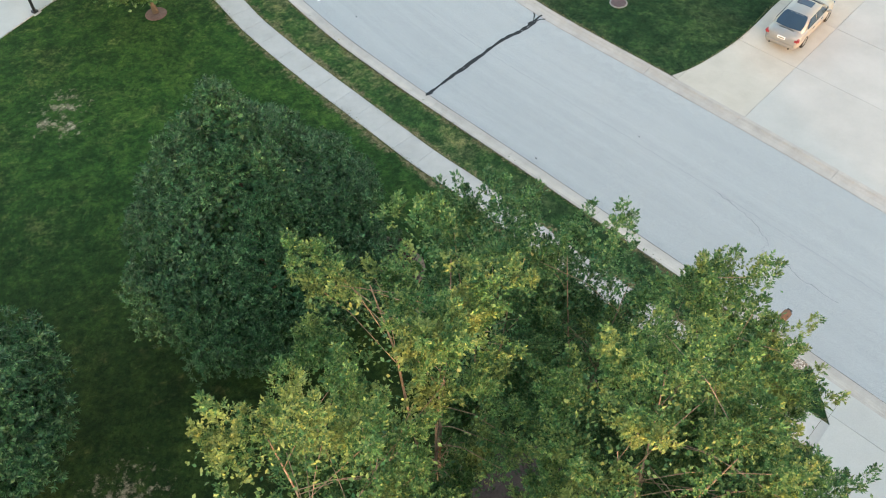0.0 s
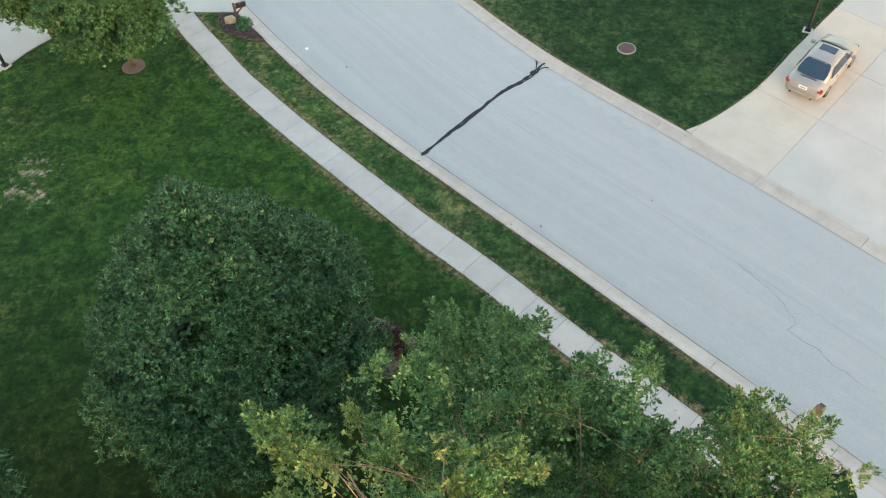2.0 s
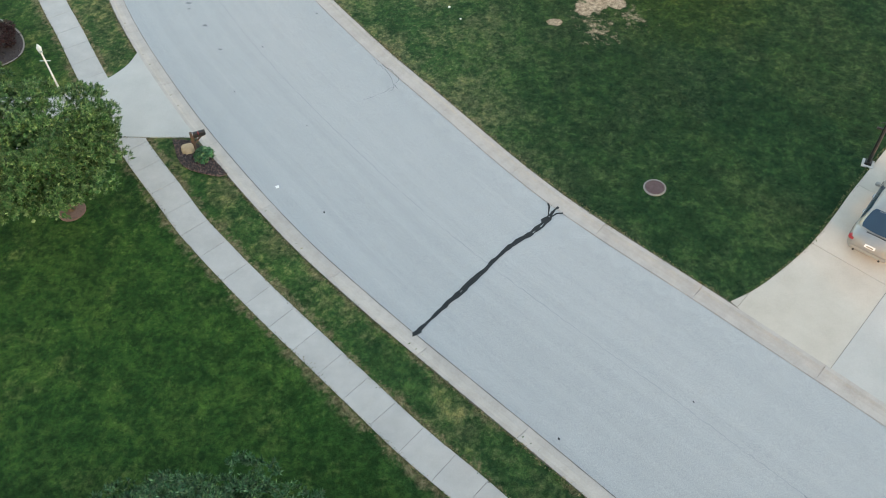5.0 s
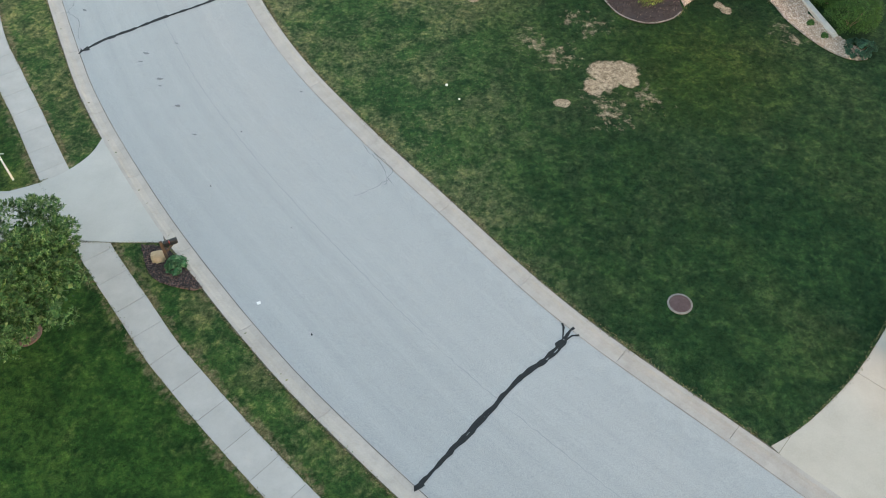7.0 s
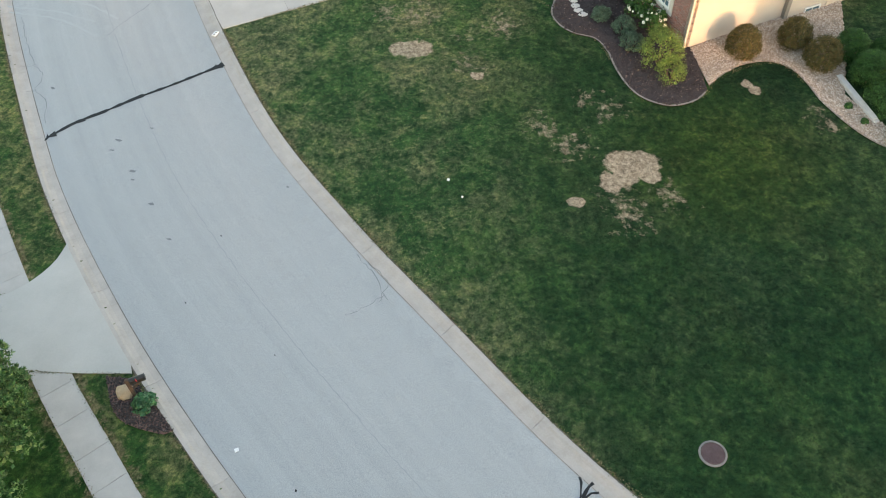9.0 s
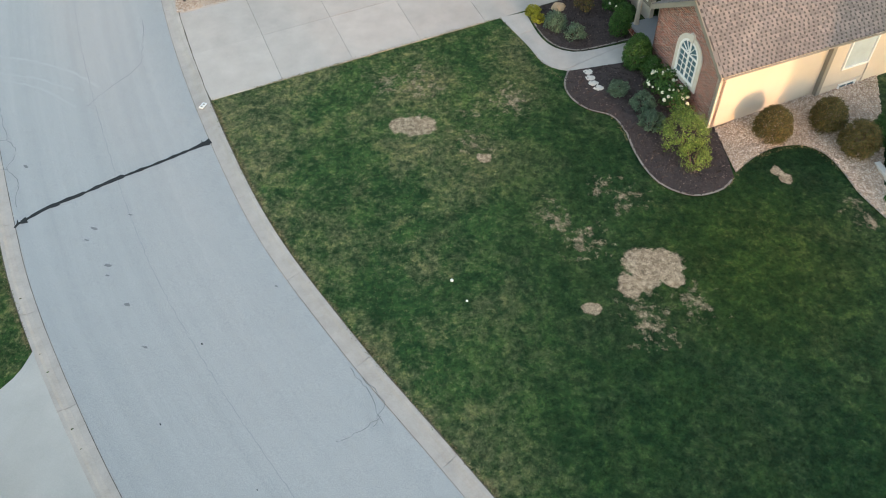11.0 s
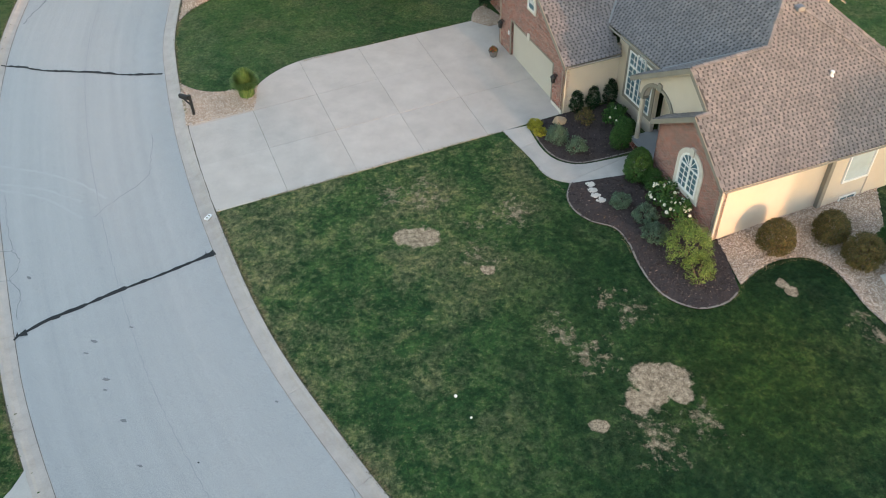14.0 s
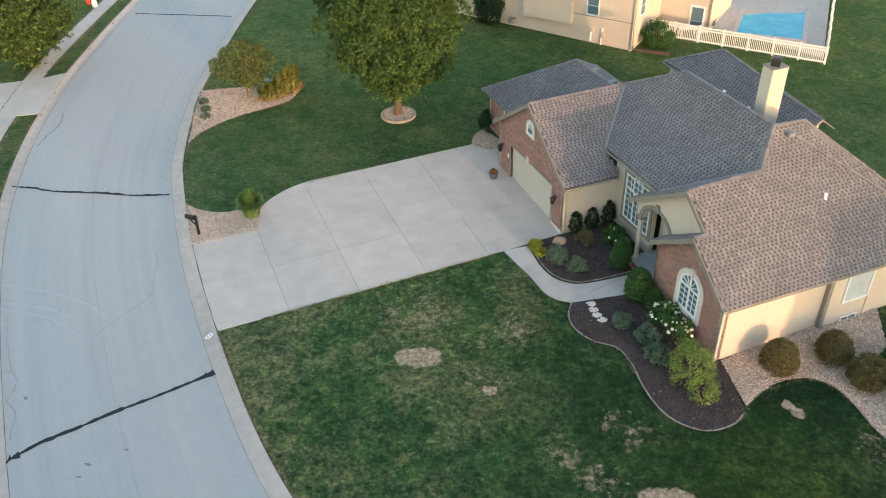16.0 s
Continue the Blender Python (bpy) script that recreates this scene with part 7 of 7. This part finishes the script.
# ---- street things ----
def boulder(label, x, y, r, seed, mat=None, flat=0.7, name="boulder"):
    bm = B()
    bmesh.ops.create_icosphere(bm, subdivisions=2, radius=r)
    for v in bm.verts:
        k = 1 + 0.28 * noise.noise(v.co * (1.6 / r) + Vector((seed, 0, 0)))
        v.co = Vector((v.co.x * k, v.co.y * k * 0.85, max(-0.3 * r, v.co.z * k * flat)))
    ob = link(name, bm, mat or ROCK)
    ob.location = (x, y, gz(x, y) + 0.25 * r)
    return tagged(ob, label, "rock")


boulder("tan sandstone boulder beside a mailbox", -11.15, 39.55, 0.36, 3)
boulder("tan boulder in the mulch", 6.05, 66.1, 0.36, 5)
for k, (x, y) in enumerate([(7.04, 61.2), (7.10, 60.78), (7.2, 60.4), (7.4, 60.08)]):
    boulder("flat pale stepping stone in dark mulch", x, y, 0.24, 8 + k, STONE, 0.16, "stepping_stone")


def mailbox(x, y, turn, wood, label, style):
    root = thing("mailbox", label, "mailbox", x, y, None, turn)
    part("post", box(B(), -0.06, 0.06, -0.06, 0.06, -0.3, 1.25, 0.01), wood, root)
    part("arm", box(B(), -0.045, 0.55, -0.045, 0.045, 0.92, 1.0, 0.01), wood, root)
    part("brace", obox(B(), Vector((0.05, 0, 0.62)), Vector((0.75, 0, 0.66)), Vector((-0.66, 0, 0.75)), Vector((0, 1, 0)), 0, 0.45, -0.03, 0.03, -0.03, 0.03), wood, root)
    bm = B()
    prof = [(-0.1, 0), (0.1, 0), (0.1, 0.12)] + [(0.1 * math.cos(a), 0.12 + 0.1 * math.sin(a)) for a in (0.5, 1.05, 1.57, 2.1, 2.64)] + [(-0.1, 0.12)]
    if style == "house":
        root.scale = (1.0, 1.0, 0.82)
        prof = [(-0.15, 0), (0.15, 0), (0.15, 0.16), (0, 0.3), (-0.15, 0.16)]
    a = [bm.verts.new((0.08, p, 1.0 + q)) for p, q in prof]
    b = [bm.verts.new((0.6, p, 1.0 + q)) for p, q in prof]
    bm.faces.new(a)
    bm.faces.new(b[::-1])
    for i in range(len(prof)):
        j = (i + 1) % len(prof)
        bm.faces.new((a[i], a[j], b[j], b[i]))
    bodym = wood if style == "house" else BLACK
    body = part("box", bm, bodym, root)
    part("door", box(B(), 0.6, 0.72 if style == "house" else 0.615, -0.1, 0.1, 1.0, 1.2, 0.01), BLACK, body)
    part("flag", box(B(), 0.3, 0.33, -0.125, -0.105, 1.1, 1.3), RED if style != "house" else BLACK, body)
    return root


mailbox(-10.72, 39.38, 22, WOOD_DARK, "black mailbox on a dark wooden post with an arm", "tin")
mailbox(-13.3, 67.35, 160, BLACK, "black mailbox on a dark post in gravel", "tin")
mailbox(12.75, 16.45, 44, WOOD, "cedar-wood mailbox with a roof over the kerb", "house")


def hoop(x, y, turn, label):
    """A basketball hoop on a black pole."""
    root = thing("basketball_hoop", label, "basketball hoop", x, y, None, turn)
    part("base_plate", box(B(), -0.24, 0.24, -0.24, 0.24, -0.05, 0.05, 0.01), CONCRETE_NEW, root, "pale square footing")
    part("pole", tube(B(), [(0, 0, 0), (0, 0, 3.2)], [0.085, 0.075], 8), BLACK, root)
    part("anchor", box(B(), -0.14, 0.14, -0.14, 0.14, 0.04, 0.16, 0.01), BLACK, root)
    for z in (3.15, 2.7):
        for s in (-0.06, 0.06):
            part("arm", tube(B(), [(0, s, z), (0.75, s, z + 0.12)], 0.028, 6), BLACK, root)
    part("strut", tube(B(), [(-0.25, 0, 2.2), (0.6, 0, 2.85)], 0.022, 6), BLACK, root)
    part("crank", box(B(), -0.3, -0.08, -0.03, 0.03, 1.9, 2.0), BLACK, root)
    board = part("backboard", box(B(), 0.76, 0.8, -0.7, 0.7, 2.75, 3.75, 0.01), WHITE, root)
    ring = [(1.05 + 0.23 * math.cos(2 * math.pi * k / 20), 0.23 * math.sin(2 * math.pi * k / 20), 3.02) for k in range(21)]
    part("rim", tube(B(), ring, 0.014, 5), ORANGE, board)
    part("bracket", box(B(), 0.8, 0.86, -0.08, 0.08, 2.95, 3.08), ORANGE, board)
    net = B()
    for k in range(10):
        a = 2 * math.pi * k / 10
        tube(net, [(1.05 + 0.23 * math.cos(a), 0.23 * math.sin(a), 3.0), (1.05 + 0.14 * math.cos(a + 0.4), 0.14 * math.sin(a + 0.4), 2.6)], 0.008, 4)
    part("net", net, WHITE, board)
    return root


hoop(18.22, 37.95, -28, "black-poled basketball hoop beside the driveway")
hoop(-22.1, 36.35, 150, "black-poled basketball hoop beside the pale driveway")


def lamp_post(x, y):
    root = thing("lamp_post", "white yard lamp post with a lantern and crossbar", "lamp post", x, y)
    part("pole", tube(B(), [(0, 0, -0.1), (0, 0, 2.0)], [0.05, 0.04], 10), WHITE, root)
    part("crossbar", tube(B(), [(-0.25, 0, 1.55), (0.25, 0, 1.55)], 0.018, 6), WHITE, root)
    lan = part("lantern", lathe(B(), [(0.05, 2.0), (0.09, 2.06), (0.12, 2.3), (0.05, 2.42), (0.015, 2.5)], 8), WHITE, root)
    part("glass", lathe(B(), [(0.095, 2.09), (0.112, 2.26)], 8), GLASS, lan)
    return root


lamp_post(-18.35, 44.0)

mh = thing("manhole", "rusty iron manhole cover in a concrete ring", "manhole", 9.1, 36.85)
part("ring", lathe(B(), [(0.475, -0.05), (0.475, 0.03), (0.41, 0.04), (0.41, -0.05)], 24), surface("weathered_ring", (0.16, 0.15, 0.135), (0.28, 0.265, 0.24), 5.0, 40.0, 0.9), mh)
lid = part("lid", lathe(B(), [(0.40, -0.02), (0.40, 0.03), (0.37, 0.04), (0.36, 0.032), (0.02, 0.036)], 24), surface("rusty_iron", (0.085, 0.05, 0.05), (0.15, 0.095, 0.09), 6.0, 40.0, 0.7, 0.3, relief=0.01), mh, "rust-brown iron lid")
ribs = B()
for k in range(-3, 4):
    w = math.sqrt(0.32 ** 2 - (0.09 * k) ** 2)
    box(ribs, 0.09 * k - 0.015, 0.09 * k + 0.015, -w, w, 0.03, 0.043)
part("ribs", ribs, lid.data.materials[0], lid)

num = thing("kerb_plate", "white painted number panel on the kerb", "kerb marking", -10.98, 59.4, gz(-10.98, 59.4) + 0.0, 66)
part("panel", box(B(), -0.19, 0.19, -0.10, 0.10, -0.02, 0.035), WHITE, num)
for k in (-0.09, 0.08):
    part("bar", box(B(), k - 0.04, k + 0.04, -0.05, 0.05, 0.035, 0.039), TRIM, num)

# cast ring round the oak
ring = thing("tree_ring", "low ring of tan cast stone round a tree", "planter ring", -3.05, 80.2)
bed("gravel_bed", "tan river gravel inside the cast ring", [(-3.05 + 0.98 * math.cos(0.26 * k), 80.2 + 0.98 * math.sin(0.26 * k)) for k in range(24)], PEBBLE_BED, False, top=0.07, stones=900, seed=12)
RINGSTONE = surface("cast_stone", (0.27, 0.225, 0.165), (0.37, 0.315, 0.235), 2.5, 40.0, 0.9)
for k in range(12):
    bm, n = B(), 4
    rows = []
    for j in range(n + 1):
        a = 2 * math.pi * (k + 0.006 + 0.988 * j / n) / 12
        rows.append([bm.verts.new((r * math.cos(a), r * math.sin(a), z)) for r, z in ((0.97, -0.1), (0.97, 0.11), (1.0, 0.135), (1.14, 0.135), (1.17, 0.11), (1.17, -0.15))])
    for p, q in zip(rows, rows[1:]):
        for j in range(5):
            bm.faces.new((p[j], p[j + 1], q[j + 1], q[j]))
    for row in (rows[0], rows[-1]):
        bm.faces.new(row)
    part("ring_stone", bm, RINGSTONE, ring)

# block retaining wall beside the gravel
wall = thing("block_wall", "low pale retaining wall of concrete blocks", "retaining wall", 18.6, 55.0)
d = Vector((19.33 - 18.6, 52.1 - 55.0, 0))
L = d.length
u = d.normalized()
for row in range(2):
    for k in range(int(L / 0.42)):
        o = u * (0.42 * k + 0.2 * row)
        part("block", obox(B(), o, u, UP, Vector((-u.y, u.x, 0)), 0.005, 0.415, -0.25 + 0.2 * row + (gz(0, 55 + o.y) - gz(0, 55)), -0.055 + 0.2 * row + (gz(0, 55 + o.y) - gz(0, 55)), -0.13, 0.13), BLOCKS, wall)
part("coping", obox(B(), Vector((0, 0, 0)), Vector((u.x, u.y, (gz(0, 52.1) - gz(0, 55)) / L)), UP, Vector((-u.y, u.x, 0)), 0, L, 0.145, 0.19, -0.135, 0.135), BLOCKS, wall)

pot = thing("flower_pot", "dark glazed planter with red and green leaves by the garage", "planter", 2.87, 72.4)
part("pot", lathe(B(), [(0.17, 0.0), (0.27, 0.35), (0.29, 0.36), (0.29, 0.4), (0.24, 0.4), (0.23, 0.34)], 14), surface("slate_glaze", (0.06, 0.07, 0.08), (0.11, 0.12, 0.135), 4.0, 30.0, 0.5), pot)
rngp = np.random.default_rng(9)
pp, po = clump_points([(0, 0, 0.45)], [0.24], 160, rngp)
quads("plant", leaves(pp, po, 0.12, rngp), LEAF_POT, pot)
for k, (x, y, col) in enumerate([(-30.6, 100.9, ORANGE), (-29.9, 100.2, WHITE)]):
    toy = thing("yard_toy", "small bright plastic toy by the footpath" if k == 0 else "small white plastic toy by the footpath", "toy", x, y)
    part("body", lathe(B(), [(0.22, 0.0), (0.25, 0.4), (0.12, 0.7), (0.1, 1.0)], 10), col, toy)
    part("top", lathe(B(), [(0.1, 0.98), (0.16, 1.1), (0.05, 1.25)], 10), col, toy)
for x, y, s in ((0.48, 49.25, 0.07), (1.05, 48.3, 0.05)):
    bm = B()
    bmesh.ops.create_icosphere(bm, subdivisions=2, radius=s)
    for v in bm.verts:
        v.co.z *= 0.85
    b = link("lawn_ball", bm, WHITE, smooth=True)
    b.location = (x, y, gz(x, y) + s)
    tagged(b, "small white ball lying in the grass", "ball")
sign = thing("garden_box", "small grey utility box behind the grasses", "utility box", -12.2, 84.75)
BOXGREY = surface("box_grey", (0.17, 0.20, 0.22), (0.22, 0.25, 0.27), 3.0, 30.0, 0.8, relief=0.0)
part("box", box(B(), -0.45, 0.45, -0.2, 0.2, 0, 0.45, 0.03), BOXGREY, sign)
part("lid", box(B(), -0.47, 0.47, -0.22, 0.22, 0.45, 0.49, 0.01), BOXGREY, sign)
grill = thing("grill_table", "white garden table inside the fence", "garden table", 18.6, 91.6)
part("top", box(B(), -0.7, 0.7, -0.4, 0.4, 0.68, 0.74, 0.01), WHITE, grill)
for x in (-0.6, 0.6):
    for y in (-0.3, 0.3):
        part("leg", box(B(), x - 0.04, x + 0.04, y - 0.04, y + 0.04, 0, 0.68), WHITE, grill)


# ---- the parked car ----
def car(x, y, turn):
    """A four-door saloon; its nose points along +x."""
    root = thing("car", "champagne silver saloon car parked on the driveway", "car", x, y, gz(x, y) + 0.03, turn)
    def loft(rows, material, name, parent, label="", smooth=True):
        bm = B()
        rings = []
        for sx, ring in rows:
            full = [(w, z) for w, z in ring] + [(-w, z) for w, z in ring[::-1]]
            rings.append([bm.verts.new((sx, w, z)) for w, z in full])
        n = len(rings[0])
        for a, b in zip(rings, rings[1:]):
            for i in range(n):
                bm.faces.new((a[i], a[(i + 1) % n], b[(i + 1) % n], b[i]))
        bm.faces.new(rings[0])
        bm.faces.new(rings[-1][::-1])
        return part(name, bm, material, parent, label, smooth)
    def sec(w, belt, deck, low=0.22):
        return [(w * 0.86, low), (w * 0.97, low + 0.12), (w, 0.52), (w * 0.975, belt - 0.1), (w * 0.92, belt), (w * 0.62, deck), (0.0, deck + 0.02)]
    body = loft([(-2.36, sec(0.66, 0.70, 0.72, 0.36)), (-2.30, sec(0.80, 0.90, 0.93, 0.28)), (-2.1, sec(0.87, 0.96, 1.02)), (-1.5, sec(0.905, 0.96, 1.06)), (-0.6, sec(0.91, 0.94, 1.0)), (0.5, sec(0.91, 0.91, 0.96)), (1.1, sec(0.905, 0.88, 0.96)),
                 (1.7, sec(0.88, 0.80, 0.86)), (2.15, sec(0.80, 0.70, 0.74, 0.26)), (2.36, sec(0.62, 0.58, 0.6, 0.34))], CARPAINT, "body", root)
    top = lambda w0, w1, z: [(w0, 0.92), (w1 * 1.08, z - 0.10), (w1 * 0.94, z - 0.012), (w1 * 0.5, z + 0.02), (0.0, z + 0.028)]
    roof = loft([(-1.85, top(0.82, 0.70, 1.03)), (-1.05, top(0.83, 0.64, 1.40)), (-0.6, top(0.84, 0.64, 1.45)), (0.1, top(0.84, 0.64, 1.45)), (0.45, top(0.83, 0.64, 1.38)), (1.2, top(0.82, 0.68, 0.98))], CARPAINT, "roof", body)
    def panel(name, quad, material, off, label=""):
        q = [Vector(p) for p in quad]
        nrm = (q[1] - q[0]).cross(q[3] - q[0]).normalized()
        if nrm.dot(sum(q, Vector()) / 4 - Vector((-0.3, 0, 0.9))) < 0:
            nrm = -nrm
        return part(name, slab3(B(), [p + nrm * off for p in q], -nrm * 0.03), material, root, label)
    def screen(name, x0, z0, w0, x1, z1, w1, label):
        """A curved screen of glass, bowed outwards, with rounded corners."""
        bm = B()
        rows = []
        for i in range(7):
            f = i / 6
            w = (w0 + (w1 - w0) * f) * (1 - 0.10 * abs(2 * f - 1) ** 4)
            row = []
            for k in range(9):
                g = k / 4 - 1
                sag = 0.10 * (1 - g * g) * (1 if x0 > 0 else -1) * (1 - f)
                row.append(bm.verts.new((x0 + (x1 - x0) * f + sag, w * g, z0 + (z1 - z0) * f + 0.03 * math.sin(math.pi * f) + 0.035 - 0.02 * g * g)))
            rows.append(row)
        for a, b in zip(rows, rows[1:]):
            for k in range(8):
                bm.faces.new((a[k], a[k + 1], b[k + 1], b[k]))
        return part(name, bm, CARGLASS, root, label, True)
    screen("rear_window", -1.80, 1.055, 0.70, -1.0, 1.405, 0.58, "dark blue-tinted rear window")
    screen("windscreen", 1.12, 1.02, 0.70, 0.42, 1.385, 0.58, "dark windscreen")
    for s in (-1, 1):
        panel("side_window", [(-1.35, s * 0.81, 0.99), (-0.36, s * 0.82, 0.97), (-0.42, s * 0.66, 1.34), (-0.98, s * 0.655, 1.31)], CARGLASS, 0.045)
        panel("side_window", [(-0.28, s * 0.82, 0.97), (0.86, s * 0.81, 0.95), (0.40, s * 0.66, 1.31), (-0.34, s * 0.66, 1.34)], CARGLASS, 0.045)
        part("tail_light", box(B(), -2.35, -2.12, s * 0.74 - 0.13, s * 0.74 + 0.13, 0.70, 0.90, 0.05), RED, root, "red tail light")
        part("head_light", box(B(), 1.98, 2.24, s * 0.62 - 0.16, s * 0.62 + 0.16, 0.56, 0.70, 0.03), GLASS, root)
        part("mirror", box(B(), 0.72, 0.88, s * 0.99 - 0.1, s * 0.99 + 0.1, 0.90, 1.05, 0.03), CARPAINT, root)
        part("exhaust", tube(B(), [(-2.38, s * 0.5, 0.30), (-2.1, s * 0.5, 0.30)], 0.04, 8), BLACK, root)
        for dx in (-0.75, 0.25):
            part("door_handle", box(B(), dx - 0.1, dx + 0.1, s * 0.90 - 0.025, s * 0.90 + 0.025, 0.80, 0.83), CHROME, root)
        for wx in (-1.38, 1.36):
            bm = lathe(B(), [(0.19, -0.1), (0.30, -0.11), (0.325, -0.08), (0.325, 0.08), (0.30, 0.11), (0.19, 0.1)], 20)
            bmesh.ops.transform(bm, matrix=pose(wx, s * 0.80, 0.325, 90, 0, 0), verts=bm.verts)
            wh = part("wheel", bm, RUBBER, root, smooth=False)
            bm = lathe(B(), [(0.02, -0.115), (0.06, -0.12), (0.2, -0.1), (0.21, 0.1), (0.06, 0.12), (0.02, 0.115)], 10)
            bmesh.ops.transform(bm, matrix=pose(wx, s * 0.80, 0.325, 90, 0, 0), verts=bm.verts)
            part("rim", bm, CHROME, wh)
    part("sunroof", box(B(), -0.28, 0.22, -0.36, 0.40, 1.462, 1.486, 0.01), CARGLASS, root, "dark glass sunroof")
    part("spoiler_light", box(B(), -1.98, -1.94, -0.38, 0.38, 1.035, 1.055), BLACK, root)
    part("number_plate", box(B(), -2.365, -2.335, -0.2, 0.2, 0.68, 0.82), WHITE, root, "white plate with an unreadable bar")
    part("plate_bar", box(B(), -2.372, -2.366, -0.14, 0.14, 0.72, 0.78), TRIM, root)
    part("bumper", box(B(), -2.40, -2.28, -0.72, 0.72, 0.36, 0.58, 0.05), CARPAINT, root)
    return root


car(17.97, 34.7, 51)
